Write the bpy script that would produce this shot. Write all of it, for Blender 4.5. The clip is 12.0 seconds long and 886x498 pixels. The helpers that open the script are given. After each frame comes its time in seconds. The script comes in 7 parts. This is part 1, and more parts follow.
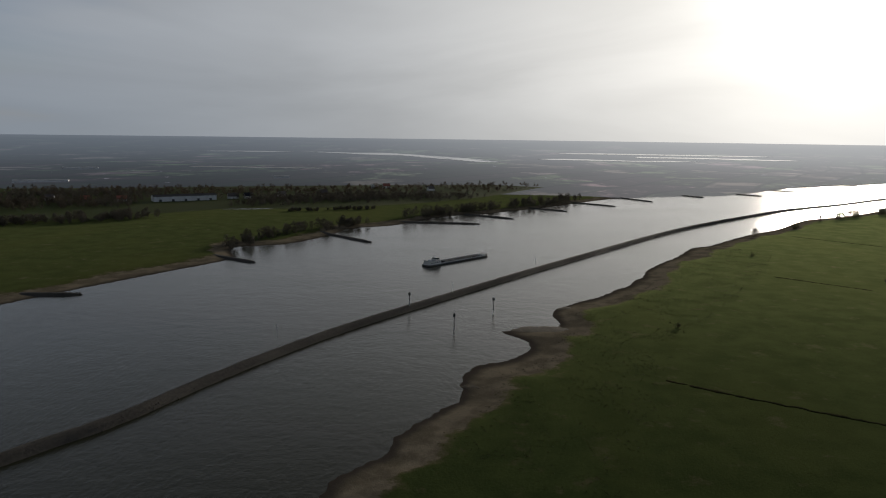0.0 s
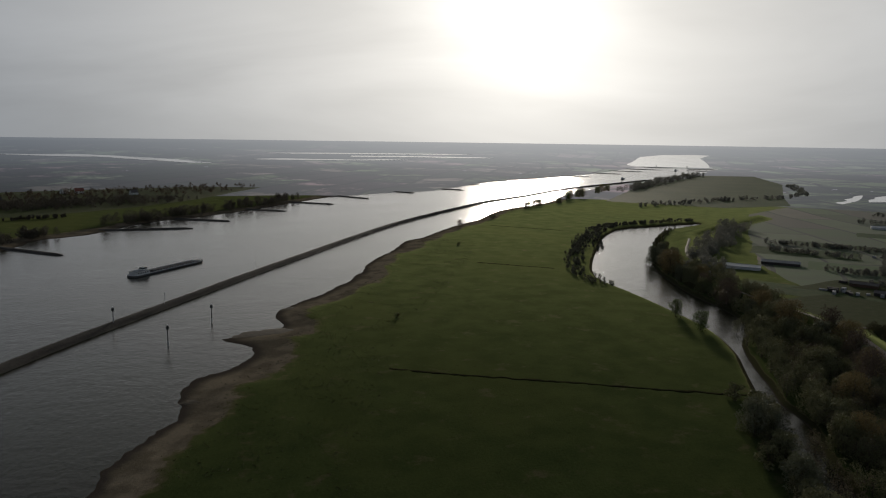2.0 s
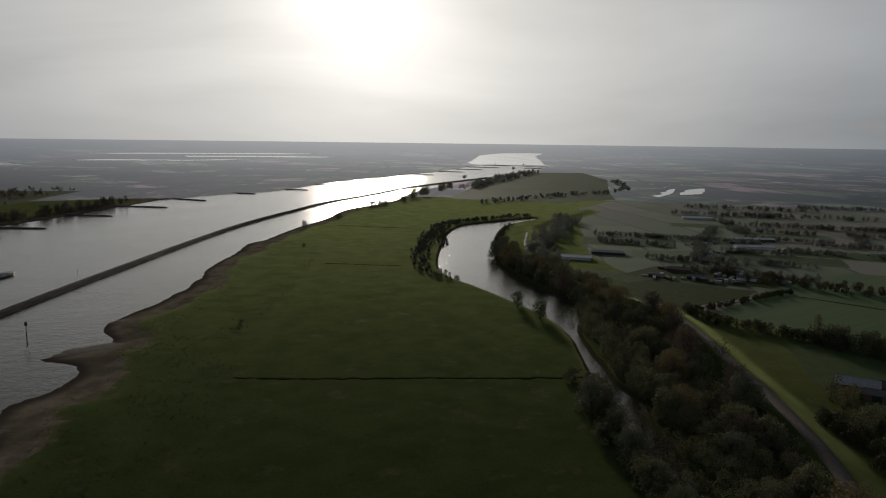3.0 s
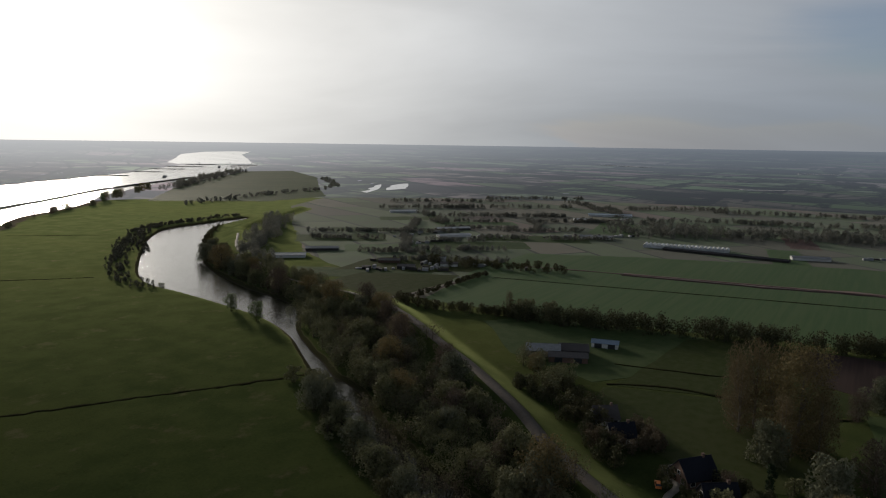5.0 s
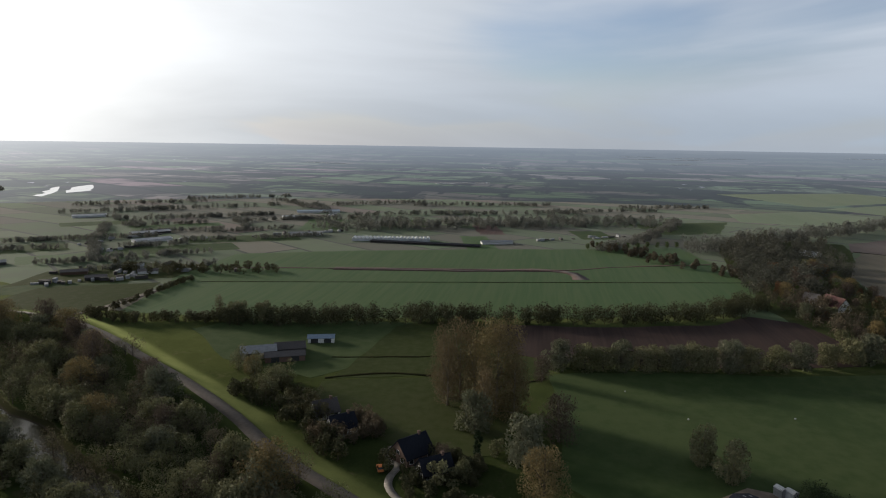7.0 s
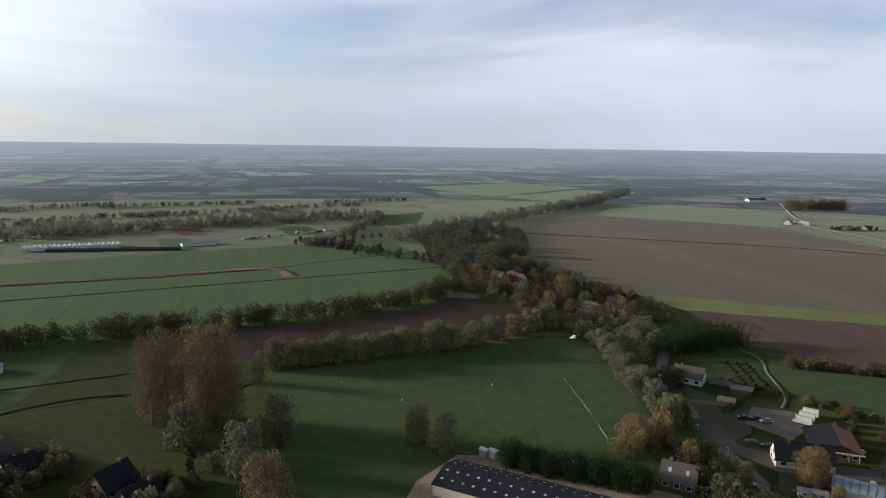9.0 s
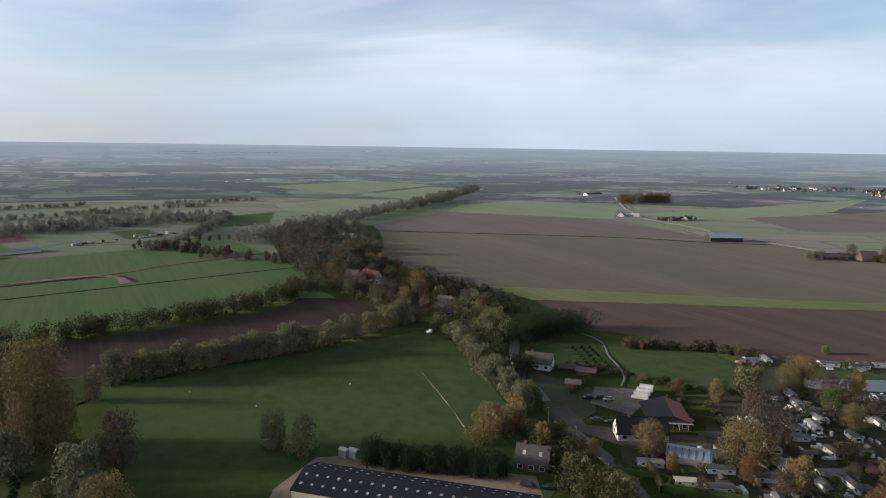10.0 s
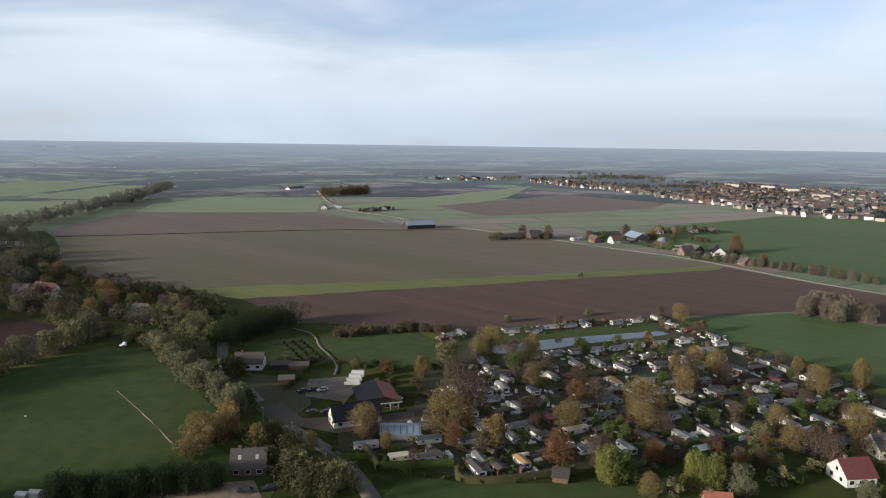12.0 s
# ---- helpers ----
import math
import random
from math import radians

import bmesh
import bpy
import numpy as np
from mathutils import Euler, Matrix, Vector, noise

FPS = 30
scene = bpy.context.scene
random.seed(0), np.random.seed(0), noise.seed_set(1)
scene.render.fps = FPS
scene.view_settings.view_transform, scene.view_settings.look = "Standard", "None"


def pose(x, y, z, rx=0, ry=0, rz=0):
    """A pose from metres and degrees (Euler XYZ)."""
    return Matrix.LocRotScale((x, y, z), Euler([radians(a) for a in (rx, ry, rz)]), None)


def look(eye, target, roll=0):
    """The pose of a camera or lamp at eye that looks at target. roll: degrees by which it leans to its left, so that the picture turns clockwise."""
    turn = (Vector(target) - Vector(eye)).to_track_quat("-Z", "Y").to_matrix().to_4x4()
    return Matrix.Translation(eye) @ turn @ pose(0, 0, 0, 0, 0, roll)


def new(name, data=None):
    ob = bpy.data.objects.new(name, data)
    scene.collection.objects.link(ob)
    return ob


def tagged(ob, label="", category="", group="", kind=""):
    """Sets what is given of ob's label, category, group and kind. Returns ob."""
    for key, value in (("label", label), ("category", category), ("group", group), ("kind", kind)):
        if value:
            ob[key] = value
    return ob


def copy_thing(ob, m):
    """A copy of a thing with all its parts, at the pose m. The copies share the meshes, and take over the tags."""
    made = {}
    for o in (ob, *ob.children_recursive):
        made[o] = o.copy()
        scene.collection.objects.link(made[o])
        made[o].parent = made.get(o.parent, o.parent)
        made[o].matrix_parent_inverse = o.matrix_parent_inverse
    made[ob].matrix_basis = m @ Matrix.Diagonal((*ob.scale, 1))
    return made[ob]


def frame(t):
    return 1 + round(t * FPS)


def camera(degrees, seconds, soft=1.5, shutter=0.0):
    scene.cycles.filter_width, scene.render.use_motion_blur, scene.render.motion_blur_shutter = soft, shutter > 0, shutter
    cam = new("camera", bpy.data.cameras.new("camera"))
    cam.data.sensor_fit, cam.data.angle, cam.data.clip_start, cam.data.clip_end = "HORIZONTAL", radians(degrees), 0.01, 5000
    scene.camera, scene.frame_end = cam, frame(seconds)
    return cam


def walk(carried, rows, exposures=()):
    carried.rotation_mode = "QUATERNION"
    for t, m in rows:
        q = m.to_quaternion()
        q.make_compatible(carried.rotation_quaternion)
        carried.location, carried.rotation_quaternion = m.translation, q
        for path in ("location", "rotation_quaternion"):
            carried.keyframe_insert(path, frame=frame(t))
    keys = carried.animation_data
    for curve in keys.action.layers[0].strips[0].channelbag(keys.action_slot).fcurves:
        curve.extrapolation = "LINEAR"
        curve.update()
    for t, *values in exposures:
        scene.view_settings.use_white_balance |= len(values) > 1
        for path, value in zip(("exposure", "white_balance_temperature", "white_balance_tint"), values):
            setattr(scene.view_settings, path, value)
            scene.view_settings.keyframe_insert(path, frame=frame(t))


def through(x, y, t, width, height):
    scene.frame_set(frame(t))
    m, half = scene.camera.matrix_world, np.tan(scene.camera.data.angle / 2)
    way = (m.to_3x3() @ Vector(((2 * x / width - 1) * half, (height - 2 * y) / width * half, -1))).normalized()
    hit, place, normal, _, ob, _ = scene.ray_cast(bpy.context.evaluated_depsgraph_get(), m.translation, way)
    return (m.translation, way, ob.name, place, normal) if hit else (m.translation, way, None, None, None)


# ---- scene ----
cam = camera(65.39, 12.0, soft=1.1)

# seconds, eye, heading (clockwise is negative), pitch, roll
PATH = [
    (0.0, 0.27, -8.93, 103.48, -9.319, -0.726, 1.670),
    (0.5, 0.63, -8.48, 103.21, -9.328, -0.763, 0.601),
    (1.0, 1.17, -8.03, 102.99, -9.207, -0.871, -5.836),
    (1.5, 1.79, -7.58, 102.83, -9.118, -0.765, -13.186),
    (2.0, 2.47, -7.19, 102.70, -9.061, -0.763, -21.343),
    (2.5, 3.10, -6.86, 102.59, -9.046, -0.713, -27.569),
    (3.0, 3.74, -6.53, 102.48, -8.970, -0.718, -34.098),
    (3.2, 3.99, -6.38, 102.42, -8.966, -0.752, -36.481),
    (4.8, 6.39, -4.69, 101.18, -8.807, -0.773, -55.341),
    (5.0, 6.65, -4.57, 101.06, -8.802, -0.813, -57.720),
    (5.5, 7.29, -4.32, 100.78, -8.774, -0.906, -63.652),
    (6.0, 7.99, -4.14, 100.53, -8.734, -0.879, -69.640),
    (6.5, 8.73, -4.01, 100.28, -8.712, -0.862, -75.633),
    (7.0, 9.50, -4.00, 100.00, -8.676, -0.849, -81.611),
    (7.2, 9.82, -4.01, 99.88, -8.680, -0.862, -84.019),
    (8.8, 12.60, -4.29, 98.98, -8.620, -0.789, -103.308),
    (9.0, 12.89, -4.44, 98.81, -8.629, -0.801, -105.724),
    (9.5, 13.60, -4.84, 98.35, -8.619, -0.787, -111.813),
    (10.0, 14.06, -5.25, 97.93, -8.592, -0.838, -117.862),
    (10.5, 14.42, -5.60, 97.65, -8.613, -0.847, -123.961),
    (11.0, 14.63, -5.95, 97.47, -8.631, -0.784, -130.044),
    (11.5, 14.67, -6.25, 97.39, -8.663, -0.785, -136.124),
    (12.0, 14.63, -6.59, 97.41, -8.721, -0.780, -142.151),
]
walk(cam, [(t, pose(x, y, z, 90 + pitch, roll, yaw)) for t, x, y, z, pitch, roll, yaw in PATH],
     exposures=[(0, -0.25), (1.5, -0.40), (2.5, -0.55), (3.2, -0.62), (5.0, -0.12), (6.5, 0.5), (7.2, 0.74), (9.0, 1.04), (12.0, 1.17)])

# ---- light ----
SUN_HEADING, SUN_HEIGHT = 28.0, 11.0
sun_way = Vector((math.sin(radians(SUN_HEADING)) * math.cos(radians(SUN_HEIGHT)),
                  math.cos(radians(SUN_HEADING)) * math.cos(radians(SUN_HEIGHT)), math.sin(radians(SUN_HEIGHT))))
sun_data = bpy.data.lights.new("sun", "SUN")
sun_data.energy, sun_data.angle, sun_data.color = 2.9, radians(7.0), (1.0, 0.89, 0.75)
sun = new("sun", sun_data)
sun.matrix_world = look((0, 0, 300), Vector((0, 0, 300)) - sun_way)


class Nodes:
    """A node tree written as nested calls."""

    def __init__(self, tree):
        self.tree = tree
        tree.nodes.clear()

    def add(self, kind, **settings):
        node = self.tree.nodes.new(kind)
        for key, value in settings.items():
            if key == "operation":
                node.operation = value
            elif key == "blend_type":
                node.blend_type = value
            elif key == "data_type":
                node.data_type = value
            elif key == "noise_dimensions":
                node.noise_dimensions = value
        return node

    def put(self, node, socket, value):
        if hasattr(value, "is_output"):
            self.tree.links.new(value, node.inputs[socket])
        else:
            node.inputs[socket].default_value = value

    def math(self, operation, a, b=0.0, clamp=False):
        node = self.add("ShaderNodeMath", operation=operation)
        node.use_clamp = clamp
        self.put(node, 0, a)
        self.put(node, 1, b)
        return node.outputs[0]

    def mix(self, factor, a, b, blend="MIX"):
        node = self.add("ShaderNodeMix", data_type="RGBA", blend_type=blend)
        self.put(node, 0, factor)
        self.put(node, 6, a)
        self.put(node, 7, b)
        return node.outputs[2]

    def noise(self, vector, scale, detail=4.0, rough=0.55, warp=0.0):
        node = self.add("ShaderNodeTexNoise")
        self.put(node, "Vector", vector)
        self.put(node, "Scale", scale)
        self.put(node, "Detail", detail)
        self.put(node, "Roughness", rough)
        self.put(node, "Distortion", warp)
        return node.outputs["Fac"]

    def ramp(self, value, low, high):
        node = self.add("ShaderNodeMapRange")
        node.interpolation_type = "SMOOTHSTEP"
        self.put(node, 0, value)
        self.put(node, 1, low)
        self.put(node, 2, high)
        return node.outputs[0]

    def mapped(self, vector, turn=0.0, scale=(1, 1, 1)):
        node = self.add("ShaderNodeMapping")
        self.put(node, "Vector", vector)
        node.inputs["Rotation"].default_value = (0, 0, radians(turn))
        node.inputs["Scale"].default_value = scale
        return node.outputs[0]

    def place(self):
        return self.add("ShaderNodeNewGeometry").outputs["Position"]

    def rnd(self):
        return self.add("ShaderNodeObjectInfo").outputs["Random"]

    def island(self):
        return self.add("ShaderNodeNewGeometry").outputs["Random Per Island"]


def rgb(r, g, b):
    return (r, g, b, 1.0)


# a thin high veil of cloud with blue gaps, brightest round the sun
world = bpy.data.worlds.new("world")
scene.world = world
world.use_nodes = True
n = Nodes(world.node_tree)
sky = n.add("ShaderNodeTexSky")
sky.sky_type, sky.sun_disc = "NISHITA", False
sky.sun_elevation, sky.sun_rotation = radians(SUN_HEIGHT), radians(SUN_HEADING)
sky.dust_density, sky.air_density, sky.ozone_density = 0.4, 1.0, 3.0
way = n.add("ShaderNodeTexCoord").outputs["Generated"]
split = n.add("ShaderNodeSeparateXYZ")
n.put(split, 0, way)
up = n.math("MAXIMUM", split.outputs[2], 0.0)
flat = n.add("ShaderNodeVectorMath", operation="SCALE")
n.put(flat, 0, way)
n.put(flat, "Scale", n.math("DIVIDE", 1.0, n.math("ADD", up, 0.12)))
layer = n.mapped(way, 35, (1.6, 1.6, 8.0))
wisps = n.noise(layer, 1.0, 5, 0.5, 0.5)
broad = n.noise(n.mapped(flat.outputs[0], 20, (0.4, 0.8, 0.0)), 0.55, 3, 0.5)
dot = n.add("ShaderNodeVectorMath", operation="DOT_PRODUCT")
n.put(dot, 0, way)
n.put(dot, 1, sun_way)
near_sun = n.math("MAXIMUM", dot.outputs["Value"], 0.0)
cover = n.ramp(n.math("ADD", n.math("MULTIPLY", wisps, 0.6), n.math("ADD", n.math("MULTIPLY", broad, 0.45), n.math("MULTIPLY", n.math("POWER", near_sun, 3.0), 0.35))), 0.37, 0.60)
low = n.ramp(up, 0.16, 0.0)
cover = n.math("MAXIMUM", n.math("ADD", 0.2, n.math("MULTIPLY", cover, 0.8)), n.math("MULTIPLY", low, 0.9))
glow = n.math("ADD", n.math("MULTIPLY", n.math("POWER", near_sun, 6.0), 0.64),
              n.math("ADD", n.math("MULTIPLY", n.math("POWER", near_sun, 30.0), 0.28), n.math("MULTIPLY", n.math("POWER", near_sun, 160.0), 0.5)))
veil = n.math("MULTIPLY", n.math("ADD", glow, 0.41), n.math("MULTIPLY", n.math("ADD", 0.62, n.math("MULTIPLY", wisps, 0.72)), n.math("SUBTRACT", 1.0, n.math("MULTIPLY", n.ramp(up, 0.21, 0.6), 0.72))))
tone = n.mix(low, rgb(0.84, 0.94, 1.08), rgb(0.60, 0.70, 0.83))
tone = n.mix(n.math("POWER", near_sun, 3.0), tone, rgb(1.0, 0.965, 0.9))
cloud = n.mix(1.0, tone, veil, "MULTIPLY")
blue = n.mix(1.0, sky.outputs[0], rgb(1.18 * 0.085, 0.085, 1.06 * 0.085), "MULTIPLY")
shade = n.add("ShaderNodeBackground")
n.put(shade, 0, n.mix(cover, blue, cloud))
n.put(shade, 1, 1.0)
out = n.add("ShaderNodeOutputWorld")
n.put(out, 0, shade.outputs[0])


# ---- materials ----
def matte(name, color, other=None, scale=1.0, rough=0.8, gloss=0.25, metal=0.0, bump=0.0, turn=0.0, stretch=(1, 1, 1), vary=0.0, big=0.03, sheen=0.0):
    """Two colours mixed by grain and by broad stains, with fine relief; vary: spread between objects."""
    m = bpy.data.materials.new(name)
    m.use_nodes = True
    k = Nodes(m.node_tree)
    shader = k.add("ShaderNodeBsdfPrincipled")
    o = k.add("ShaderNodeOutputMaterial")
    k.put(o, 0, shader.outputs[0])
    other = other or tuple(c * 0.65 for c in color)
    at = k.mapped(k.place(), turn, stretch)
    grain = k.noise(at, scale, 4, 0.6)
    stain = k.noise(at, scale * big, 3, 0.5)
    mixed = k.ramp(k.math("ADD", k.math("MULTIPLY", grain, 0.55), k.math("MULTIPLY", stain, 0.45)), 0.38, 0.62)
    tint = k.mix(mixed, rgb(*color), rgb(*other))
    if vary:
        tint = k.mix(1.0, tint, k.math("ADD", 1.0 - vary, k.math("MULTIPLY", k.rnd(), 2 * vary)), "MULTIPLY")
    k.put(shader, "Base Color", tint)
    k.put(shader, "Roughness", rough)
    k.put(shader, "Specular IOR Level", gloss)
    k.put(shader, "Metallic", metal)
    k.put(shader, "Sheen Weight", sheen)
    k.put(shader, "Sheen Tint", rgb(0.78, 0.86, 0.92))
    if bump:
        b = k.add("ShaderNodeBump")
        k.put(b, "Height", grain)
        k.put(b, "Strength", 0.6)
        k.put(b, "Distance", bump)
        k.put(shader, "Normal", b.outputs[0])
    return m


def foliage(name, color, other, through=0.16, sheen=0.05):
    """Leaves: a diffuse face with light coming through, varied from clump to clump and from plant to plant."""
    m = bpy.data.materials.new(name)
    m.use_nodes = True
    k = Nodes(m.node_tree)
    pick = k.math("ADD", k.math("MULTIPLY", k.island(), 0.6), k.math("MULTIPLY", k.rnd(), 0.5))
    tint = k.mix(pick, rgb(*color), rgb(*other))
    front = k.add("ShaderNodeBsdfPrincipled")
    k.put(front, "Base Color", tint)
    k.put(front, "Roughness", 0.75)
    k.put(front, "Specular IOR Level", 0.06)
    k.put(front, "Sheen Weight", sheen)
    k.put(front, "Sheen Roughness", 0.5)
    k.put(front, "Sheen Tint", rgb(0.80, 0.87, 0.95))
    back = k.add("ShaderNodeBsdfTranslucent")
    k.put(back, 0, tint)
    both = k.add("ShaderNodeMixShader")
    k.put(both, 0, through)
    k.put(both, 1, front.outputs[0])
    k.put(both, 2, back.outputs[0])
    o = k.add("ShaderNodeOutputMaterial")
    k.put(o, 0, both.outputs[0])
    return m


def ground_material():
    """Meadow grass above, trampled sand and mud on the shores, all by height and worn by noise."""
    m = bpy.data.materials.new("meadow_and_shore")
    m.use_nodes = True
    k = Nodes(m.node_tree)
    at = k.place()
    s = k.add("ShaderNodeSeparateXYZ")
    k.put(s, 0, at)
    fine = k.noise(at, 0.9, 5, 0.65)
    mid = k.noise(at, 0.06, 4, 0.6)
    wide = k.noise(k.mapped(at, 30, (1, 0.35, 1)), 0.008, 3, 0.55)
    grass = k.mix(k.ramp(k.math("ADD", k.math("MULTIPLY", mid, 0.6), k.math("MULTIPLY", fine, 0.4)), 0.35, 0.65), rgb(0.026, 0.038, 0.013), rgb(0.040, 0.054, 0.018))
    grass = k.mix(k.math("MULTIPLY", k.ramp(wide, 0.45, 0.7), 0.6), grass, rgb(0.052, 0.058, 0.018))
    tuft = k.ramp(k.noise(at, 0.22, 4, 0.7), 0.60, 0.68)
    grass = k.mix(k.math("MULTIPLY", tuft, 0.5), grass, rgb(0.022, 0.027, 0.009))
    sand = k.mix(k.ramp(mid, 0.4, 0.6), rgb(0.175, 0.148, 0.108), rgb(0.10, 0.086, 0.062))
    sand = k.mix(k.ramp(fine, 0.45, 0.75), sand, rgb(0.13, 0.112, 0.082))
    line = k.math("ADD", s.outputs[2], k.math("MULTIPLY", k.math("SUBTRACT", k.noise(at, 0.07, 6, 0.7), 0.5), 2.3))
    turf = k.ramp(line, -0.62, -0.40)
    wet = k.ramp(s.outputs[2], -1.95, -1.5)
    riverside = k.ramp(k.math("SUBTRACT", k.math("MULTIPLY", s.outputs[0], 0.82), k.math("MULTIPLY", s.outputs[1], 0.57)), -45.0, -75.0)
    sand = k.mix(riverside, rgb(0.035, 0.036, 0.018), sand)
    shore = k.mix(wet, rgb(0.05, 0.043, 0.036), sand)
    rim = k.math("MULTIPLY", k.ramp(line, -0.12, -0.45), 0.9)
    tint = k.mix(turf, shore, k.mix(rim, grass, rgb(0.07, 0.062, 0.035)))
    shader = k.add("ShaderNodeBsdfDiffuse")
    k.put(shader, 0, tint)
    across = k.ramp(k.math("SUBTRACT", k.math("MULTIPLY", s.outputs[0], 0.82), k.math("MULTIPLY", s.outputs[1], 0.57)), -240.0, -330.0)
    fuzz = k.add("ShaderNodeBsdfSheen")
    k.put(fuzz, 0, k.mix(turf, rgb(0.02, 0.018, 0.014), k.mix(k.ramp(mid, 0.35, 0.65), rgb(0.128, 0.150, 0.062), rgb(0.165, 0.188, 0.080))))
    grazed = k.mix(1.0, fuzz.inputs[0].links[0].from_socket, k.math("SUBTRACT", 1.0, k.math("MULTIPLY", across, 0.75)), "MULTIPLY")
    k.put(fuzz, 0, grazed)
    k.put(fuzz, "Roughness", 0.26)
    both = k.add("ShaderNodeAddShader")
    k.put(both, 0, shader.outputs[0])
    k.put(both, 1, fuzz.outputs[0])
    b = k.add("ShaderNodeBump")
    k.put(b, "Height", fine)
    k.put(b, "Strength", 0.5)
    k.put(b, "Distance", 0.35)
    k.put(shader, "Normal", b.outputs[0])
    o = k.add("ShaderNodeOutputMaterial")
    k.put(o, 0, both.outputs[0])
    return m


def water_material():
    m = bpy.data.materials.new("river_water")
    m.use_nodes = True
    k = Nodes(m.node_tree)
    at = k.place()
    shader = k.add("ShaderNodeBsdfPrincipled")
    silt = k.noise(at, 0.006, 4, 0.55, 0.5)
    k.put(shader, "Base Color", k.mix(silt, rgb(0.015, 0.017, 0.009), rgb(0.023, 0.023, 0.012)))
    streak = k.noise(k.mapped(at, 42, (0.25, 1.0, 1.0)), 0.02, 4, 0.6)
    k.put(shader, "Roughness", k.math("ADD", 0.10, k.math("MULTIPLY", streak, 0.10)))
    k.put(shader, "IOR", 1.36)
    ripple = k.noise(k.mapped(at, 25, (1.0, 0.45, 1.0)), 0.55, 4, 0.65, 0.4)
    swell = k.noise(k.mapped(at, 40, (0.6, 1.0, 1.0)), 0.12, 3, 0.6)
    b = k.add("ShaderNodeBump")
    k.put(b, "Height", k.math("ADD", ripple, k.math("MULTIPLY", swell, 0.8)))
    k.put(b, "Strength", 0.85)
    k.put(b, "Distance", 0.2)
    k.put(shader, "Normal", b.outputs[0])
    o = k.add("ShaderNodeOutputMaterial")
    k.put(o, 0, shader.outputs[0])
    return m


def patchwork(k, at, turn, long, wide, hedge):
    """Long field plots side by side, each with its own crop, with dark ditches or hedges between."""
    plots = k.add("ShaderNodeTexBrick")
    plots.offset, plots.offset_frequency, plots.squash = 0.37, 2, 1.0
    warp = k.add("ShaderNodeVectorMath", operation="ADD")
    wobble = k.add("ShaderNodeTexNoise")
    k.put(wobble, "Vector", at)
    k.put(wobble, "Scale", 0.0011)
    shift = k.add("ShaderNodeVectorMath", operation="SCALE")
    k.put(shift, 0, wobble.outputs["Color"])
    k.put(shift, "Scale", 260.0)
    k.put(warp, 0, k.mapped(at, turn, (1, 1, 0)))
    k.put(warp, 1, shift.outputs[0])
    k.put(plots, "Vector", warp.outputs[0])
    k.put(plots, "Color1", rgb(0, 0, 0))
    k.put(plots, "Color2", rgb(1, 1, 1))
    k.put(plots, "Mortar", rgb(0.5, 0.5, 0.5))
    k.put(plots, "Scale", 1.0)
    k.put(plots, "Mortar Size", hedge)
    k.put(plots, "Mortar Smooth", 0.3)
    k.put(plots, "Brick Width", long)
    k.put(plots, "Row Height", wide)
    crops = k.add("ShaderNodeValToRGB")
    crops.color_ramp.interpolation = "CONSTANT"
    stops = crops.color_ramp.elements
    stops[0].color = rgb(0.055, 0.083, 0.026)
    stops[1].position, stops[1].color = 0.86, rgb(0.115, 0.10, 0.066)
    for where, tint in ((0.2, rgb(0.075, 0.068, 0.042)), (0.36, rgb(0.07, 0.105, 0.035)), (0.52, rgb(0.115, 0.082, 0.064)), (0.64, rgb(0.05, 0.07, 0.024)), (0.76, rgb(0.08, 0.105, 0.042))):
        stop = stops.new(where)
        stop.color = tint
    k.put(crops, 0, plots.outputs["Color"])
    grain = k.noise(at, 0.02, 5, 0.65)
    tint = k.mix(k.math("MULTIPLY", k.ramp(grain, 0.4, 0.65), 0.35), crops.outputs[0], rgb(0.06, 0.06, 0.036))
    return k.mix(k.math("MULTIPLY", plots.outputs["Fac"], 0.85), tint, rgb(0.026, 0.026, 0.017))


def farmland_material():
    m = bpy.data.materials.new("farmland_plots")
    m.use_nodes = True
    k = Nodes(m.node_tree)
    shader = k.add("ShaderNodeBsdfPrincipled")
    k.put(shader, "Base Color", patchwork(k, k.place(), -57, 210.0, 52.0, 2.2))
    k.put(shader, "Roughness", 0.75)
    k.put(shader, "Specular IOR Level", 0.03)
    k.put(shader, "Sheen Weight", 0.08)
    k.put(shader, "Sheen Roughness", 0.45)
    k.put(shader, "Sheen Tint", rgb(0.75, 0.82, 0.85))
    o = k.add("ShaderNodeOutputMaterial")
    k.put(o, 0, shader.outputs[0])
    return m


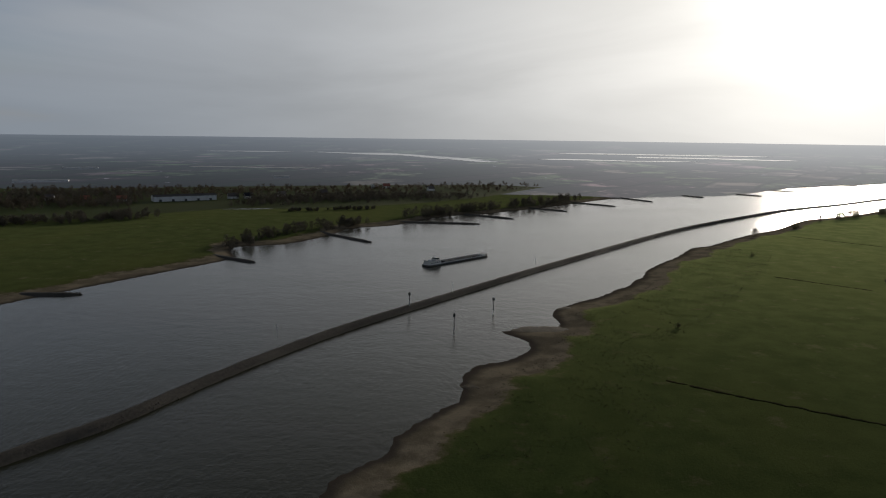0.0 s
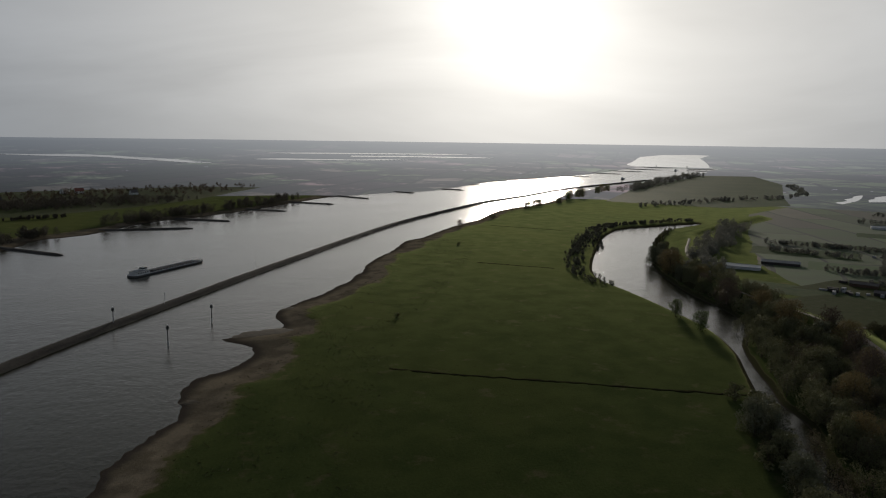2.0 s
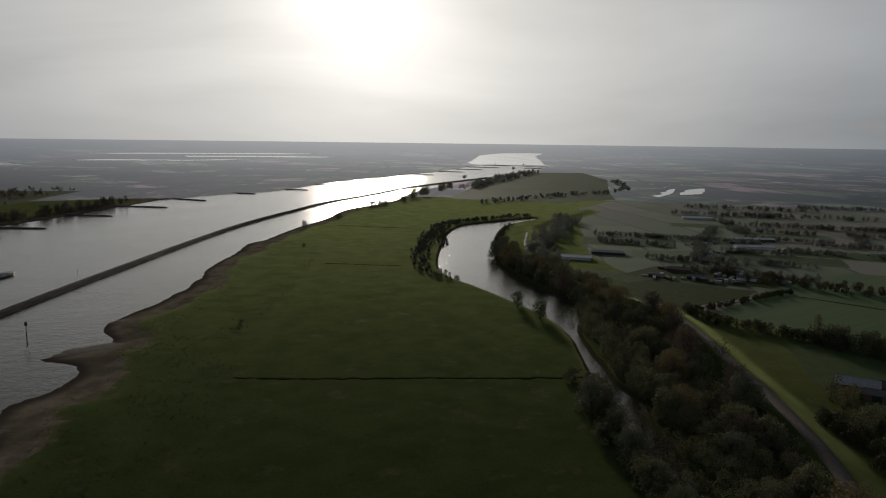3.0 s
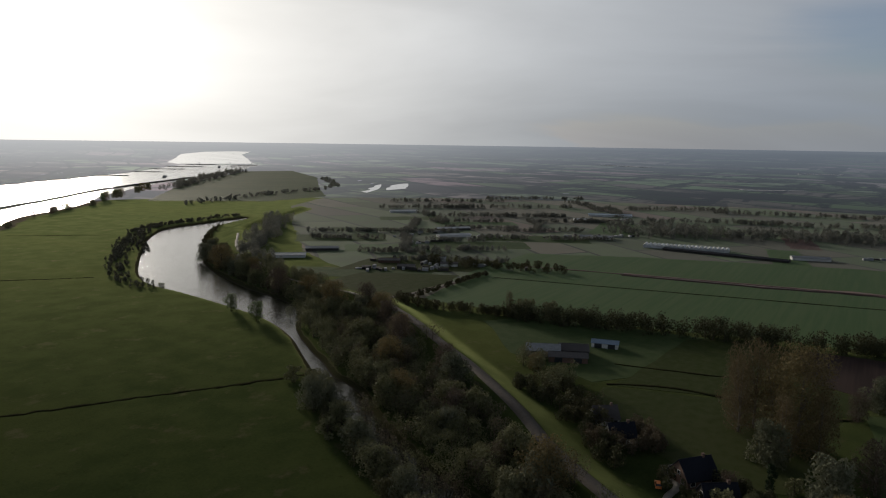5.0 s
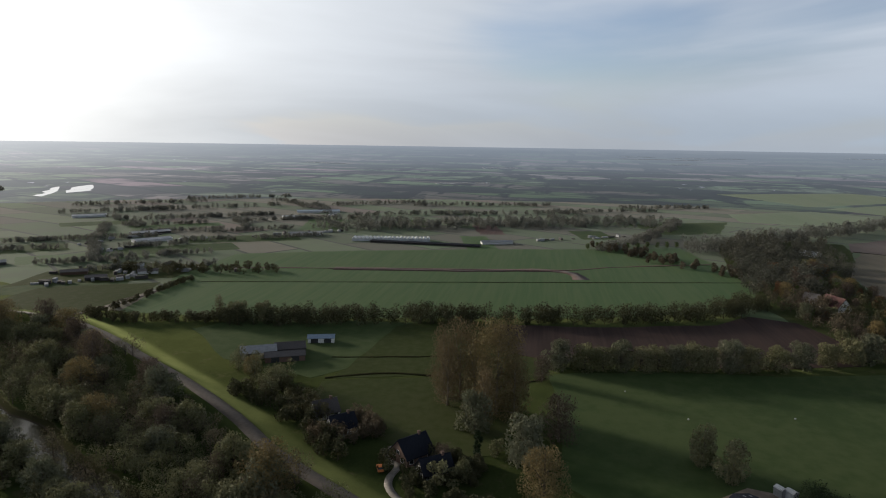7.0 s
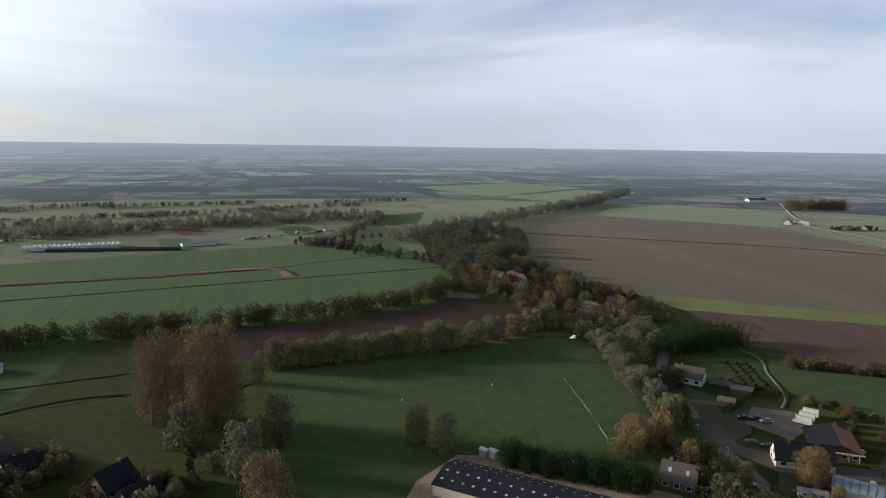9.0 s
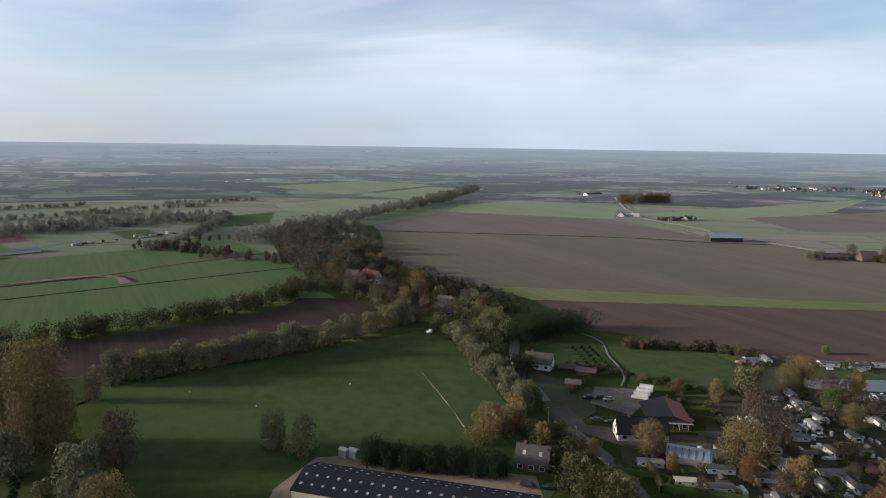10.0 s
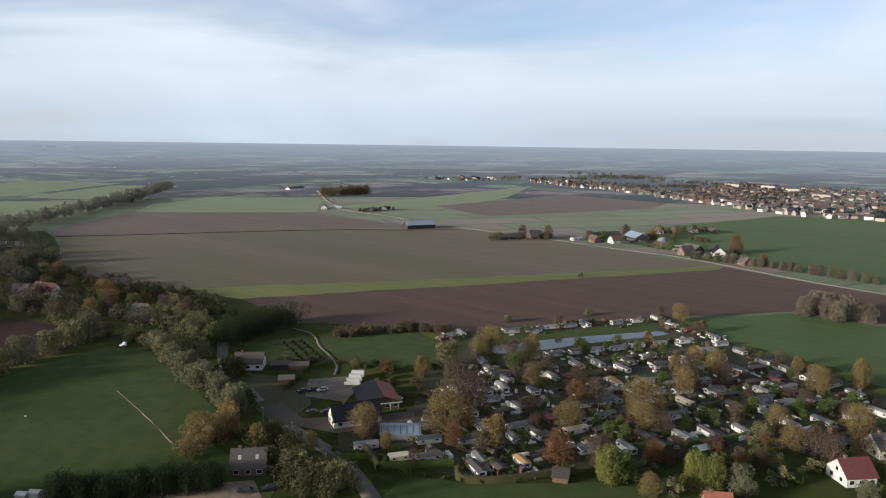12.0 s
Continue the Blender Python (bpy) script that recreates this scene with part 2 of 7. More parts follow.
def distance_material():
    """Land kilometres away: long fields and dark woods that fade into haze painted as glow."""
    m = bpy.data.materials.new("painted_haze_distance")
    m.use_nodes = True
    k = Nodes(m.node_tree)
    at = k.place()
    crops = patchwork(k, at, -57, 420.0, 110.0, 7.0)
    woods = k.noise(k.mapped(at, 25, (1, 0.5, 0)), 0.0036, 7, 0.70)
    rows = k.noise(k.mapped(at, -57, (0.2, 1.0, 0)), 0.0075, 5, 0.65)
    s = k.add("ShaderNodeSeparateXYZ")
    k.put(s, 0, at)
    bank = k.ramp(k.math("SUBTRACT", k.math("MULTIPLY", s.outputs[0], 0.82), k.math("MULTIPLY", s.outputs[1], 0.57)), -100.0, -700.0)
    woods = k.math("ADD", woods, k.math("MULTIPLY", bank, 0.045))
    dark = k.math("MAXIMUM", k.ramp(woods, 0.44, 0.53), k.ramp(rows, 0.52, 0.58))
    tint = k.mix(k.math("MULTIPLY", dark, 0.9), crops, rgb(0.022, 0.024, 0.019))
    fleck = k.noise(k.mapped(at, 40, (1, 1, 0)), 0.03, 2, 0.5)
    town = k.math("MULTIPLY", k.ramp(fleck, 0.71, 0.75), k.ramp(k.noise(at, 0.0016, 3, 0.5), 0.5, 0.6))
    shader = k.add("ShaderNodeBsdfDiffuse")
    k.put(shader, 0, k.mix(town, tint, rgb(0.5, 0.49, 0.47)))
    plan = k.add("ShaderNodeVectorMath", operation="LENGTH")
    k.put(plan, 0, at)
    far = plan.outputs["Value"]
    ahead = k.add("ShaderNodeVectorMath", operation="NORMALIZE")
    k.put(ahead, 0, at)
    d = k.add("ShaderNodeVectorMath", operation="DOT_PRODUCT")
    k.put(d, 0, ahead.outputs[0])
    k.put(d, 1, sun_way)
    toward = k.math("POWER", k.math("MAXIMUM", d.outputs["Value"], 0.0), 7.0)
    # haze painted as glow: its share grows with distance, brighter towards the sun
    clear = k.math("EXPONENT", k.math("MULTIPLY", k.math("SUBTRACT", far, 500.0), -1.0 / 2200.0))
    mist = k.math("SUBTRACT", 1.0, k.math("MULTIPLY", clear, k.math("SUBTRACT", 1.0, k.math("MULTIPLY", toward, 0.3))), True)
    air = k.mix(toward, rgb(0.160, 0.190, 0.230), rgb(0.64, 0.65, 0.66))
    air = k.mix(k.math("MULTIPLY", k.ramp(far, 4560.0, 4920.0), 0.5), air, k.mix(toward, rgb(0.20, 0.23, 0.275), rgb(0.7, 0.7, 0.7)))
    # the pattern of the land tints the nearer painted haze and fades out with distance
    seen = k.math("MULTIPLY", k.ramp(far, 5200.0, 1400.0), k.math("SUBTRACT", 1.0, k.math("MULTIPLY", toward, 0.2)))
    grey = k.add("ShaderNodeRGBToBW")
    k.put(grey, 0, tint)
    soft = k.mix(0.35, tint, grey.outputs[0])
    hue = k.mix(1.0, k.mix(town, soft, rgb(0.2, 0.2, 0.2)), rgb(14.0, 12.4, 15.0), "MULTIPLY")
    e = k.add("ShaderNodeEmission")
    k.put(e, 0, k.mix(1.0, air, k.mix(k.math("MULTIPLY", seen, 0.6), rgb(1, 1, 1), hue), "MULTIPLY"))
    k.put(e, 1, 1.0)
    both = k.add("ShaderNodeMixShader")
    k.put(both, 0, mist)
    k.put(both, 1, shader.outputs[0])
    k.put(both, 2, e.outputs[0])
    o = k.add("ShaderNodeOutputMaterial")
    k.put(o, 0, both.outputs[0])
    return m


def glass_material():
    m = bpy.data.materials.new("window_glass")
    m.use_nodes = True
    k = Nodes(m.node_tree)
    shader = k.add("ShaderNodeBsdfPrincipled")
    k.put(shader, "Base Color", rgb(0.02, 0.024, 0.03))
    k.put(shader, "Roughness", 0.08)
    o = k.add("ShaderNodeOutputMaterial")
    k.put(o, 0, shader.outputs[0])
    return m


M = {}
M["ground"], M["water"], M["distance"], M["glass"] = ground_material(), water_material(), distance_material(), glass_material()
M["calm_water"] = matte("calm_water", (0.03, 0.033, 0.033), None, 0.05, 0.06, 0.5)
M["rubble"] = matte("basalt_rubble", (0.062, 0.057, 0.050), (0.042, 0.039, 0.035), 0.9, 0.85, 0.1, bump=0.4)
M["shore_mud"] = matte("dark_shore_mud", (0.082, 0.070, 0.052), (0.055, 0.048, 0.036), 0.5, 0.85, 0.1, bump=0.2)
M["dark_rubble"] = matte("wet_dark_rubble", (0.05, 0.046, 0.041), (0.03, 0.028, 0.025), 0.9, 0.8, bump=0.4)
M["plough"] = matte("ploughed_clay", (0.105, 0.066, 0.056), (0.078, 0.050, 0.044), 0.35, 0.8, 0.03, bump=0.15, turn=-57, stretch=(0.04, 1.6, 1), big=0.12, sheen=0.02)
# the ploughed clay again, with shade put into its colour
M["shaded_plough"] = matte("shaded_ploughed_clay", (0.062, 0.044, 0.039), (0.044, 0.033, 0.030), 0.35, 0.85, 0.02, bump=0.15, turn=12, stretch=(0.04, 1.6, 1), big=0.12)
M["stubble"] = matte("stubble_field", (0.128, 0.100, 0.072), (0.092, 0.082, 0.052), 0.3, 0.8, 0.03, turn=-57, stretch=(0.03, 1.2, 1), big=0.04, sheen=0.035)
M["clay"] = matte("reddish_clay_field", (0.112, 0.078, 0.066), (0.086, 0.063, 0.054), 0.2, 0.8, 0.03, turn=-45, stretch=(0.05, 1.2, 1), big=0.1, sheen=0.045)
M["clover"] = matte("yellow_green_margin", (0.17, 0.18, 0.068), (0.13, 0.15, 0.05), 0.3, 0.7, 0.12, turn=-57, stretch=(0.1, 1, 1))
M["crop"] = matte("winter_crop", (0.042, 0.086, 0.019), (0.060, 0.098, 0.027), 0.25, 0.7, 0.05, turn=12, stretch=(0.05, 1.2, 1), big=0.1, sheen=0.025)
# crop green made paler to carry the haze over far fields
M["hazy_crop"] = matte("haze_paled_crop", (0.10, 0.14, 0.055), (0.125, 0.155, 0.07), 0.2, 0.7, 0.05, turn=-57, stretch=(0.06, 1.2, 1), big=0.1, sheen=0.06)
M["pasture"] = matte("pasture", (0.036, 0.060, 0.017), (0.056, 0.078, 0.026), 0.14, 0.8, 0.02, big=0.08, bump=0.2, sheen=0.02)
M["rough_grass"] = matte("rough_grass", (0.038, 0.052, 0.016), (0.054, 0.062, 0.025), 0.22, 0.8, 0.02, bump=0.3)
M["inland"] = farmland_material()
M["park"] = matte("trodden_park_ground", (0.042, 0.05, 0.022), (0.066, 0.06, 0.038), 0.25, 0.8, 0.2, big=0.2)
M["reeds"] = matte("ditch_reeds", (0.026, 0.024, 0.013), (0.016, 0.018, 0.009), 0.6, 0.9, 0.0)
M["asphalt"] = matte("worn_brown_grey_road", (0.092, 0.080, 0.070), (0.066, 0.058, 0.052), 0.8, 0.85, 0.1, bump=0.02)
M["concrete"] = matte("worn_pale_road", (0.15, 0.14, 0.128), (0.115, 0.107, 0.098), 0.6, 0.85, bump=0.02)
M["gravel"] = matte("pale_gravel", (0.29, 0.265, 0.235), (0.20, 0.18, 0.155), 0.7, 0.9, bump=0.05)
M["parking"] = matte("pale_gravel_yard", (0.175, 0.158, 0.138), (0.118, 0.106, 0.092), 0.5, 0.9, 0.1, bump=0.03, big=0.2)
M["sand"] = matte("bare_sandy_ground", (0.27, 0.215, 0.165), (0.18, 0.145, 0.112), 0.35, 0.9, 0.1, bump=0.06, big=0.15)
M["yard"] = matte("brick_paved_yard", (0.095, 0.078, 0.068), (0.068, 0.056, 0.05), 0.8, 0.85)
M["white"] = matte("white_paint", (0.66, 0.66, 0.64), (0.5, 0.5, 0.48), 1.2, 0.55, vary=0.16)
M["cream"] = matte("cream_panels", (0.62, 0.57, 0.45), (0.5, 0.46, 0.37), 1.2, 0.55, vary=0.1)
M["panel"] = matte("ribbed_panels", (0.55, 0.56, 0.57), (0.42, 0.43, 0.44), 1.0, 0.5, turn=60, stretch=(6, 0.5, 0.5), vary=0.15)
M["brown_wood"] = matte("brown_boards", (0.12, 0.075, 0.05), (0.08, 0.05, 0.035), 2.0, 0.7, vary=0.2)
M["dark_wood"] = matte("dark_boards", (0.05, 0.045, 0.042), (0.03, 0.028, 0.026), 2.0, 0.7)
M["brick"] = matte("brown_brick", (0.165, 0.105, 0.082), (0.12, 0.08, 0.064), 3.0, 0.85, vary=0.15)
M["town_wall"] = matte("pale_render_and_brick", (0.36, 0.34, 0.32), (0.24, 0.21, 0.19), 0.12, 0.85)
M["pale_brick"] = matte("pale_brick", (0.42, 0.36, 0.30), (0.32, 0.27, 0.225), 3.0, 0.85, vary=0.15)
M["black_roof"] = matte("dark_roof_sheets", (0.020, 0.023, 0.032), (0.014, 0.016, 0.023), 1.0, 0.8, 0.08, turn=60, stretch=(0.3, 5, 1), vary=0.1)
M["slate"] = matte("grey_tiles", (0.105, 0.095, 0.092), (0.075, 0.068, 0.066), 2.0, 0.7, vary=0.25)
M["red_roof"] = matte("red_tiles", (0.26, 0.095, 0.068), (0.19, 0.075, 0.056), 1.5, 0.75, vary=0.2)
M["maroon"] = matte("maroon_tiles", (0.15, 0.05, 0.05), (0.115, 0.04, 0.042), 1.5, 0.65)
M["dark_red"] = matte("dark_red_tiles", (0.085, 0.034, 0.03), (0.06, 0.027, 0.025), 1.5, 0.7)
# roof red greyed down so that the colour carries the town's haze
M["town_red"] = matte("haze_muted_red_tiles", (0.105, 0.070, 0.064), (0.078, 0.057, 0.055), 1.5, 0.8, vary=0.25)
M["grey_roof"] = matte("pale_sheet_roof", (0.40, 0.41, 0.42), (0.29, 0.30, 0.31), 0.8, 0.55, vary=0.35)
M["caravan_roof"] = matte("weathered_caravan_roof", (0.185, 0.188, 0.19), (0.125, 0.128, 0.132), 1.0, 0.6, vary=0.4)
M["blue_sheet"] = matte("blue_grey_sheets", (0.24, 0.31, 0.39), (0.19, 0.25, 0.32), 1.0, 0.35)
M["dark_metal"] = matte("dark_metal", (0.06, 0.062, 0.066), (0.04, 0.042, 0.045), 2.0, 0.45, metal=0.4)
M["steel"] = matte("galvanised_steel", (0.42, 0.43, 0.44), (0.33, 0.34, 0.35), 2.0, 0.4, metal=0.6)
M["hull"] = matte("worn_grey_hull", (0.085, 0.087, 0.092), (0.10, 0.082, 0.07), 0.5, 0.5)
M["red_paint"] = matte("red_paint", (0.42, 0.05, 0.04), None, 2.0, 0.5)
M["green_paint"] = matte("green_paint", (0.05, 0.2, 0.1), None, 2.0, 0.5)
M["orange_paint"] = matte("orange_paint", (0.6, 0.2, 0.06), None, 2.0, 0.5)
M["rubber"] = matte("rubber", (0.03, 0.03, 0.03), None, 3.0, 0.8)
M["car_dark"] = matte("dark_car_paint", (0.03, 0.034, 0.042), None, 3.0, 0.25, vary=0.2)
M["car_light"] = matte("silver_car_paint", (0.45, 0.46, 0.47), None, 3.0, 0.3, vary=0.2)
M["bark"] = matte("bark", (0.085, 0.068, 0.05), (0.05, 0.04, 0.03), 2.0, 0.9)
M["pale_bark"] = matte("pale_bark", (0.19, 0.165, 0.135), (0.12, 0.10, 0.08), 2.0, 0.9)
M["willow"] = foliage("willow_leaves", (0.098, 0.104, 0.046), (0.19, 0.18, 0.10))
M["silver_willow"] = foliage("silvery_leaves", (0.155, 0.158, 0.105), (0.10, 0.105, 0.06))
M["gold"] = foliage("golden_leaves", (0.21, 0.155, 0.065), (0.135, 0.11, 0.055))
M["poplar"] = foliage("thin_poplar_leaves", (0.17, 0.12, 0.06), (0.10, 0.085, 0.05))
M["rust"] = foliage("rust_leaves", (0.17, 0.085, 0.04), (0.12, 0.07, 0.038))
M["green"] = foliage("green_leaves", (0.05, 0.085, 0.022), (0.09, 0.115, 0.035))
M["dark_green"] = foliage("dark_needles", (0.018, 0.032, 0.013), (0.03, 0.045, 0.018), 0.15)
M["olive"] = foliage("dark_olive_leaves", (0.048, 0.053, 0.026), (0.082, 0.074, 0.036))
M["pale_twigs"] = foliage("pale_silvery_twigs", (0.19, 0.172, 0.138), (0.13, 0.115, 0.088), 0.3)
M["twigs"] = foliage("bare_twigs", (0.11, 0.085, 0.062), (0.075, 0.058, 0.045), 0.2)
M["weeping"] = foliage("yellow_green_leaves", (0.16, 0.165, 0.045), (0.10, 0.115, 0.035))
# haze over far trees is put into a paler, greyer leaf colour and sheen
M["haze_pale_wood"] = foliage("haze_pale_leaves", (0.12, 0.128, 0.108), (0.155, 0.15, 0.125), 0.4, 0.28)
# some of the same haze here, given by the sheen
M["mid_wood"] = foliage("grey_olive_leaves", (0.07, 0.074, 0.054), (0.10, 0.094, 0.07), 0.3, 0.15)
M["bare_wood"] = foliage("bare_grey_wood", (0.062, 0.056, 0.046), (0.085, 0.075, 0.058), 0.2, 0.02)
M["russet_wood"] = foliage("russet_wood_leaves", (0.10, 0.07, 0.045), (0.065, 0.057, 0.042), 0.2, 0.02)
M["wood_brown"] = foliage("brown_wood_leaves", (0.125, 0.095, 0.06), (0.085, 0.074, 0.05), 0.2)


# ---- building blocks ----
class Geo:
    """Vertices and faces gathered for one mesh."""

    def __init__(self):
        self.v, self.f = [], []

    def face(self, *points):
        k = len(self.v)
        self.v.extend(points)
        self.f.append(tuple(range(k, k + len(points))))
        return self

    def box(self, x0, x1, y0, y1, z0, z1, taper=0.0):
        k, c = len(self.v), taper
        self.v += [(x0, y0, z0), (x1, y0, z0), (x1, y1, z0), (x0, y1, z0),
                   (x0 + c, y0 + c, z1), (x1 - c, y0 + c, z1), (x1 - c, y1 - c, z1), (x0 + c, y1 - c, z1)]
        self.f += [tuple(k + i for i in q) for q in ((3, 2, 1, 0), (4, 5, 6, 7), (0, 1, 5, 4), (1, 2, 6, 5), (2, 3, 7, 6), (3, 0, 4, 7))]
        return self

    def tube(self, a, b, r0, r1, sides=6):
        a, b = Vector(a), Vector(b)
        axis = (b - a).normalized()
        u = axis.orthogonal().normalized()
        w = axis.cross(u)
        k = len(self.v)
        for p, r in ((a, r0), (b, r1)):
            for i in range(sides):
                q = 2 * math.pi * i / sides
                self.v.append(tuple(p + r * (math.cos(q) * u + math.sin(q) * w)))
        for i in range(sides):
            j = (i + 1) % sides
            self.f.append((k + i, k + j, k + sides + j, k + sides + i))
        self.f.append(tuple(k + sides + i for i in range(sides)))
        self.f.append(tuple(k + sides - 1 - i for i in range(sides)))
        return self

    def gable(self, x0, x1, y0, y1, z0, z1, thick=0.25):
        """Two roof slopes along x, as slabs."""
        ym = (y0 + y1) / 2
        for ya, yb in ((y0, ym), (y1, ym)):
            p = [(x0, ya, z0), (x1, ya, z0), (x1, yb, z1), (x0, yb, z1)]
            q = [(x, y, z - thick) for x, y, z in p]
            if ya > yb:
                p, q = p[::-1], q[::-1]
            self.face(*p)
            self.face(*q[::-1])
            for i in range(4):
                j = (i + 1) % 4
                self.face(q[i], q[j], p[j], p[i])
        return self

    def mesh(self, name, smooth=False):
        me = bpy.data.meshes.new(name)
        me.from_pydata(self.v, [], self.f)
        if smooth:
            me.polygons.foreach_set("use_smooth", [True] * len(me.polygons))
        me.update()
        return me


def thing(name, m=None):
    ob = new(name)
    ob.empty_display_size = 0.5
    if m is not None:
        ob.matrix_world = m
    return ob


def part(name, geo, material, parent, label="", smooth=False):
    me = geo.mesh(name, smooth) if isinstance(geo, Geo) else geo
    if not me.materials:
        me.materials.append(M[material])
    ob = new(name, me)
    ob.parent = parent
    return tagged(ob, label)


def single(name, geo, material, label, category, kind="", group="", smooth=False):
    me = geo.mesh(name, smooth) if isinstance(geo, Geo) else geo
    me.materials.append(M[material])
    return tagged(new(name, me), label, category, group, kind)


def array_mesh(name, verts, faces):
    """A mesh from numpy arrays, all faces of one size."""
    me = bpy.data.meshes.new(name)
    verts, faces = np.asarray(verts, np.float32), np.asarray(faces, np.int32)
    count, sides = faces.shape
    me.vertices.add(len(verts))
    me.vertices.foreach_set("co", verts.ravel())
    me.loops.add(count * sides)
    me.loops.foreach_set("vertex_index", faces.ravel())
    me.polygons.add(count)
    me.polygons.foreach_set("loop_start", np.arange(0, count * sides, sides, dtype=np.int32))
    me.update(calc_edges=True)
    return me


HUB, NEAR, FLAT, EDGE, LAST = np.array([8.0, -5.0]), 1250.0, 3000.0, 4920.0, 24000.0


def far_scale(d):
    """Land past FLAT is drawn in towards EDGE and lifted, so that it meets the true horizon."""
    k = (1 / FLAT - 1 / np.maximum(d, FLAT)) / (1 / FLAT - 1 / LAST)
    return np.where(d > FLAT, FLAT + (EDGE - FLAT) * np.minimum(k, 1), d)


def lay(x, y, z=0.0):
    dx, dy = np.asarray(x, float) - HUB[0], np.asarray(y, float) - HUB[1]
    d = np.hypot(dx, dy)
    s = far_scale(d) / np.maximum(d, 1e-6)
    return HUB[0] + dx * s, HUB[1] + dy * s, z * s + np.where(d > FLAT, 100 - 100 * s, 0.0)


def smooth_line(points, step=6.0):
    """A rounded line through the points (Catmull-Rom)."""
    p = np.asarray(points, float)
    p = np.vstack([2 * p[0] - p[1], p, 2 * p[-1] - p[-2]])
    got = []
    for a, b, c, d in zip(p[:-3], p[1:-2], p[2:-1], p[3:]):
        k = max(2, int(np.hypot(*(c - b)) / step))
        t = np.linspace(0, 1, k, endpoint=False)[:, None]
        got.append(0.5 * (2 * b + (c - a) * t + (2 * a - 5 * b + 4 * c - d) * t**2 + (3 * b - a - 3 * c + d) * t**3))
    return np.vstack(got + [p[-2:-1]])


def far_from(points, line, closed=False):
    """How far points lie from a line; for a closed one, below zero inside."""
    ends = np.vstack([line, line[:1]]) if closed else line
    if len(points) < 300:
        a, d = ends[:-1], np.diff(ends, axis=0)
        rel = points[:, None] - a[None]
        t = np.clip((rel * d).sum(-1) / ((d * d).sum(-1) + 1e-9), 0, 1)
        best = np.hypot(*np.moveaxis(rel - t[..., None] * d, -1, 0)).min(1)
        if not closed:
            return best
        y = points[:, 1:]
        cross = ((ends[:-1, 1] > y) != (ends[1:, 1] > y)) & (points[:, :1] < d[:, 0] * (y - a[:, 1]) / np.where(d[:, 1] == 0, 1e-9, d[:, 1]) + a[:, 0])
        return np.where(cross.sum(1) % 2 == 1, -best, best)
    if len(ends) > 160:
        # first against a coarse copy of the line, then exactly where it is near
        rough = far_from(points, line[::10], closed)
        close = np.abs(rough) < 60
        for k in range(0, int(close.sum()), 40000):
            some = np.flatnonzero(close)[k:k + 40000]
            rough[some] = exact_from(points[some], ends, closed)
        return rough
    return exact_from(points, ends, closed)


def exact_from(points, ends, closed):
    best, inside = np.full(len(points), 1e9), np.zeros(len(points), bool)
    x, y = points[:, 0], points[:, 1]
    for (ax, ay), (bx, by) in zip(ends[:-1], ends[1:]):
        dx, dy = bx - ax, by - ay
        t = np.clip(((x - ax) * dx + (y - ay) * dy) / (dx * dx + dy * dy + 1e-9), 0, 1)
        best = np.minimum(best, (x - ax - t * dx) ** 2 + (y - ay - t * dy) ** 2)
        if closed and ay != by:
            inside ^= ((ay > y) != (by > y)) & (x < dx * (y - ay) / dy + ax)
    return np.where(inside, -np.sqrt(best), np.sqrt(best))


# ---- the land ----
EAST_SHORE = [(-400, -1500), (-200, -500), (-120, -150), (-85, 0), (-58, 110), (-40, 179), (-36, 192), (-24, 207), (-22, 220), (-15, 235), (-2, 252), (3, 263),
              (0, 273), (7, 298), (22, 306), (34, 322), (36, 341), (23, 358), (46, 363), (57, 374), (59, 408), (91, 444), (121, 484), (141, 520),
              (157, 556), (196, 612), (225, 663), (252, 684), (310, 753), (384, 828), (466, 928), (587, 1014), (775, 1195), (978, 1364), (1215, 1532),
              (1544, 1767), (1763, 1922), (1840, 2010), (2261, 2391), (3946, 4392)]
WEST_SHORE = [(3362, 4411), (2859, 3718), (2055, 2601), (1592, 2197), (1292, 1933), (947, 1690), (736, 1560), (515, 1340), (404, 1294), (297, 1240), (205, 1140),
              (131, 1044), (41, 946), (-20, 900), (-58, 838), (-84, 795), (-126, 765), (-138, 712), (-172, 644), (-211, 626), (-206, 595), (-195, 562),
              (-224, 506), (-267, 424), (-281, 394), (-330, 300), (-430, 50), (-640, -600), (-900, -1500)]
CREEK_NEAR = [(640, 702), (562, 690), (499, 677), (440, 625), (399, 573), (355, 516), (318, 462), (302, 424), (297, 378), (290, 331), (281, 288), (264, 252), (244, 224),
              (225, 198), (213, 184), (194, 152), (172, 118), (154, 88), (140, 50), (120, 0)]
CREEK_FAR = [(132, -6), (152, 44), (168, 84), (183, 116), (199, 143), (221, 171), (228, 190), (240, 207), (254, 230), (278, 262), (306, 286), (323, 320), (338, 375),
             (373, 453), (419, 517), (480, 590), (545, 652), (625, 688)]
DYKE = [(110, -95), (118, -40), (150, 8), (181, 50), (203, 77), (230, 104), (259, 138), (287, 174), (312, 206), (341, 250), (348, 290), (356, 343), (374, 380),
        (425, 474), (500, 560), (530, 596), (600, 640), (760, 720)]
river = smooth_line(EAST_SHORE, 9)
west = smooth_line(WEST_SHORE, 16)
rng = np.random.default_rng(4)
river = river + rng.normal(0, 0.6, river.shape) * (np.hypot(river[:, 0], river[:, 1]) < 900)[:, None]
river = np.vstack([river, west])
creek = np.vstack([smooth_line(CREEK_NEAR, 8), smooth_line(CREEK_FAR, 8)])
dyke = smooth_line(DYKE, 10)
POND = smooth_line([(195, -276), (177, -309), (142, -358), (136, -355), (161, -312), (170, -292), (186, -269), (195, -276)], 8)
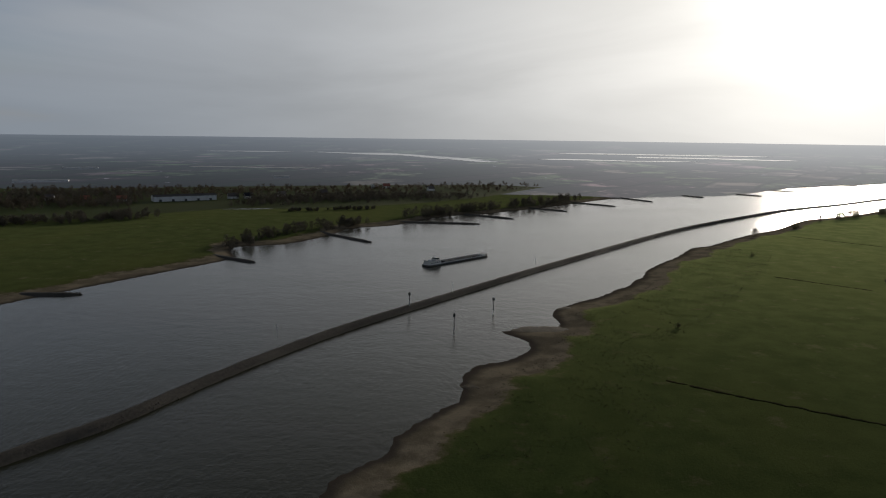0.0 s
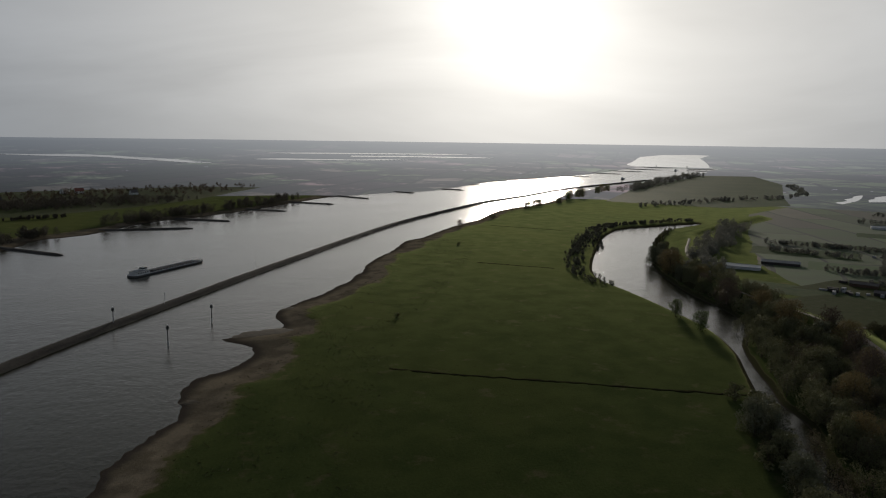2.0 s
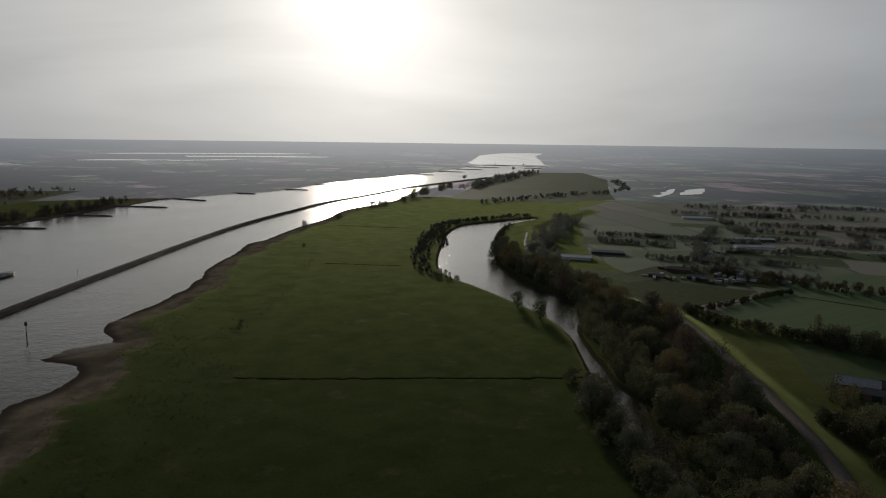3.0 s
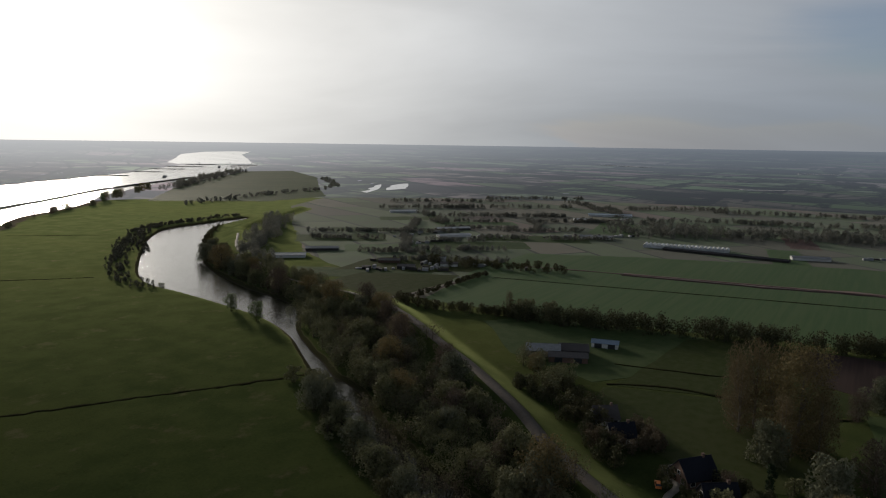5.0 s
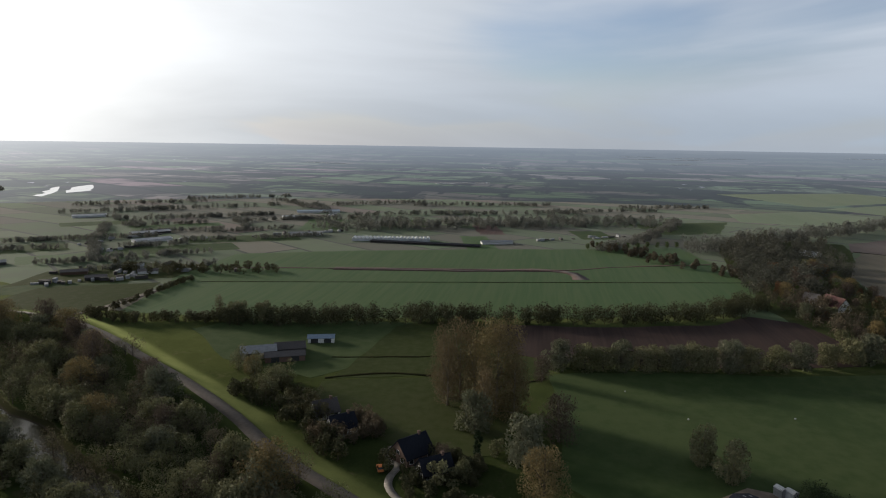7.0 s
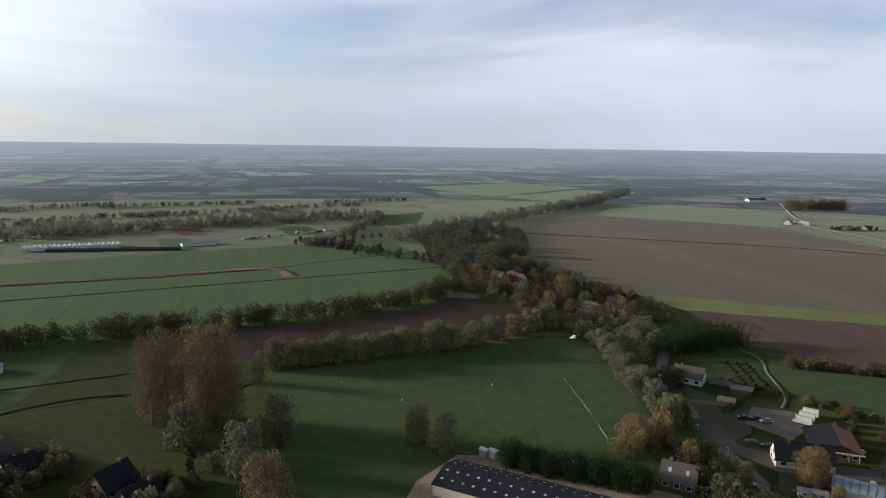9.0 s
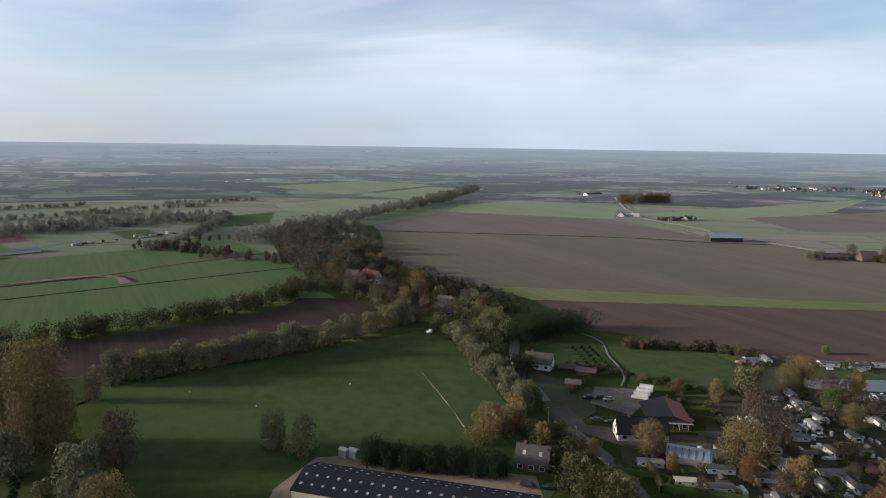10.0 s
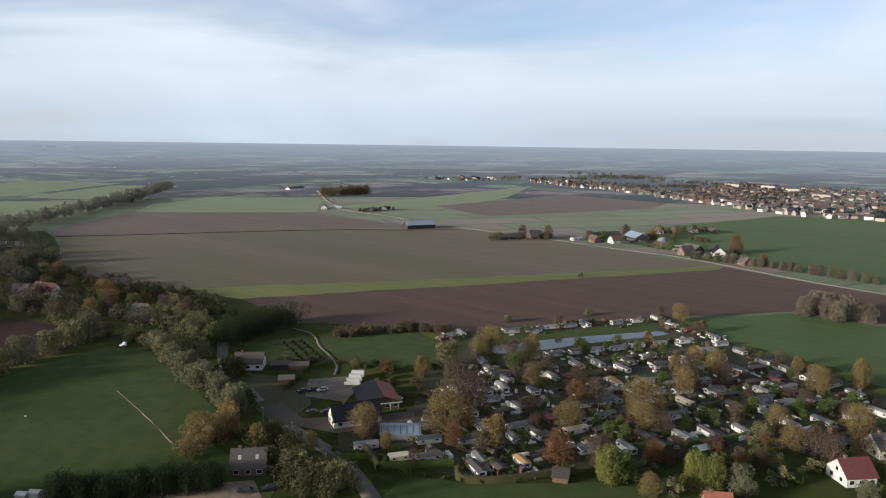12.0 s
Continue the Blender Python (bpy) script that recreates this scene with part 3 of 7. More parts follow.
LAKE_A = smooth_line([(1166, 866), (1215, 862), (1238, 866), (1262, 884), (1300, 905), (1385, 968), (1330, 962), (1285, 944), (1250, 918), (1222, 908), (1166, 866)], 14)


def wave2(x, y, k):
    """A few slow waves, for unevenness."""
    return (np.sin(x * k + 1.3 * np.sin(y * k * 0.7)) + np.sin(y * k * 1.3 + 2 + np.sin(x * k * 0.9)) + np.sin((x + y) * k * 2.1)) / 3


def height(x, y):
    p = np.stack([x, y], -1)
    z = 0.02 * wave2(x, y, 0.05) + 0.02 * wave2(x, y, 0.013)
    d = far_from(p, river, True) + 1.2 * wave2(x, y, 0.35)
    bank = np.clip(d / (26 + 9 * wave2(x, y, 0.03)), -1.5, 1)
    z = np.where(bank < 1, -2 + (2 + z) * np.sign(bank) * np.abs(bank) ** 1.15, z)
    for pool, width in ((creek, 3.0), (POND, 2.5), (LAKE_A, 8.0)):
        near = np.hypot(x - pool[:, 0].mean(), y - pool[:, 1].mean()) < 700
        d = np.full(len(x), 1e3)
        d[near] = far_from(p[near], pool, True)
        bank = np.clip(d / width, -1.5, 1)
        level = -0.6 if pool is POND else -2.0
        z = np.where(bank < 1, np.minimum(z, level + (z - level) * bank), z)
    d = far_from(p, dyke)
    z = z + 4.0 * np.clip((15 - d) / 11.5, 0, 1) ** 1.1
    return z


def land_sheet(r0, r1, ratio, name):
    heads = np.concatenate([np.linspace(-42, 182, 900), np.linspace(182, 318, 90)[1:-1]])
    rings = r0 * ratio ** np.arange(int(math.log(r1 / r0) / math.log(ratio)) + 2)
    rings[-1] = r1
    h, r = np.meshgrid(np.radians(heads), np.clip(rings, r0, r1))
    return h, r


h, r = land_sheet(150.0, NEAR + 4, 1.0135, "ground")
r = np.vstack([np.full((1, r.shape[1]), v) for v in (0.02, 60.0, 110.0)] + [r])
h = np.vstack([h[:1]] * 3 + [h])
gx, gy = HUB[0] + r * np.sin(h), HUB[1] + r * np.cos(h)
gz = height(gx.ravel(), gy.ravel())
rows_, cols = r.shape
i, j = np.meshgrid(np.arange(rows_ - 1), np.arange(cols), indexing="ij")
j2 = (j + 1) % cols
quads = np.stack([i * cols + j, i * cols + j2, (i + 1) * cols + j2, (i + 1) * cols + j], -1).reshape(-1, 4)[:, ::-1]
me = array_mesh("ground", np.stack([gx.ravel(), gy.ravel(), gz], -1), quads)
me.polygons.foreach_set("use_smooth", np.ones(len(me.polygons), bool))
single("ground", me, "ground", "green river meadow with sandy muddy shores", "ground", "structure")

ring = np.array([(HUB[0] + q * math.sin(a), HUB[1] + q * math.cos(a)) for q in (0.05, FLAT) for a in np.linspace(0, 2 * math.pi, 97)[:-1]])
faces = [(k, (k + 1) % 96, 96 + (k + 1) % 96, 96 + k) for k in range(96)]
me = array_mesh("water", np.c_[ring, np.full(len(ring), -2.0)], np.array(faces)[:, ::-1])
single("water", me, "water", "grey rippled river water with a bright sun path", "water", "structure")

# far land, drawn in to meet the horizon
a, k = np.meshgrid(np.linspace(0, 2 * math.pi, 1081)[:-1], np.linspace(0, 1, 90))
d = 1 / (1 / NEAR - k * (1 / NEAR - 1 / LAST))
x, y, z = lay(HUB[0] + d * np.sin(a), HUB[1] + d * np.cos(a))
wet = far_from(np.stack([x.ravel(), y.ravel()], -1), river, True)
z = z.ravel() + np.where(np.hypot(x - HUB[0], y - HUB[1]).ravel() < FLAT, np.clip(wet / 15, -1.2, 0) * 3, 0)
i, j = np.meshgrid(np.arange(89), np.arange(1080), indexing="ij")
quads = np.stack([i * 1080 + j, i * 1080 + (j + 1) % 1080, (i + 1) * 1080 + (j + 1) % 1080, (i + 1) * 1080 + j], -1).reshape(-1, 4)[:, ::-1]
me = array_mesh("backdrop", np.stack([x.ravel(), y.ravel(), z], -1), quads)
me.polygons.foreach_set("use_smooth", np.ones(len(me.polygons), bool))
single("backdrop", me, "distance", "flat far countryside fading into painted haze", "distance", "structure")


def slab(name, points, z, material, label, category, rough=1.0, step=14.0, kind="structure"):
    """A flat piece of land with a slightly ragged edge, lying a little proud of the sheet."""
    p = np.asarray(points, float)
    edge = []
    for a, b in zip(p, np.roll(p, -1, 0)):
        count = int(np.clip(np.hypot(*(b - a)) / step, 1, 40))
        t = np.linspace(0, 1, count, endpoint=False)[:, None]
        piece = a + (b - a) * t
        piece[1:] += rng.normal(0, rough, piece[1:].shape)
        edge.append(piece)
    e = np.vstack(edge)
    area = np.sum(e[:, 0] * np.roll(e[:, 1], -1) - np.roll(e[:, 0], -1) * e[:, 1])
    e = e if area > 0 else e[::-1]
    x, y, zz = lay(e[:, 0], e[:, 1], z)
    top = [tuple(map(float, q)) for q in zip(x, y, np.broadcast_to(zz, x.shape))]
    geo = Geo().face(*top)
    for q, w in zip(top, top[1:] + top[:1]):
        geo.face((q[0], q[1], q[2] - 0.5), (w[0], w[1], w[2] - 0.5), w, q)
    return single(name, geo, material, label, category, kind)


def strip(name, points, width, z, material, label, category, step=8.0, edge=0.0, rise=None):
    """A road, path or ditch: a band along a rounded line that follows the land."""
    line = smooth_line(points, step)
    t = np.gradient(line, axis=0)
    t /= np.hypot(*t.T)[:, None] + 1e-9
    side = np.stack([-t[:, 1], t[:, 0]], -1)
    w = width / 2 + (rng.normal(0, edge, (len(line), 2)) if edge else 0)
    w = np.broadcast_to(w, (len(line), 2)) if np.ndim(w) else np.full((len(line), 2), w)
    left, right = line + side * w[:, :1], line - side * w[:, 1:]
    lift = height(line[:, 0], line[:, 1]) if rise is None else np.full(len(line), rise)
    v = []
    for q, up in zip((left, right), (0, 0)):
        x, y, zz = lay(q[:, 0], q[:, 1], lift + z)
        v.append(np.stack([x, y, zz], -1))
    low = [q - (0, 0, 0.08) for q in v]
    m = len(line)
    verts = np.vstack([v[0], v[1], low[0], low[1]])
    k = np.arange(m - 1)
    faces = np.vstack([np.stack([k, k + m, k + m + 1, k + 1], -1), np.stack([k + 2 * m, k, k + 1, k + 2 * m + 1], -1), np.stack([k + m, k + 3 * m, k + 3 * m + 1, k + m + 1], -1)])
    return single(name, array_mesh(name, verts, faces), material, label, category, "structure")


def stones(count, along, half, top, low):
    """Loose blocks scattered over a ridge, each a squashed eight-cornered lump."""
    t = np.gradient(along, axis=0)
    t /= np.hypot(*t.T)[:, None] + 1e-9
    pick = rng.integers(0, len(along) - 1, count)
    off = rng.uniform(-1, 1, count)
    c = along[pick] + t[pick] * rng.uniform(-3, 3, (count, 1)) + np.stack([-t[pick, 1], t[pick, 0]], -1) * (off * half)[:, None]
    zc = top - (top - low) * np.clip((np.abs(off) - 0.3) / 0.7, 0, 1)
    s = rng.uniform(0.2, 0.45, (count, 1, 3)) * (1, 1, 0.7)
    cube = np.array([(-1, -1, -1), (1, -1, -1), (1, 1, -1), (-1, 1, -1), (-.6, -.7, 1), (.7, -.6, 1), (.6, .7, 1), (-.7, .6, 1)]) * 0.6
    a = rng.uniform(0, 6.3, count)
    rot = np.stack([np.stack([np.cos(a), -np.sin(a)], -1), np.stack([np.sin(a), np.cos(a)], -1)], -2)
    v = cube[None] * s + rng.normal(0, 0.08, (count, 8, 3))
    v[:, :, :2] = np.einsum("nij,nkj->nki", rot, v[:, :, :2])
    v += np.concatenate([c, zc[:, None]], -1)[:, None]
    f = np.array([(4, 5, 6, 7), (0, 1, 5, 4), (1, 2, 6, 5), (2, 3, 7, 6), (3, 0, 4, 7)])
    return v.reshape(-1, 3), (f[None] + 8 * np.arange(count)[:, None, None]).reshape(-1, 4)


def ridge(name, points, base, crest, top, label, category, step=3.0, tip=False, n_stones=0, material="rubble"):
    """A rubble embankment in the water: uneven slopes, a narrow crest and loose blocks."""
    line = smooth_line(points, step)
    t = np.gradient(line, axis=0)
    t /= np.hypot(*t.T)[:, None] + 1e-9
    side = np.stack([-t[:, 1], t[:, 0]], -1)
    shape = [(-base / 2 - 2.5, -3.4), (-base / 2, -2.05), (-base / 4 - crest / 4, (top - 2) / 2), (-crest / 2, top), (0, top + 0.12), (crest / 2, top), (base / 4 + crest / 4, (top - 2) / 2), (base / 2, -2.05), (base / 2 + 2.5, -3.4)]
    m, s = len(line), len(shape)
    v = np.empty((m, s, 3))
    for q, (w, zz) in enumerate(shape):
        shrink = np.ones(m)
        drop = np.zeros(m)
        if tip:
            u = np.clip(np.arange(m)[::-1] * step / (base * 0.8), 0, 1)
            shrink, drop = 0.25 + 0.75 * np.sqrt(u), (1 - u) * 0.8
        v[:, q, :2] = line + side * (w * shrink + rng.normal(0, 0.14, m))[:, None]
        v[:, q, 2] = zz + rng.normal(0, 0.07, m) - drop * (zz > -2)
    k, q = np.meshgrid(np.arange(m - 1), np.arange(s - 1), indexing="ij")
    faces = np.stack([k * s + q, k * s + q + 1, (k + 1) * s + q + 1, (k + 1) * s + q], -1).reshape(-1, 4)
    me = array_mesh(name, v.reshape(-1, 3), faces[:, ::-1])
    ob = single(name, me, material, label, category, "structure")
    if n_stones:
        sv, sf = stones(n_stones, line, base / 2, top, -2.0)
        tagged(part("stones", array_mesh("stones", sv, sf), material, ob, "loose grey basalt blocks"), kind="stuff")
    return ob


DAM = [(-420, -300), (-300, -60), (-205, 94), (-147, 195), (-126, 228), (-103, 281), (-65, 352), (-5, 441), (90, 576), (252, 794), (404, 958), (500, 1052), (626, 1150), (780, 1280),
       (925, 1375), (1060, 1455), (1205, 1545)]
ridge("river_dam", DAM, 7.6, 2.6, 0.6, "long low dam of grey rubble running through the river", "dam", 4.0, n_stones=5200)
GROYNES = [((-285, 420), (-247, 424)), ((-215, 575), (-170, 547)), ((-155, 732), (-89, 664)), ((-75, 832), (22, 824)), ((5, 925), (67, 883)), ((100, 1025), (151, 984)),
           ((175, 1130), (239, 1069)), ((275, 1235), (320, 1158)), ((400, 1310), (440, 1262)), ((520, 1360), (566, 1312)), ((640, 1480), (700, 1420)), ((760, 1590), (815, 1525)),
           ((900, 1690), (955, 1610)), ((1090, 1810), (1150, 1730)), ((1290, 1950), (1350, 1860)), ((1450, 2090), (1530, 1990)), ((1620, 2230), (1710, 2120)), ((1800, 2390), (1890, 2270)),
           ((1990, 2560), (2085, 2440)), ((1840, 1990), (1780, 2060)), ((1960, 2110), (1890, 2180))]
for near, tip in GROYNES:
    ridge("groyne", [near, ((near[0] + tip[0]) / 2, (near[1] + tip[1]) / 2), tip], 11.0, 3.0, -0.5, "short rubble groyne reaching from the bank into the river", "groyne", 2.5, True, 90, "dark_rubble")

for near, tip, wide in (((64, 360), (21, 358), 20.0), ((14, 268), (-2, 272), 9.0), ((78, 411), (57, 408), 11.0)):
    ridge("mud_spit", [near, ((near[0] + tip[0]) / 2, (near[1] + tip[1]) / 2 + 1.5), tip], wide, wide * 0.45, -1.62, "low dark muddy spit on the sandy shore", "spit", 1.6, True, 0, "shore_mud")

# far water, past the flat part of the land
slab("far_river", [(1795, 2385), (1884, 2568), (2400, 3200), (2951, 3888), (3657, 4523), (4026, 4614), (4018, 4398), (3232, 3625), (2458, 2706), (2092, 2287), (2045, 2195)], 0.25, "calm_water", "far bend of the shining river", "water", 3.0, 40)
slab("far_lake", [(-900, 4050), (-640, 3930), (-450, 4000), (-250, 3700), (80, 3050), (150, 2740), (60, 2760), (-80, 3050), (-300, 3500), (-520, 3600)], 2.6, "calm_water", "far lake in the flood meadows", "water", 9.0, 40)
slab("far_lake", [(350, 3250), (520, 3300), (760, 3150), (960, 3200), (1060, 3120), (800, 3060), (560, 3120), (380, 3150)], 2.6, "calm_water", "far lake in the flood meadows", "water", 9.0, 40)
slab("far_lake", [(-1500, 3900), (-1250, 4050), (-980, 4010), (-1060, 3880), (-1300, 3860)], 2.6, "calm_water", "far lake in the flood meadows", "water", 9.0, 40)
slab("far_lake", [(560, 4500), (900, 4600), (1500, 4450), (1900, 4300), (1700, 4200), (1200, 4250), (700, 4300)], 2.6, "calm_water", "far lake in the flood meadows", "water", 9.0, 40)
slab("far_lake", [(900, 3650), (1250, 3600), (1500, 3450), (1680, 3500), (1560, 3600), (1300, 3800), (950, 3850)], 2.6, "calm_water", "far lake in the flood meadows", "water", 9.0, 40)
for (ax, ay), (bx, by), deep in [((-820, 2080), (-420, 2080), 40), ((6260, -1077), (6531, -1660), 160), ((1716, 268), (1785, 143), 26), ((6900, -760), (6750, -1020), 160), ((8058, -3196), (7860, -3645), 220), ((1832, -1383), (1819, -1506), 18),
                                  ((3272, 1128), (3113, 851), 50), ((5741, -594), (5492, -1187), 140), ((3995, -675), (4134, -826), 60), ((2700, -1500), (2650, -1600), 24), ((2900, 260), (2960, 120), 30), ((2300, -1100), (2280, -1160), 18), ((3600, -1900), (3480, -2150), 50)]:
    nx, ny = (by - ay), -(bx - ax)
    w = deep / math.hypot(nx, ny)
    slab("glasshouse_roofs", [(ax, ay), (bx, by), (bx + nx * w, by + ny * w), (ax + nx * w, ay + ny * w)], 3.0, "grey_roof", "pale glasshouse roofs far off in the haze", "glasshouses", 1.0, 60)

# ditches, paths and roads
strip("ditch", [(90, 280), (113, 264), (158, 237), (196, 213), (221, 199)], 2.0, 0.05, "reeds", "narrow meadow ditch full of dark reeds", "ditch", 2.5, 0.5)
strip("ditch", [(240, 517), (262, 497), (289, 473)], 1.8, 0.05, "reeds", "narrow meadow ditch full of dark reeds", "ditch", 2.5, 0.5)
strip("ditch", [(360, 745), (390, 712), (421, 679)], 2.4, 0.05, "reeds", "narrow meadow ditch full of dark reeds", "ditch", 4, 0.35)
TRACK = [(289, 635), (230, 523), (152, 404), (118, 360), (103, 331), (75, 256), (62, 223), (45, 179)]
strip("dyke_road", [(112, -95), (121, -40), (152, 7), (182, 49), (203, 76), (230, 103), (259, 137), (286, 173), (311, 205), (340, 250)], 5.2, 0.06, "asphalt", "narrow grey asphalt road along the dyke crest", "road", 5)
strip("dyke_road", [(340, 250), (348, 262), (372, 256), (400, 251), (430, 250), (458, 249)], 4.0, 0.08, "asphalt", "pale side road leading off the dyke", "road", 5, 0.2)
strip("dyke_path", [(340, 252), (347, 290), (355, 343), (374, 380), (425, 474), (500, 560)], 3.0, 0.06, "gravel", "pale path on the grassy dyke", "path", 8, 0.3)
strip("lane", [(112, -100), (124, -126), (142, -138), (157, -145), (175, -150), (193, -153), (212, -158), (240, -168), (270, -180), (300, -200)], 5.0, 0.1, "concrete", "pale grey lane past the holiday park", "road", 5)
strip("lane", [(505, -655), (430, -645), (359, -636), (275, -620), (221, -615), (156, -589), (99, -565), (50, -552), (-60, -520), (-200, -480)], 3.8, 0.3, "gravel", "pale farm lane between the fields", "road", 12)
strip("lane", [(505, -655), (546, -640), (604, -679), (732, -704), (800, -750), (859, -788), (960, -866), (1062, -946)], 5.0, 0.35, "gravel", "pale farm track to far farms", "road", 12)
strip("driveway", [(212, 39), (207, 38), (201, 39), (195, 38), (189, 34), (186, 28)], 2.4, 0.22, "gravel", "pale curved driveway of the dyke house", "path", 2)
strip("footpath", [(292, -237), (279, -237), (268, -232), (258, -225), (242, -217), (229, -209), (221, -200)], 1.3, 0.3, "concrete", "pale winding footpath beside the allotments", "path", 4)

# fields
FIELDS = []
FIELDS.append(("farmland", "inland", 0.045, "wide brown-green farmland behind the dyke", [(380, 175), (372, 250), (470, 440), (640, 620), (780, 760)] + [(HUB[0] + 1253 * math.sin(radians(a)), HUB[1] + 1253 * math.cos(radians(a))) for a in range(48, 191, 2)] + [(-200, -900), (-200, -430), (0, -330), (130, -400), (230, -290), (300, -245), (330, -180), (380, -150), (440, -120), (420, -20)]))
FIELDS.append(("garden_ground", "rough_grass", 0.07, "dark rough grass between the hamlet gardens", [(290, -168), (350, -165), (420, -148), (480, -142), (560, -150), (640, -165), (760, -185), (820, -205), (790, -320), (730, -306), (670, -284), (600, -250), (526, -234), (471, -241), (415, -251), (372, -262), (300, -250), (290, -210)]))
FIELDS.append(("village_ground", "rough_grass", 0.05, "dark rough ground under the village woods", [(-1150, 960), (-760, 800), (-600, 730), (-420, 800), (-395, 860), (-330, 930), (-230, 950), (-120, 1010), (-40, 1080), (40, 1190), (170, 1440), (60, 1490), (-300, 1390), (-700, 1240), (-1050, 1150)]))
FIELDS.append(("green_field", "hazy_crop", 0.06, "far bright green crop field", [(1576, -375), (1723, -700), (1513, -778), (1289, -464)]))
FIELDS.append(("green_field", "hazy_crop", 0.07, "bright green field along the tree belt", [(1108, -282), (1196, -431), (1119, -492), (959, -413), (994, -270)]))
FIELDS.append(("green_field", "hazy_crop", 0.06, "bright green field along the tree belt", [(1256, -476), (1455, -733), (1359, -827), (1091, -561)]))
FIELDS.append(("green_field", "pasture", 0.06, "grey-green pasture behind the hamlet", [(923, -112), (989, -252), (851, -210), (826, -143)]))
FIELDS.append(("green_field", "hazy_crop", 0.07, "green crop field before the town", [(776, -688), (848, -1419), (703, -1090), (649, -820)]))
FIELDS.append(("ploughed_field", "plough", 0.10, "bare dark red-brown ploughed field", [(372, -262), (241, -474), (172, -590), (105, -562), (20, -540), (50, -455), (96, -455), (133, -411), (190, -338), (226, -286), (300, -248)]))
FIELDS.append(("field_margin", "clover", 0.16, "narrow bright yellow-green field margin", [(420, -257), (245, -487), (178, -594), (172, -576), (239, -468), (370, -261)]))
FIELDS.append(("stubble_field", "stubble", 0.09, "wide tan stubble field", [(730, -312), (590, -530), (500, -640), (359, -634), (275, -618), (178, -591), (415, -253), (471, -243), (526, -236), (600, -251), (670, -284)]))
FIELDS.append(("clay_field", "clay", 0.09, "reddish clay field", [(733, -305), (800, -330), (905, -475), (734, -649), (530, -620), (594, -530)]))
FIELDS.append(("green_field", "hazy_crop", 0.08, "green winter crop field", [(912, -487), (740, -655), (900, -810), (1060, -715), (1000, -560)]))
FIELDS.append(("clay_field", "clay", 0.08, "reddish clay field", [(684, -850), (659, -1231), (439, -1186), (419, -1058), (541, -781)]))
FIELDS.append(("green_field", "crop", 0.07, "green pasture beside the lane", [(180, -630), (40, -590), (-120, -560), (-60, -1000), (113, -1138), (238, -1086), (316, -831), (280, -660)]))
FIELDS.append(("green_field", "crop", 0.08, "fresh green pasture by the holiday park", [(128, -405), (98, -450), (50, -452), (-60, -430), (-80, -300), (30, -330), (58, -352), (84, -357), (121, -374)]))
FIELDS.append(("meadow", "pasture", 0.09, "dark green grazing meadow", [(305, -8), (318, -50), (322, -110), (334, -160), (318, -170), (276, -160), (246, -152), (222, -145), (200, -128), (165, -126), (150, -100), (184, -36), (206, -12), (250, -14)]))
FIELDS.append(("meadow", "rough_grass", 0.08, "rough green paddock", [(279, 86), (292, 44), (287, 10), (262, 2), (222, 8), (214, 28), (228, 50), (250, 82)]))
FIELDS.append(("meadow", "rough_grass", 0.085, "dark rough grass plot between ditches", [(305, -8), (290, 10), (294, 46), (283, 84), (300, 80), (372, 74), (386, 60), (388, 20), (350, 18), (334, 14), (324, -10)]))
FIELDS.append(("playing_field", "pasture", 0.12, "mown green playing field", [(268, -233), (238, -273), (222, -268), (196, -238), (201, -227), (232, -216), (258, -226)]))
FIELDS.append(("allotment", "pasture", 0.11, "green allotment plot with narrow beds", [(282, -195), (286, -226), (277, -232), (236, -210), (236, -200), (262, -188)]))
FIELDS.append(("green_field", "crop", 0.09, "long green crop field", [(470, 262), (585, 266), (626, 174), (660, 70), (684, -26), (716, -140), (640, -150), (571, -155), (478, -150), (440, -106), (412, -36), (394, 60), (377, 140), (372, 190), (372, 240), (440, 250)]))
FIELDS.append(("ploughed_field", "shaded_plough", 0.10, "bare ploughed field behind pollard willows, shade put into its colour", [(336, 14), (326, -10), (327, -60), (330, -100), (345, -154), (384, -162), (424, -152), (436, -128), (410, -104), (392, -37), (386, 22), (352, 20)]))
FIELDS.append(("green_field", "pasture", 0.08, "dark green field by the farm", [(372, 165), (384, 60), (372, 72), (300, 78), (282, 92), (300, 140), (345, 180)]))
FIELDS.append(("green_field", "rough_grass", 0.08, "dark green field beside the side road", [(352, 262), (368, 330), (420, 330), (455, 262), (420, 254)]))
FIELDS.append(("yard", "park", 0.105, "brown trodden yard between sheds and parking", [(275, -180), (280, -193), (249, -179), (233, -186), (223, -187), (204, -172), (196, -151), (213, -155), (241, -164)]))
FIELDS.append(("parking_yard", "parking", 0.14, "pale gravel parking yard", [(212, -176), (226, -190), (214, -205), (205, -200), (196, -182)]))
FIELDS.append(("yard", "rough_grass", 0.085, "dark rough strip of sheds and garden plots", [(415, 355), (437, 335), (444, 303), (469, 270), (487, 192), (525, 208), (526, 332), (474, 365)]))
FIELDS.append(("yard", "yard", 0.12, "brown brick-paved farmyard", [(214, -166), (196, -161), (178, -180), (170, -192), (163, -184), (178, -160), (198, -154), (214, -158)]))
FIELDS.append(("sand_yard", "sand", 0.13, "bare sandy yard round the long barn", [(199, -50), (213, -67), (209, -80), (172, -122), (160, -116), (150, -104), (188, -44)]))
FIELDS.append(("river_meadow", "pasture", 0.09, "green river meadow reaching along the far bank", [(700, 1000), (1010, 1320), (1250, 1500), (1540, 1715), (1680, 1640), (1430, 1300), (1150, 1040), (960, 850), (820, 850)]))
for name, material, z, label, points in FIELDS:
    slab(name, points, z, material, label, "field")
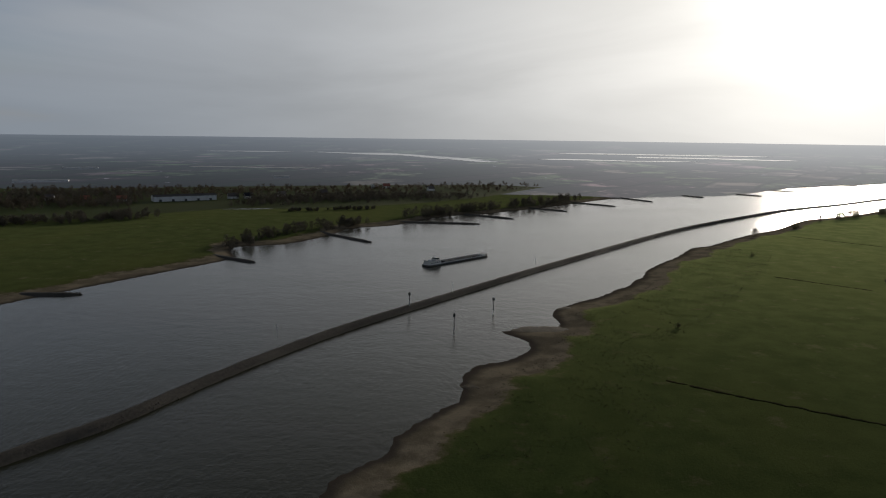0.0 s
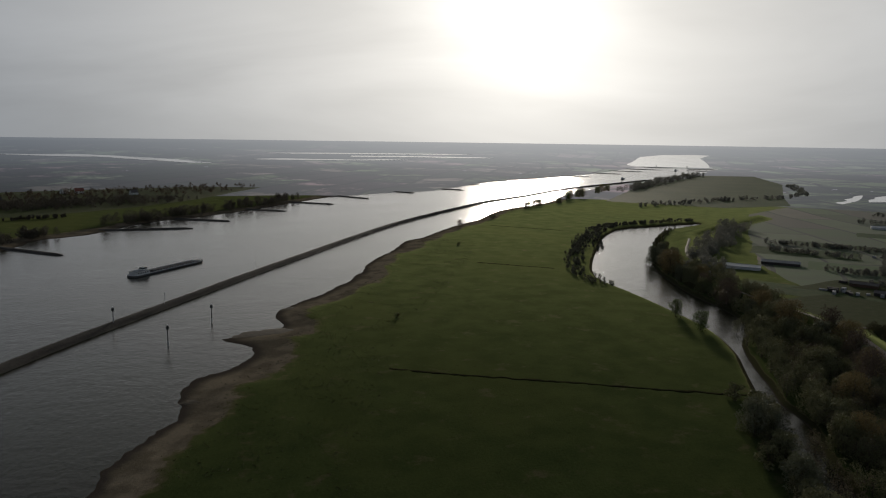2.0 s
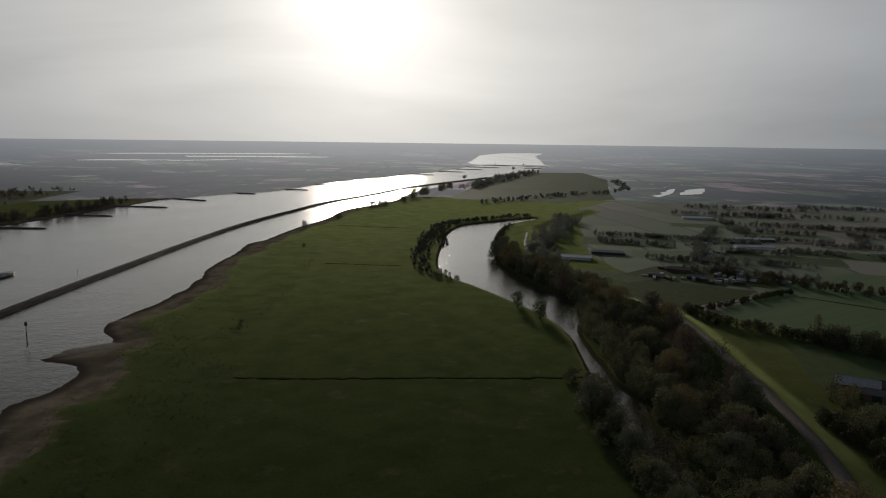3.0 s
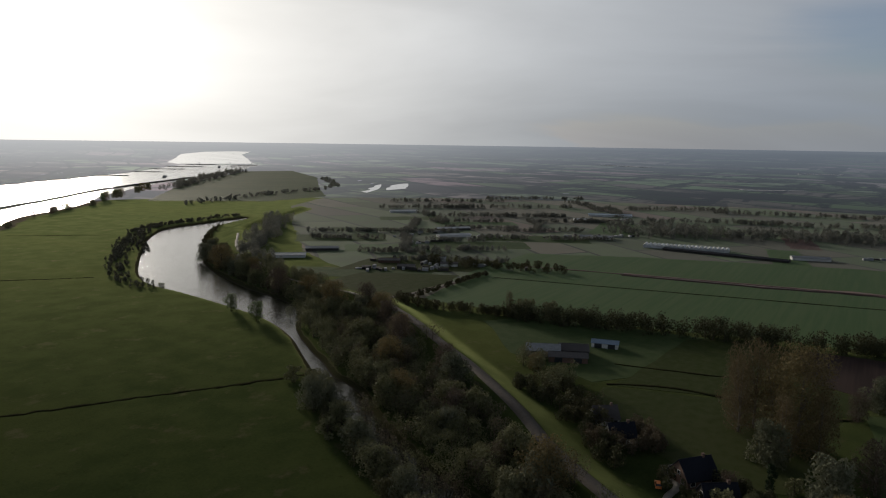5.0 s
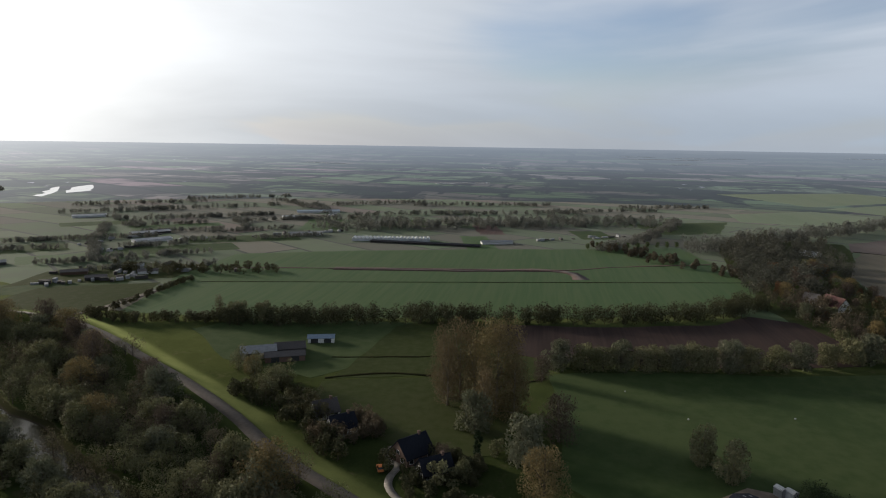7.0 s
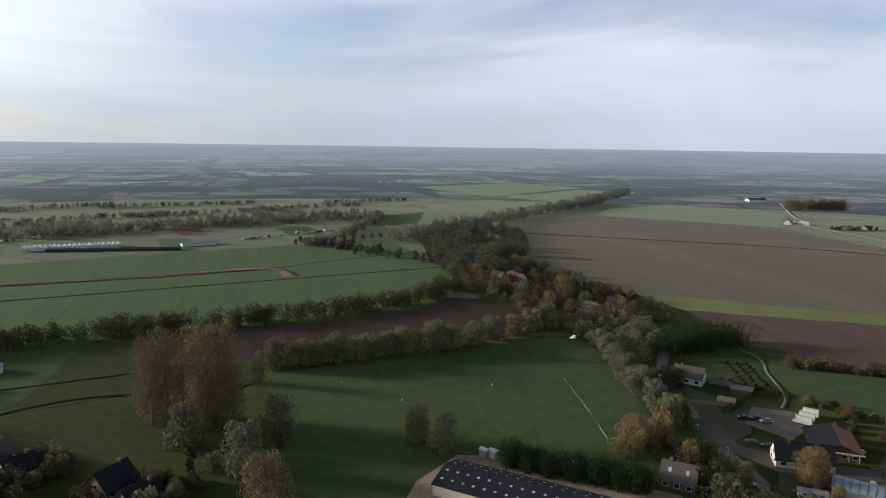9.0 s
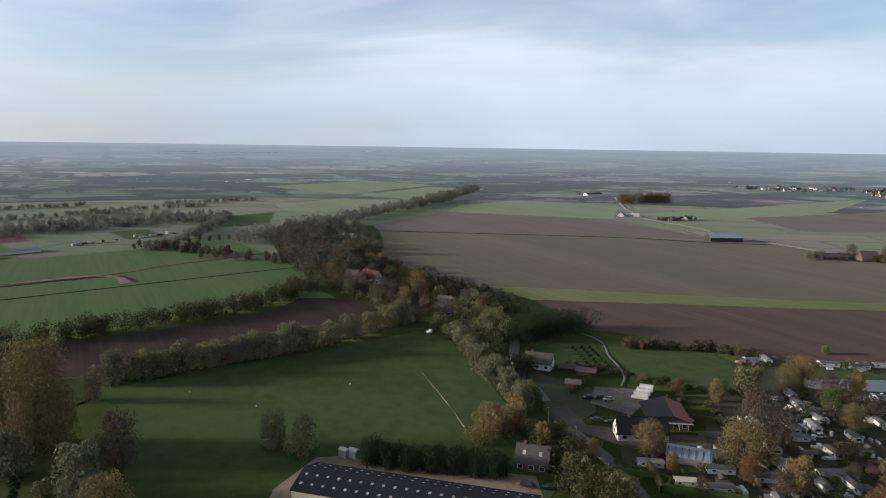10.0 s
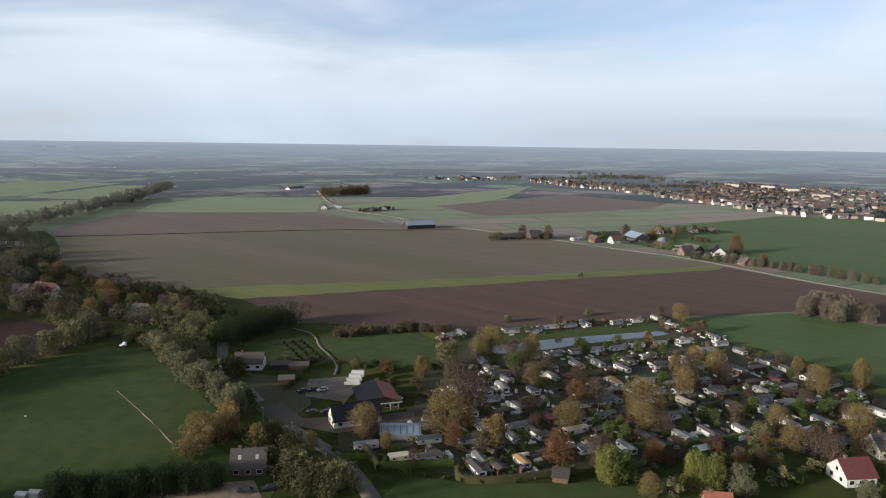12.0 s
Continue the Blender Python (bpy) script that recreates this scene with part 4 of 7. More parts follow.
strip("field_line", [(463, 236), (500, 60), (546, -160)], 1.6, 0.2, "reeds", "dark ditch line across the crop field", "ditch", 12, 0.2)
strip("field_line", [(520, 240), (548, 100), (566, -20), (590, -60), (624, -148)], 3.5, 0.2, "plough", "bare earth line across the crop field", "path", 12, 0.6)
strip("field_line", [(535, 160), (549, 60), (563, -18), (530, -35)], 12.0, 0.16, "clay", "bare earth strip in the crop field", "path", 12, 1.0)
strip("field_line", [(735, -308), (594, -518), (518, -592), (480, -640)], 3.5, 0.2, "reeds", "dark ditch line between the fields", "ditch", 15, 0.3)
strip("field_line", [(312, 92), (321, 46), (326, 18)], 1.6, 0.2, "reeds", "dark ditch line between the plots", "ditch", 6, 0.3)
strip("field_line", [(283, 86), (293, 66), (295, 43), (290, 10), (300, -8)], 2.0, 0.2, "reeds", "dark ditch line along the paddock", "ditch", 6, 0.3)
strip("mown_line", [(272, -133), (241, -127), (213, -121)], 0.26, 0.14, "sand", "faint worn line across the meadow", "path", 6, 0.2)

near_rng = random.Random(17)
for x, y in ((480, 300), (540, 380), (420, 330), (600, 330), (680, 300), (640, 480), (760, 420), (560, 470), (820, 260), (820, 60), (800, -60), (760, 520), (700, 60), (860, 160)):
    turn = radians(-57 + near_rng.uniform(-8, 8) if y > 280 else 12)
    u, w = np.array([math.cos(turn), math.sin(turn)]) * near_rng.uniform(35, 60), np.array([-math.sin(turn), math.cos(turn)]) * near_rng.uniform(14, 26)
    c, kind = np.array([x, y], float), near_rng.choice(("crop", "pasture", "rough_grass", "clay", "pasture", "plough"))
    slab("small_field", [c + u + w, c - u + w, c - u - w, c + u - w], 0.06 + 0.001 * near_rng.randrange(9), kind, {"crop": "small green crop plot", "pasture": "small green pasture plot", "rough_grass": "small rough grass plot", "clay": "small bare clay plot", "plough": "small dark ploughed plot"}[kind], "field", 0.8)
slab("lake", smooth_line([(1080, 850), (1100, 858), (1128, 872), (1170, 892), (1232, 932), (1310, 990), (1262, 972), (1224, 944), (1180, 926), (1150, 896), (1112, 884)], 14), 0.3, "calm_water", "bright narrow lake between far fields", "water", 3.0, 16)
slab("lake", LAKE_A[:-1], 0.3, "calm_water", "bright lake between far fields", "water", 2.0, 20)
slab("pond", POND[:-1], 0.14, "calm_water", "calm grey pond among the holiday homes", "water", 0.4, 8)


# ---- trees ----
def leaf_faces(centres, radii, count, size, seed, squash=1.0, droop=0.0):
    """Small leaf clumps, three-cornered, strewn through rounded volumes."""
    g = np.random.default_rng(seed)
    centres, radii = np.asarray(centres, float), np.asarray(radii, float)
    pick = g.choice(len(centres), count, p=radii**2 / np.sum(radii**2))
    way = g.normal(0, 1, (count, 3))
    way /= np.linalg.norm(way, axis=1)[:, None]
    c = centres[pick] + way * (radii[pick] * g.uniform(0.45, 1.05, count) ** 0.6)[:, None] * (1, 1, squash)
    u = g.normal(0, 1, (count, 3)) + way * 0.3
    u[:, 2] *= 1 + droop
    u /= np.linalg.norm(u, axis=1)[:, None]
    w = np.cross(u, way + g.normal(0, 0.5, (count, 3)))
    w /= np.linalg.norm(w, axis=1)[:, None] + 1e-9
    s = size * g.uniform(0.5, 1.3, (count, 1))
    v = np.stack([c - u * s * (1 + droop), c + w * s * 0.8 + u * s * 0.3, c + u * s * (1 + droop) - w * s * 0.6], 1)
    return v.reshape(-1, 3), np.arange(3 * count).reshape(-1, 3)


def tree_parts(tall, wide, low, clumps, leaves, leaf, seed, trunk_r=0.3, limbs=7, squash=1.0, droop=0.0, top_heavy=0.5, lean=0.0):
    """Trunk with limbs, and a crown of clumps inside an uneven envelope."""
    g = random.Random(seed)
    wood = Geo()
    fork = low + (tall - low) * 0.35
    wood.tube((0, 0, -0.3), (lean * 0.4, 0, fork), trunk_r, trunk_r * 0.6, 7)
    wood.tube((lean * 0.4, 0, fork), (lean, 0, tall * 0.93), trunk_r * 0.6, 0.05, 5)
    wood.f.append((7, 14, 15))
    centres, radii = [], []
    for k in range(clumps):
        f = (k + 0.5) / clumps
        z = low + (tall - low) * f
        spread = wide * math.sin(math.pi * min(0.93, 0.16 + 0.78 * f ** (0.75 + top_heavy * 0.5))) ** 0.6
        a = 2.4 * k + g.uniform(-0.5, 0.5)
        rr = spread * g.uniform(0.3, 0.85)
        rad = min(wide * 0.5, (tall - low) * 0.3) * g.uniform(0.55, 1.0)
        centres.append((lean * f + math.cos(a) * rr, math.sin(a) * rr, min(z, tall - rad * 0.75)))
        radii.append(rad)
    for k in range(limbs):
        c = centres[(k * clumps) // limbs]
        z0 = max(low * 0.7, min(fork, c[2] * 0.6))
        start = len(wood.v)
        wood.tube((lean * 0.4 * z0 / fork, 0, z0), c, trunk_r * 0.4, 0.05, 5)
        wood.f.append((7, start, start + 1))
    return wood, leaf_faces(centres, radii, leaves, leaf, seed, squash, droop)


KINDS = {
    # name: tall, wide, low, clumps, leaves, leaf size, trunk, leaf material, bark, squash, droop, label, category
    "willow": (8.6, 5.6, 0.1, 18, 3000, 0.32, 0.45, "willow", "bark", 0.95, 0.2, "round olive-green pollard willow tree", "willow"),
    "pale_willow": (10.4, 5.6, 0.1, 20, 3400, 0.30, 0.4, "silver_willow", "bark", 0.95, 0.4, "silvery grey-green bushy willow", "willow"),
    "poplar": (32.0, 8.0, 1.5, 36, 5200, 0.25, 0.55, "poplar", "pale_bark", 1.5, 0.8, "tall thinning autumn poplar", "poplar"),
    "gold_poplar": (32.0, 11.5, 1.0, 48, 16000, 0.27, 0.6, "gold", "pale_bark", 1.2, 0.4, "tall golden autumn poplar", "poplar"),
    "gold_tree": (13.0, 6.4, 1.2, 34, 6000, 0.22, 0.45, "gold", "bark", 0.95, 0.2, "broad tree with golden autumn leaves", "tree"),
    "rust_tree": (10.0, 4.8, 1.0, 26, 3600, 0.22, 0.35, "rust", "bark", 0.95, 0.1, "rounded tree with rust-red autumn leaves", "tree"),
    "green_tree": (8.0, 3.4, 1.2, 13, 1500, 0.27, 0.25, "green", "bark", 1.0, 0.0, "small round green tree", "tree"),
    "bare_tree": (13.0, 5.8, 1.2, 32, 3400, 0.18, 0.4, "twigs", "pale_bark", 1.2, 1.2, "nearly bare grey-brown tree", "tree"),
    "cypress": (13.0, 1.7, 0.4, 16, 1600, 0.32, 0.3, "dark_green", "bark", 1.6, 0.4, "narrow dark green cypress", "conifer"),
    "weeping_willow": (12.0, 6.2, 0.5, 30, 6500, 0.22, 0.5, "weeping", "bark", 1.3, 1.6, "weeping willow with yellow-green leaves", "willow"),
    "veteran_willow": (10.0, 4.8, 0.6, 20, 3600, 0.26, 0.45, "pale_twigs", "pale_bark", 1.1, 0.9, "large pale silvery willow with thin leaves", "willow"),
    "shrub": (3.4, 2.4, 0.1, 8, 520, 0.26, 0.12, "willow", "bark", 0.8, 0.0, "low ragged olive-brown shrub", "shrub"),
    "dark_shrub": (3.6, 2.8, 0.1, 9, 600, 0.28, 0.12, "green", "bark", 0.8, 0.0, "dense dark green garden shrub", "shrub"),
    "slender_willow": (9.5, 3.8, 0.2, 15, 2200, 0.26, 0.28, "willow", "pale_bark", 1.3, 0.6, "slender pale olive willow", "willow"),
    "orange_tree": (9.5, 3.3, 1.2, 22, 3200, 0.21, 0.28, "gold", "bark", 1.3, 0.4, "slender tree with orange-yellow leaves", "tree"),
}
made = {}
tree_rng = random.Random(5)


def plant(kind, x, y, size=1.0, group=""):
    tall, wide, low, clumps, leaves, leaf, trunk, cover, bark, squash, droop, label, category = KINDS[kind]
    variants = 2 if kind not in ("cypress",) else 1
    key = (kind, tree_rng.randrange(variants))
    z = float(height(np.array([x], float), np.array([y], float))[0])
    px, py, pz = (float(q) for q in lay(x, y, z))
    m = pose(px, py, max(pz, -2.0) - 0.05, 0, 0, tree_rng.uniform(0, 360)) @ Matrix.Diagonal((size * tree_rng.uniform(0.92, 1.1), size * tree_rng.uniform(0.92, 1.1), size * tree_rng.uniform(0.92, 1.08), 1))
    if key not in made:
        ob = thing(category.replace(" ", "_") if category != "tree" else kind)
        wood, (v, f) = tree_parts(tall, wide, low, clumps, leaves, leaf, 31 * key[1] + len(made) + 7, trunk, 9, squash, droop, 0.4 if kind != "poplar" else 0.1, 0.6 * key[1])
        part("trunk", wood, bark, ob, smooth=True)
        part("crown", array_mesh("crown", v, f), cover, ob)
        tagged(ob, label, category, group)
        ob.matrix_world = m
        made[key] = ob
        return ob
    ob = made[key]
    new_ob = copy_thing(ob, m @ Matrix.Diagonal((1 / ob.scale[0], 1 / ob.scale[1], 1 / ob.scale[2], 1)))
    return tagged(new_ob, group=group) if group else new_ob


CLEARINGS = [(-405, 985, 62), (-450, 1020, 40), (-372, 1030, 45)]


def wood_belt(name, points, width, tall, count, leaf, material, label, seed, trunks=True, low=0.3):
    """A belt or block of trees too many to count: crowns of clumps at uneven heights over thin stems."""
    g = np.random.default_rng(seed)
    line = smooth_line(points, 5.0)
    pick = g.integers(0, len(line), count)
    c = line[pick] + g.uniform(-0.5, 0.5, (count, 2)) * width
    for px, py, pr in CLEARINGS:
        c = c[np.hypot(c[:, 0] - px, c[:, 1] - py) > pr]
    count = len(c)
    hgt = tall * g.uniform(0.65, 1.15, count)
    x, y, z = lay(c[:, 0], c[:, 1], 0.0)
    s = far_scale(np.hypot(c[:, 0] - HUB[0], c[:, 1] - HUB[1])) / np.maximum(np.hypot(c[:, 0] - HUB[0], c[:, 1] - HUB[1]), 1)
    near = np.hypot(c[:, 0] - HUB[0], c[:, 1] - HUB[1]) < FLAT
    z = np.where(near, np.maximum(height(c[:, 0], c[:, 1]), -2), z)
    centres, radii = [], []
    for lift, r in ((0.30, 0.30), (0.55, 0.34), (0.80, 0.22)):
        off = g.normal(0, 0.12, (count, 2)) * tall
        centres.append(np.stack([x + off[:, 0], y + off[:, 1], z + hgt * s * max(lift, low)], -1))
        radii.append(hgt * r * s)
    v, f = leaf_faces(np.vstack(centres), np.concatenate(radii), int(leaf[0] * 1.35), leaf[1] * 1.28, seed, 1.0)
    ob = single(name, array_mesh(name, v, f), material, label, "woodland", "stuff")
    if trunks:
        stem = Geo()
        for k in range(min(count, 160)):
            stem.tube((x[k], y[k], z[k] - 0.3), (x[k], y[k], z[k] + hgt[k] * 0.6), 0.22, 0.1, 4)
        part("stems", stem, "bark", ob, "thin dark stems")
    return ob


# the tall poplar group and the trees of the paddock
for x, y, kind, s in [(257, 11, "gold_poplar", 1.05), (253, 4, "poplar", 0.8), (269, 26, "poplar", 0.97), (264, 20, "poplar", 0.9), (273, 33, "poplar", 0.85), (246, 14, "poplar", 0.62), (240, 17, "pale_willow", 1.35),
                      (262, 30, "poplar", 0.75), (236, -12, "bare_tree", 1.3), (219, -1, "pale_willow", 1.45), (222, 8, "shrub", 1.5), (192, -7, "gold_tree", 1.2), (226, -57, "slender_willow", 1.35), (217, -64, "slender_willow", 1.4),
                      (216, 14, "cypress", 0.85), (366, 174, "poplar", 0.42), (367, 164, "willow", 1.3), (370, 150, "willow", 1.2), (210, 24, "bare_tree", 0.6), (199, 22, "shrub", 2.0), (203, 17, "willow", 0.7), (297, -6, "bare_tree", 0.85), (282, 118, "gold_tree", 0.6)]:
    plant(kind, x, y, s)
# pollards between the meadow and the ploughed field
for k, (x, y) in enumerate([(317, -14), (316, -25), (317, -33), (318, -41), (320, -50), (322, -58), (323, -66), (324, -73), (325, -80), (326, -90), (327, -99), (332, -112), (337, -124), (343, -138), (348, -150), (352, -160)]):
    plant("willow" if k % 3 else "pale_willow", x, y, 1.12 + 0.3 * tree_rng.random(), "pollard row")
for k, (x, y) in enumerate([(316, -171), (311, -172), (304, -171), (297, -168), (289, -166), (281, -163), (272, -160), (262, -157), (255, -157), (250, -156), (236, -153), (230, -151), (222, -151), (217, -148)]):
    plant("pale_willow" if k % 4 else "willow", x, y, 0.85 + 0.3 * tree_rng.random(), "willow row")
# willows and bushes on the creek's banks
for k in range(95):
    t = (k + tree_rng.random()) / 95
    i = int(t * 0.62 * (len(dyke) - 1)) + 3
    p = dyke[min(i, len(dyke) - 2)]
    q = dyke[min(i, len(dyke) - 2) + 1] - p
    side = np.array([-q[1], q[0]]) / (np.hypot(*q) + 1e-9)
    c = p + side * tree_rng.uniform(11, 46)
    if far_from(c[None], creek, True)[0] > 2.0:
        plant(("willow", "gold_tree", "pale_willow", "willow", "bare_tree", "willow")[k % 6], c[0], c[1], tree_rng.uniform(0.9, 1.45), "creek willows")
for k, (x, y) in enumerate([(212, 180), (206, 172), (201, 164), (195, 156), (190, 149), (184, 140), (178, 132), (173, 124), (168, 116), (163, 108), (158, 98), (218, 190), (150, 88), (214, 196), (196, 168), (180, 146)]):
    plant(("willow", "shrub", "pale_willow", "shrub")[k % 4], x - 3, y + 2, tree_rng.uniform(0.9, 1.2) * (1.0 if k % 2 == 0 else 1.9), "creek bushes")
plant("green_tree", 278, 314, 1.25)
plant("green_tree", 271, 285, 1.45)
plant("shrub", 300, 410, 1.2)
# the shore of the river: shrubs on sand, then a line of trees by the water far off
for k in range(34):
    i = 60 + int(k * 2.6) + tree_rng.randrange(3)
    p, q = river[i], river[i + 1] - river[i]
    side = np.array([q[1], -q[0]]) / (np.hypot(*q) + 1e-9)
    c = p + side * tree_rng.uniform(12, 24)
    plant("shrub", c[0], c[1], tree_rng.uniform(0.25, 0.75), "shore shrubs")
for x, y, kind, s in [(322, 752, "bare_tree", 0.7), (395, 815, "shrub", 2.0), (402, 828, "shrub", 1.6), (470, 905, "bare_tree", 0.6), (500, 920, "bare_tree", 0.7), (515, 938, "willow", 1.0), (530, 948, "bare_tree", 0.75), (545, 960, "willow", 1.2),
                      (600, 990, "willow", 1.1), (640, 1030, "green_tree", 1.7), (665, 1060, "gold_tree", 1.2), (700, 1085, "willow", 1.7), (720, 1105, "gold_tree", 1.2), (790, 1160, "willow", 1.6), (820, 1190, "gold_tree", 1.2),
                      (850, 1215, "willow", 1.6), (121, 366, "shrub", 0.8), (262, 610, "shrub", 0.9)]:
    plant(kind, x, y, s, "trees by the river")

# rough tussocks between the cattle track and the shore
tuft_rng = np.random.default_rng(61)
track = smooth_line(TRACK, 4.0)
pick = tuft_rng.integers(0, len(track), 9000)
spots = track[pick] + np.array([-0.83, 0.56]) * (tuft_rng.uniform(0, 1, (9000, 1)) ** 1.3 * 75 - 3)
spots += tuft_rng.normal(0, 2.5, spots.shape)
shore = far_from(spots, river, True)
clump = (wave2(spots[:, 0], spots[:, 1], 0.11) + tuft_rng.normal(0, 0.5, len(spots))) > 0.1
spots = spots[(shore > 13) & clump]
lift = height(spots[:, 0], spots[:, 1])
v, f = leaf_faces(np.c_[spots, lift + 0.1], tuft_rng.uniform(0.25, 0.7, len(spots)), len(spots) * 7, 0.17, 62, 0.5)
single("grass_tussocks", array_mesh("grass_tussocks", v, f), "olive", "dark rough grass tussocks on the riverside meadow", "grass", "stuff")
# the hamlet's gardens
garden = random.Random(41)
for k in range(90):
    x = garden.uniform(325, 620)
    y = -172 - (x - 325) * 0.13 + garden.uniform(-34, 26) * (1.15 if x < 520 else 0.8)
    if min(math.hypot(x - a, y - b) for a, b in ((466, -188), (455, -229), (482, -180), (380, -202), (386, -222), (360, -190))) > 9:
        plant(garden.choice(("willow", "rust_tree", "gold_tree", "bare_tree", "green_tree", "pale_willow", "willow", "bare_tree", "dark_shrub")), x, y, garden.uniform(0.55, 1.0), "hamlet garden trees")
for k in range(12):
    plant("green_tree", 692 + 3.6 * k, -48 - 10.0 * k, 0.75, "young trees by the nursery road")
# belts and blocks of wood
for x, y, k in ((88, -450, 1.15), (83, -458, 1.3), (76, -450, 1.2), (71, -446, 1.1), (66, -454, 1.3), (58, -456, 1.15), (77, -461, 1.25)):
    plant("veteran_willow", x, y, k, "big willows in the pasture")
BELTS = []
BELTS.append(("grove", [(150, 46), (172, 84), (196, 116), (224, 146), (250, 178), (276, 212), (300, 250), (322, 282)], 40, 9, 220, (80000, 0.20), "willow", "dense olive willow wood between creek and dyke"))
BELTS.append(("grove", [(160, 62), (186, 98), (214, 130), (244, 164), (272, 200), (306, 246)], 42, 10, 120, (40000, 0.20), "wood_brown", "brown autumn trees between creek and dyke"))
BELTS.append(("grove", [(140, -4), (160, 42), (178, 84), (194, 114), (210, 140), (232, 170), (246, 198), (262, 226), (284, 256)], 13, 9, 170, (42000, 0.22), "willow", "overhanging willows on the creek bank"))
BELTS.append(("grove", [(112, 0), (134, 50), (148, 88), (164, 116), (184, 148), (200, 172)], 10, 7, 120, (28000, 0.22), "olive", "dark bushes along the meadow side of the creek"))
BELTS.append(("reeds", [(288, 396), (296, 440), (312, 480), (342, 528), (384, 584), (426, 638), (484, 694), (554, 708), (640, 716)], 15, 3.6, 300, (26000, 0.3), "mid_wood", "dark reeds and low bushes on the inner creek bank"))
BELTS.append(("reeds", [(300, 262), (318, 292), (332, 326), (345, 376), (378, 450), (420, 512), (482, 584), (546, 646)], 7, 3.0, 240, (16000, 0.3), "olive", "dark reeds along the outer creek bank"))
BELTS.append(("tree_belt", [(362, 172), (368, 136), (386, 60), (403, -35), (428, -103), (462, -140)], 15, 9.5, 420, (46000, 0.36), "olive", "dark dense belt of trees along the ploughed field"))
BELTS.append(("hedge", [(202, -81), (194, -91), (185, -102), (178, -112)], 5.5, 7.4, 220, (46000, 0.16), "dark_green", "tall dense dark conifer hedge beside the barn"))
BELTS.append(("tree_belt", [(297, -196), (299, -216), (303, -240)], 18, 11, 110, (30000, 0.22), "dark_green", "dark conifer block beside the allotments"))
BELTS.append(("grove", [(296, -176), (320, -196), (345, -205), (372, -212)], 26, 8, 70, (13000, 0.32), "willow", "mixed olive garden trees"))
BELTS.append(("grove", [(340, -226), (380, -238), (420, -232), (470, -228)], 20, 7, 60, (11000, 0.34), "olive", "dark garden trees at the field's edge"))
BELTS.append(("grove", [(352, -180), (400, -176), (450, -168), (510, -166)], 34, 9, 80, (13000, 0.36), "wood_brown", "brown garden trees of the hamlet"))
BELTS.append(("grove", [(420, -210), (480, -208), (540, -200), (600, -205)], 44, 9, 80, (12000, 0.4), "olive", "dark garden trees of the hamlet"))
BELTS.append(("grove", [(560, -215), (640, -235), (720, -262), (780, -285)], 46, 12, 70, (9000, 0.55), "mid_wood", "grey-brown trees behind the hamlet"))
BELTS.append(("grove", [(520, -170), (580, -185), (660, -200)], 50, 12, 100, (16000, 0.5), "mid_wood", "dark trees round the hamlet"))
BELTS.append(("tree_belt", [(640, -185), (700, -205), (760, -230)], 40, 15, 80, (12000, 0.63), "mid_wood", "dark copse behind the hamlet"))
BELTS.append(("tree_belt", [(700, -150), (780, -240), (900, -370), (1010, -500)], 24, 15, 140, (17500, 0.66), "haze_pale_wood", "long dark belt of trees across the fields"))
BELTS.append(("tree_belt", [(1010, -500), (1120, -600), (1300, -760)], 30, 15, 110, (12250, 0.78), "haze_pale_wood", "long dark belt of trees across the fields"))
BELTS.append(("grove", [(560, -150), (640, -100), (700, -60)], 22, 8, 40, (6000, 0.56), "wood_brown", "brown roadside trees"))
hedge_rng = random.Random(12)
for x, y in [(505, 300), (520, 360), (560, 330), (575, 400), (615, 360), (640, 440), (660, 330), (690, 470), (720, 390), (745, 320), (770, 440), (800, 360), (850, 330), (880, 400), (600, 500), (560, 460), (820, 250), (700, 260)]:
    a = radians(hedge_rng.choice((-57, -57, 33)) + hedge_rng.uniform(-6, 6))
    a, c, long = np.array([math.cos(a), math.sin(a)]), np.array([x, y], float), hedge_rng.uniform(50, 120)
    BELTS.append(("hedgerow", [c - a * long / 2, c + (2, -2), c + a * long / 2], hedge_rng.uniform(6, 16), 5.0, int(long / 1.5), (int(long * 40), 0.42), "haze_pale_wood", "dark hedgerow between nursery plots"))
BELTS.append(("grove", [(380, 400), (440, 470), (540, 560), (640, 640)], 26, 10, 150, (17000, 0.5), "haze_pale_wood", "dark bushes on the outer creek bank"))
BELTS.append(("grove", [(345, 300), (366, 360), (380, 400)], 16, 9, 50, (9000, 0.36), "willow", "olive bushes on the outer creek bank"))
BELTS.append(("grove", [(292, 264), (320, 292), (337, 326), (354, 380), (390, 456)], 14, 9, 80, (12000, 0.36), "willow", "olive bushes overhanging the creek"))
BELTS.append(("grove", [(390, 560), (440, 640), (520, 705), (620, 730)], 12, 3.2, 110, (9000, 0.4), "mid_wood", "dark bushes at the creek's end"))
BELTS.append(("tree_belt", [(790, 225), (850, 110), (895, -20), (940, -140)], 80, 10, 300, (22000, 0.7), "haze_pale_wood", "dark wooded plots behind the glasshouse"))
BELTS.append(("tree_belt", [(680, -60), (740, -100), (860, -150), (960, -180)], 14, 9, 90, (8750, 0.6), "haze_pale_wood", "hedgerow behind the crop field"))
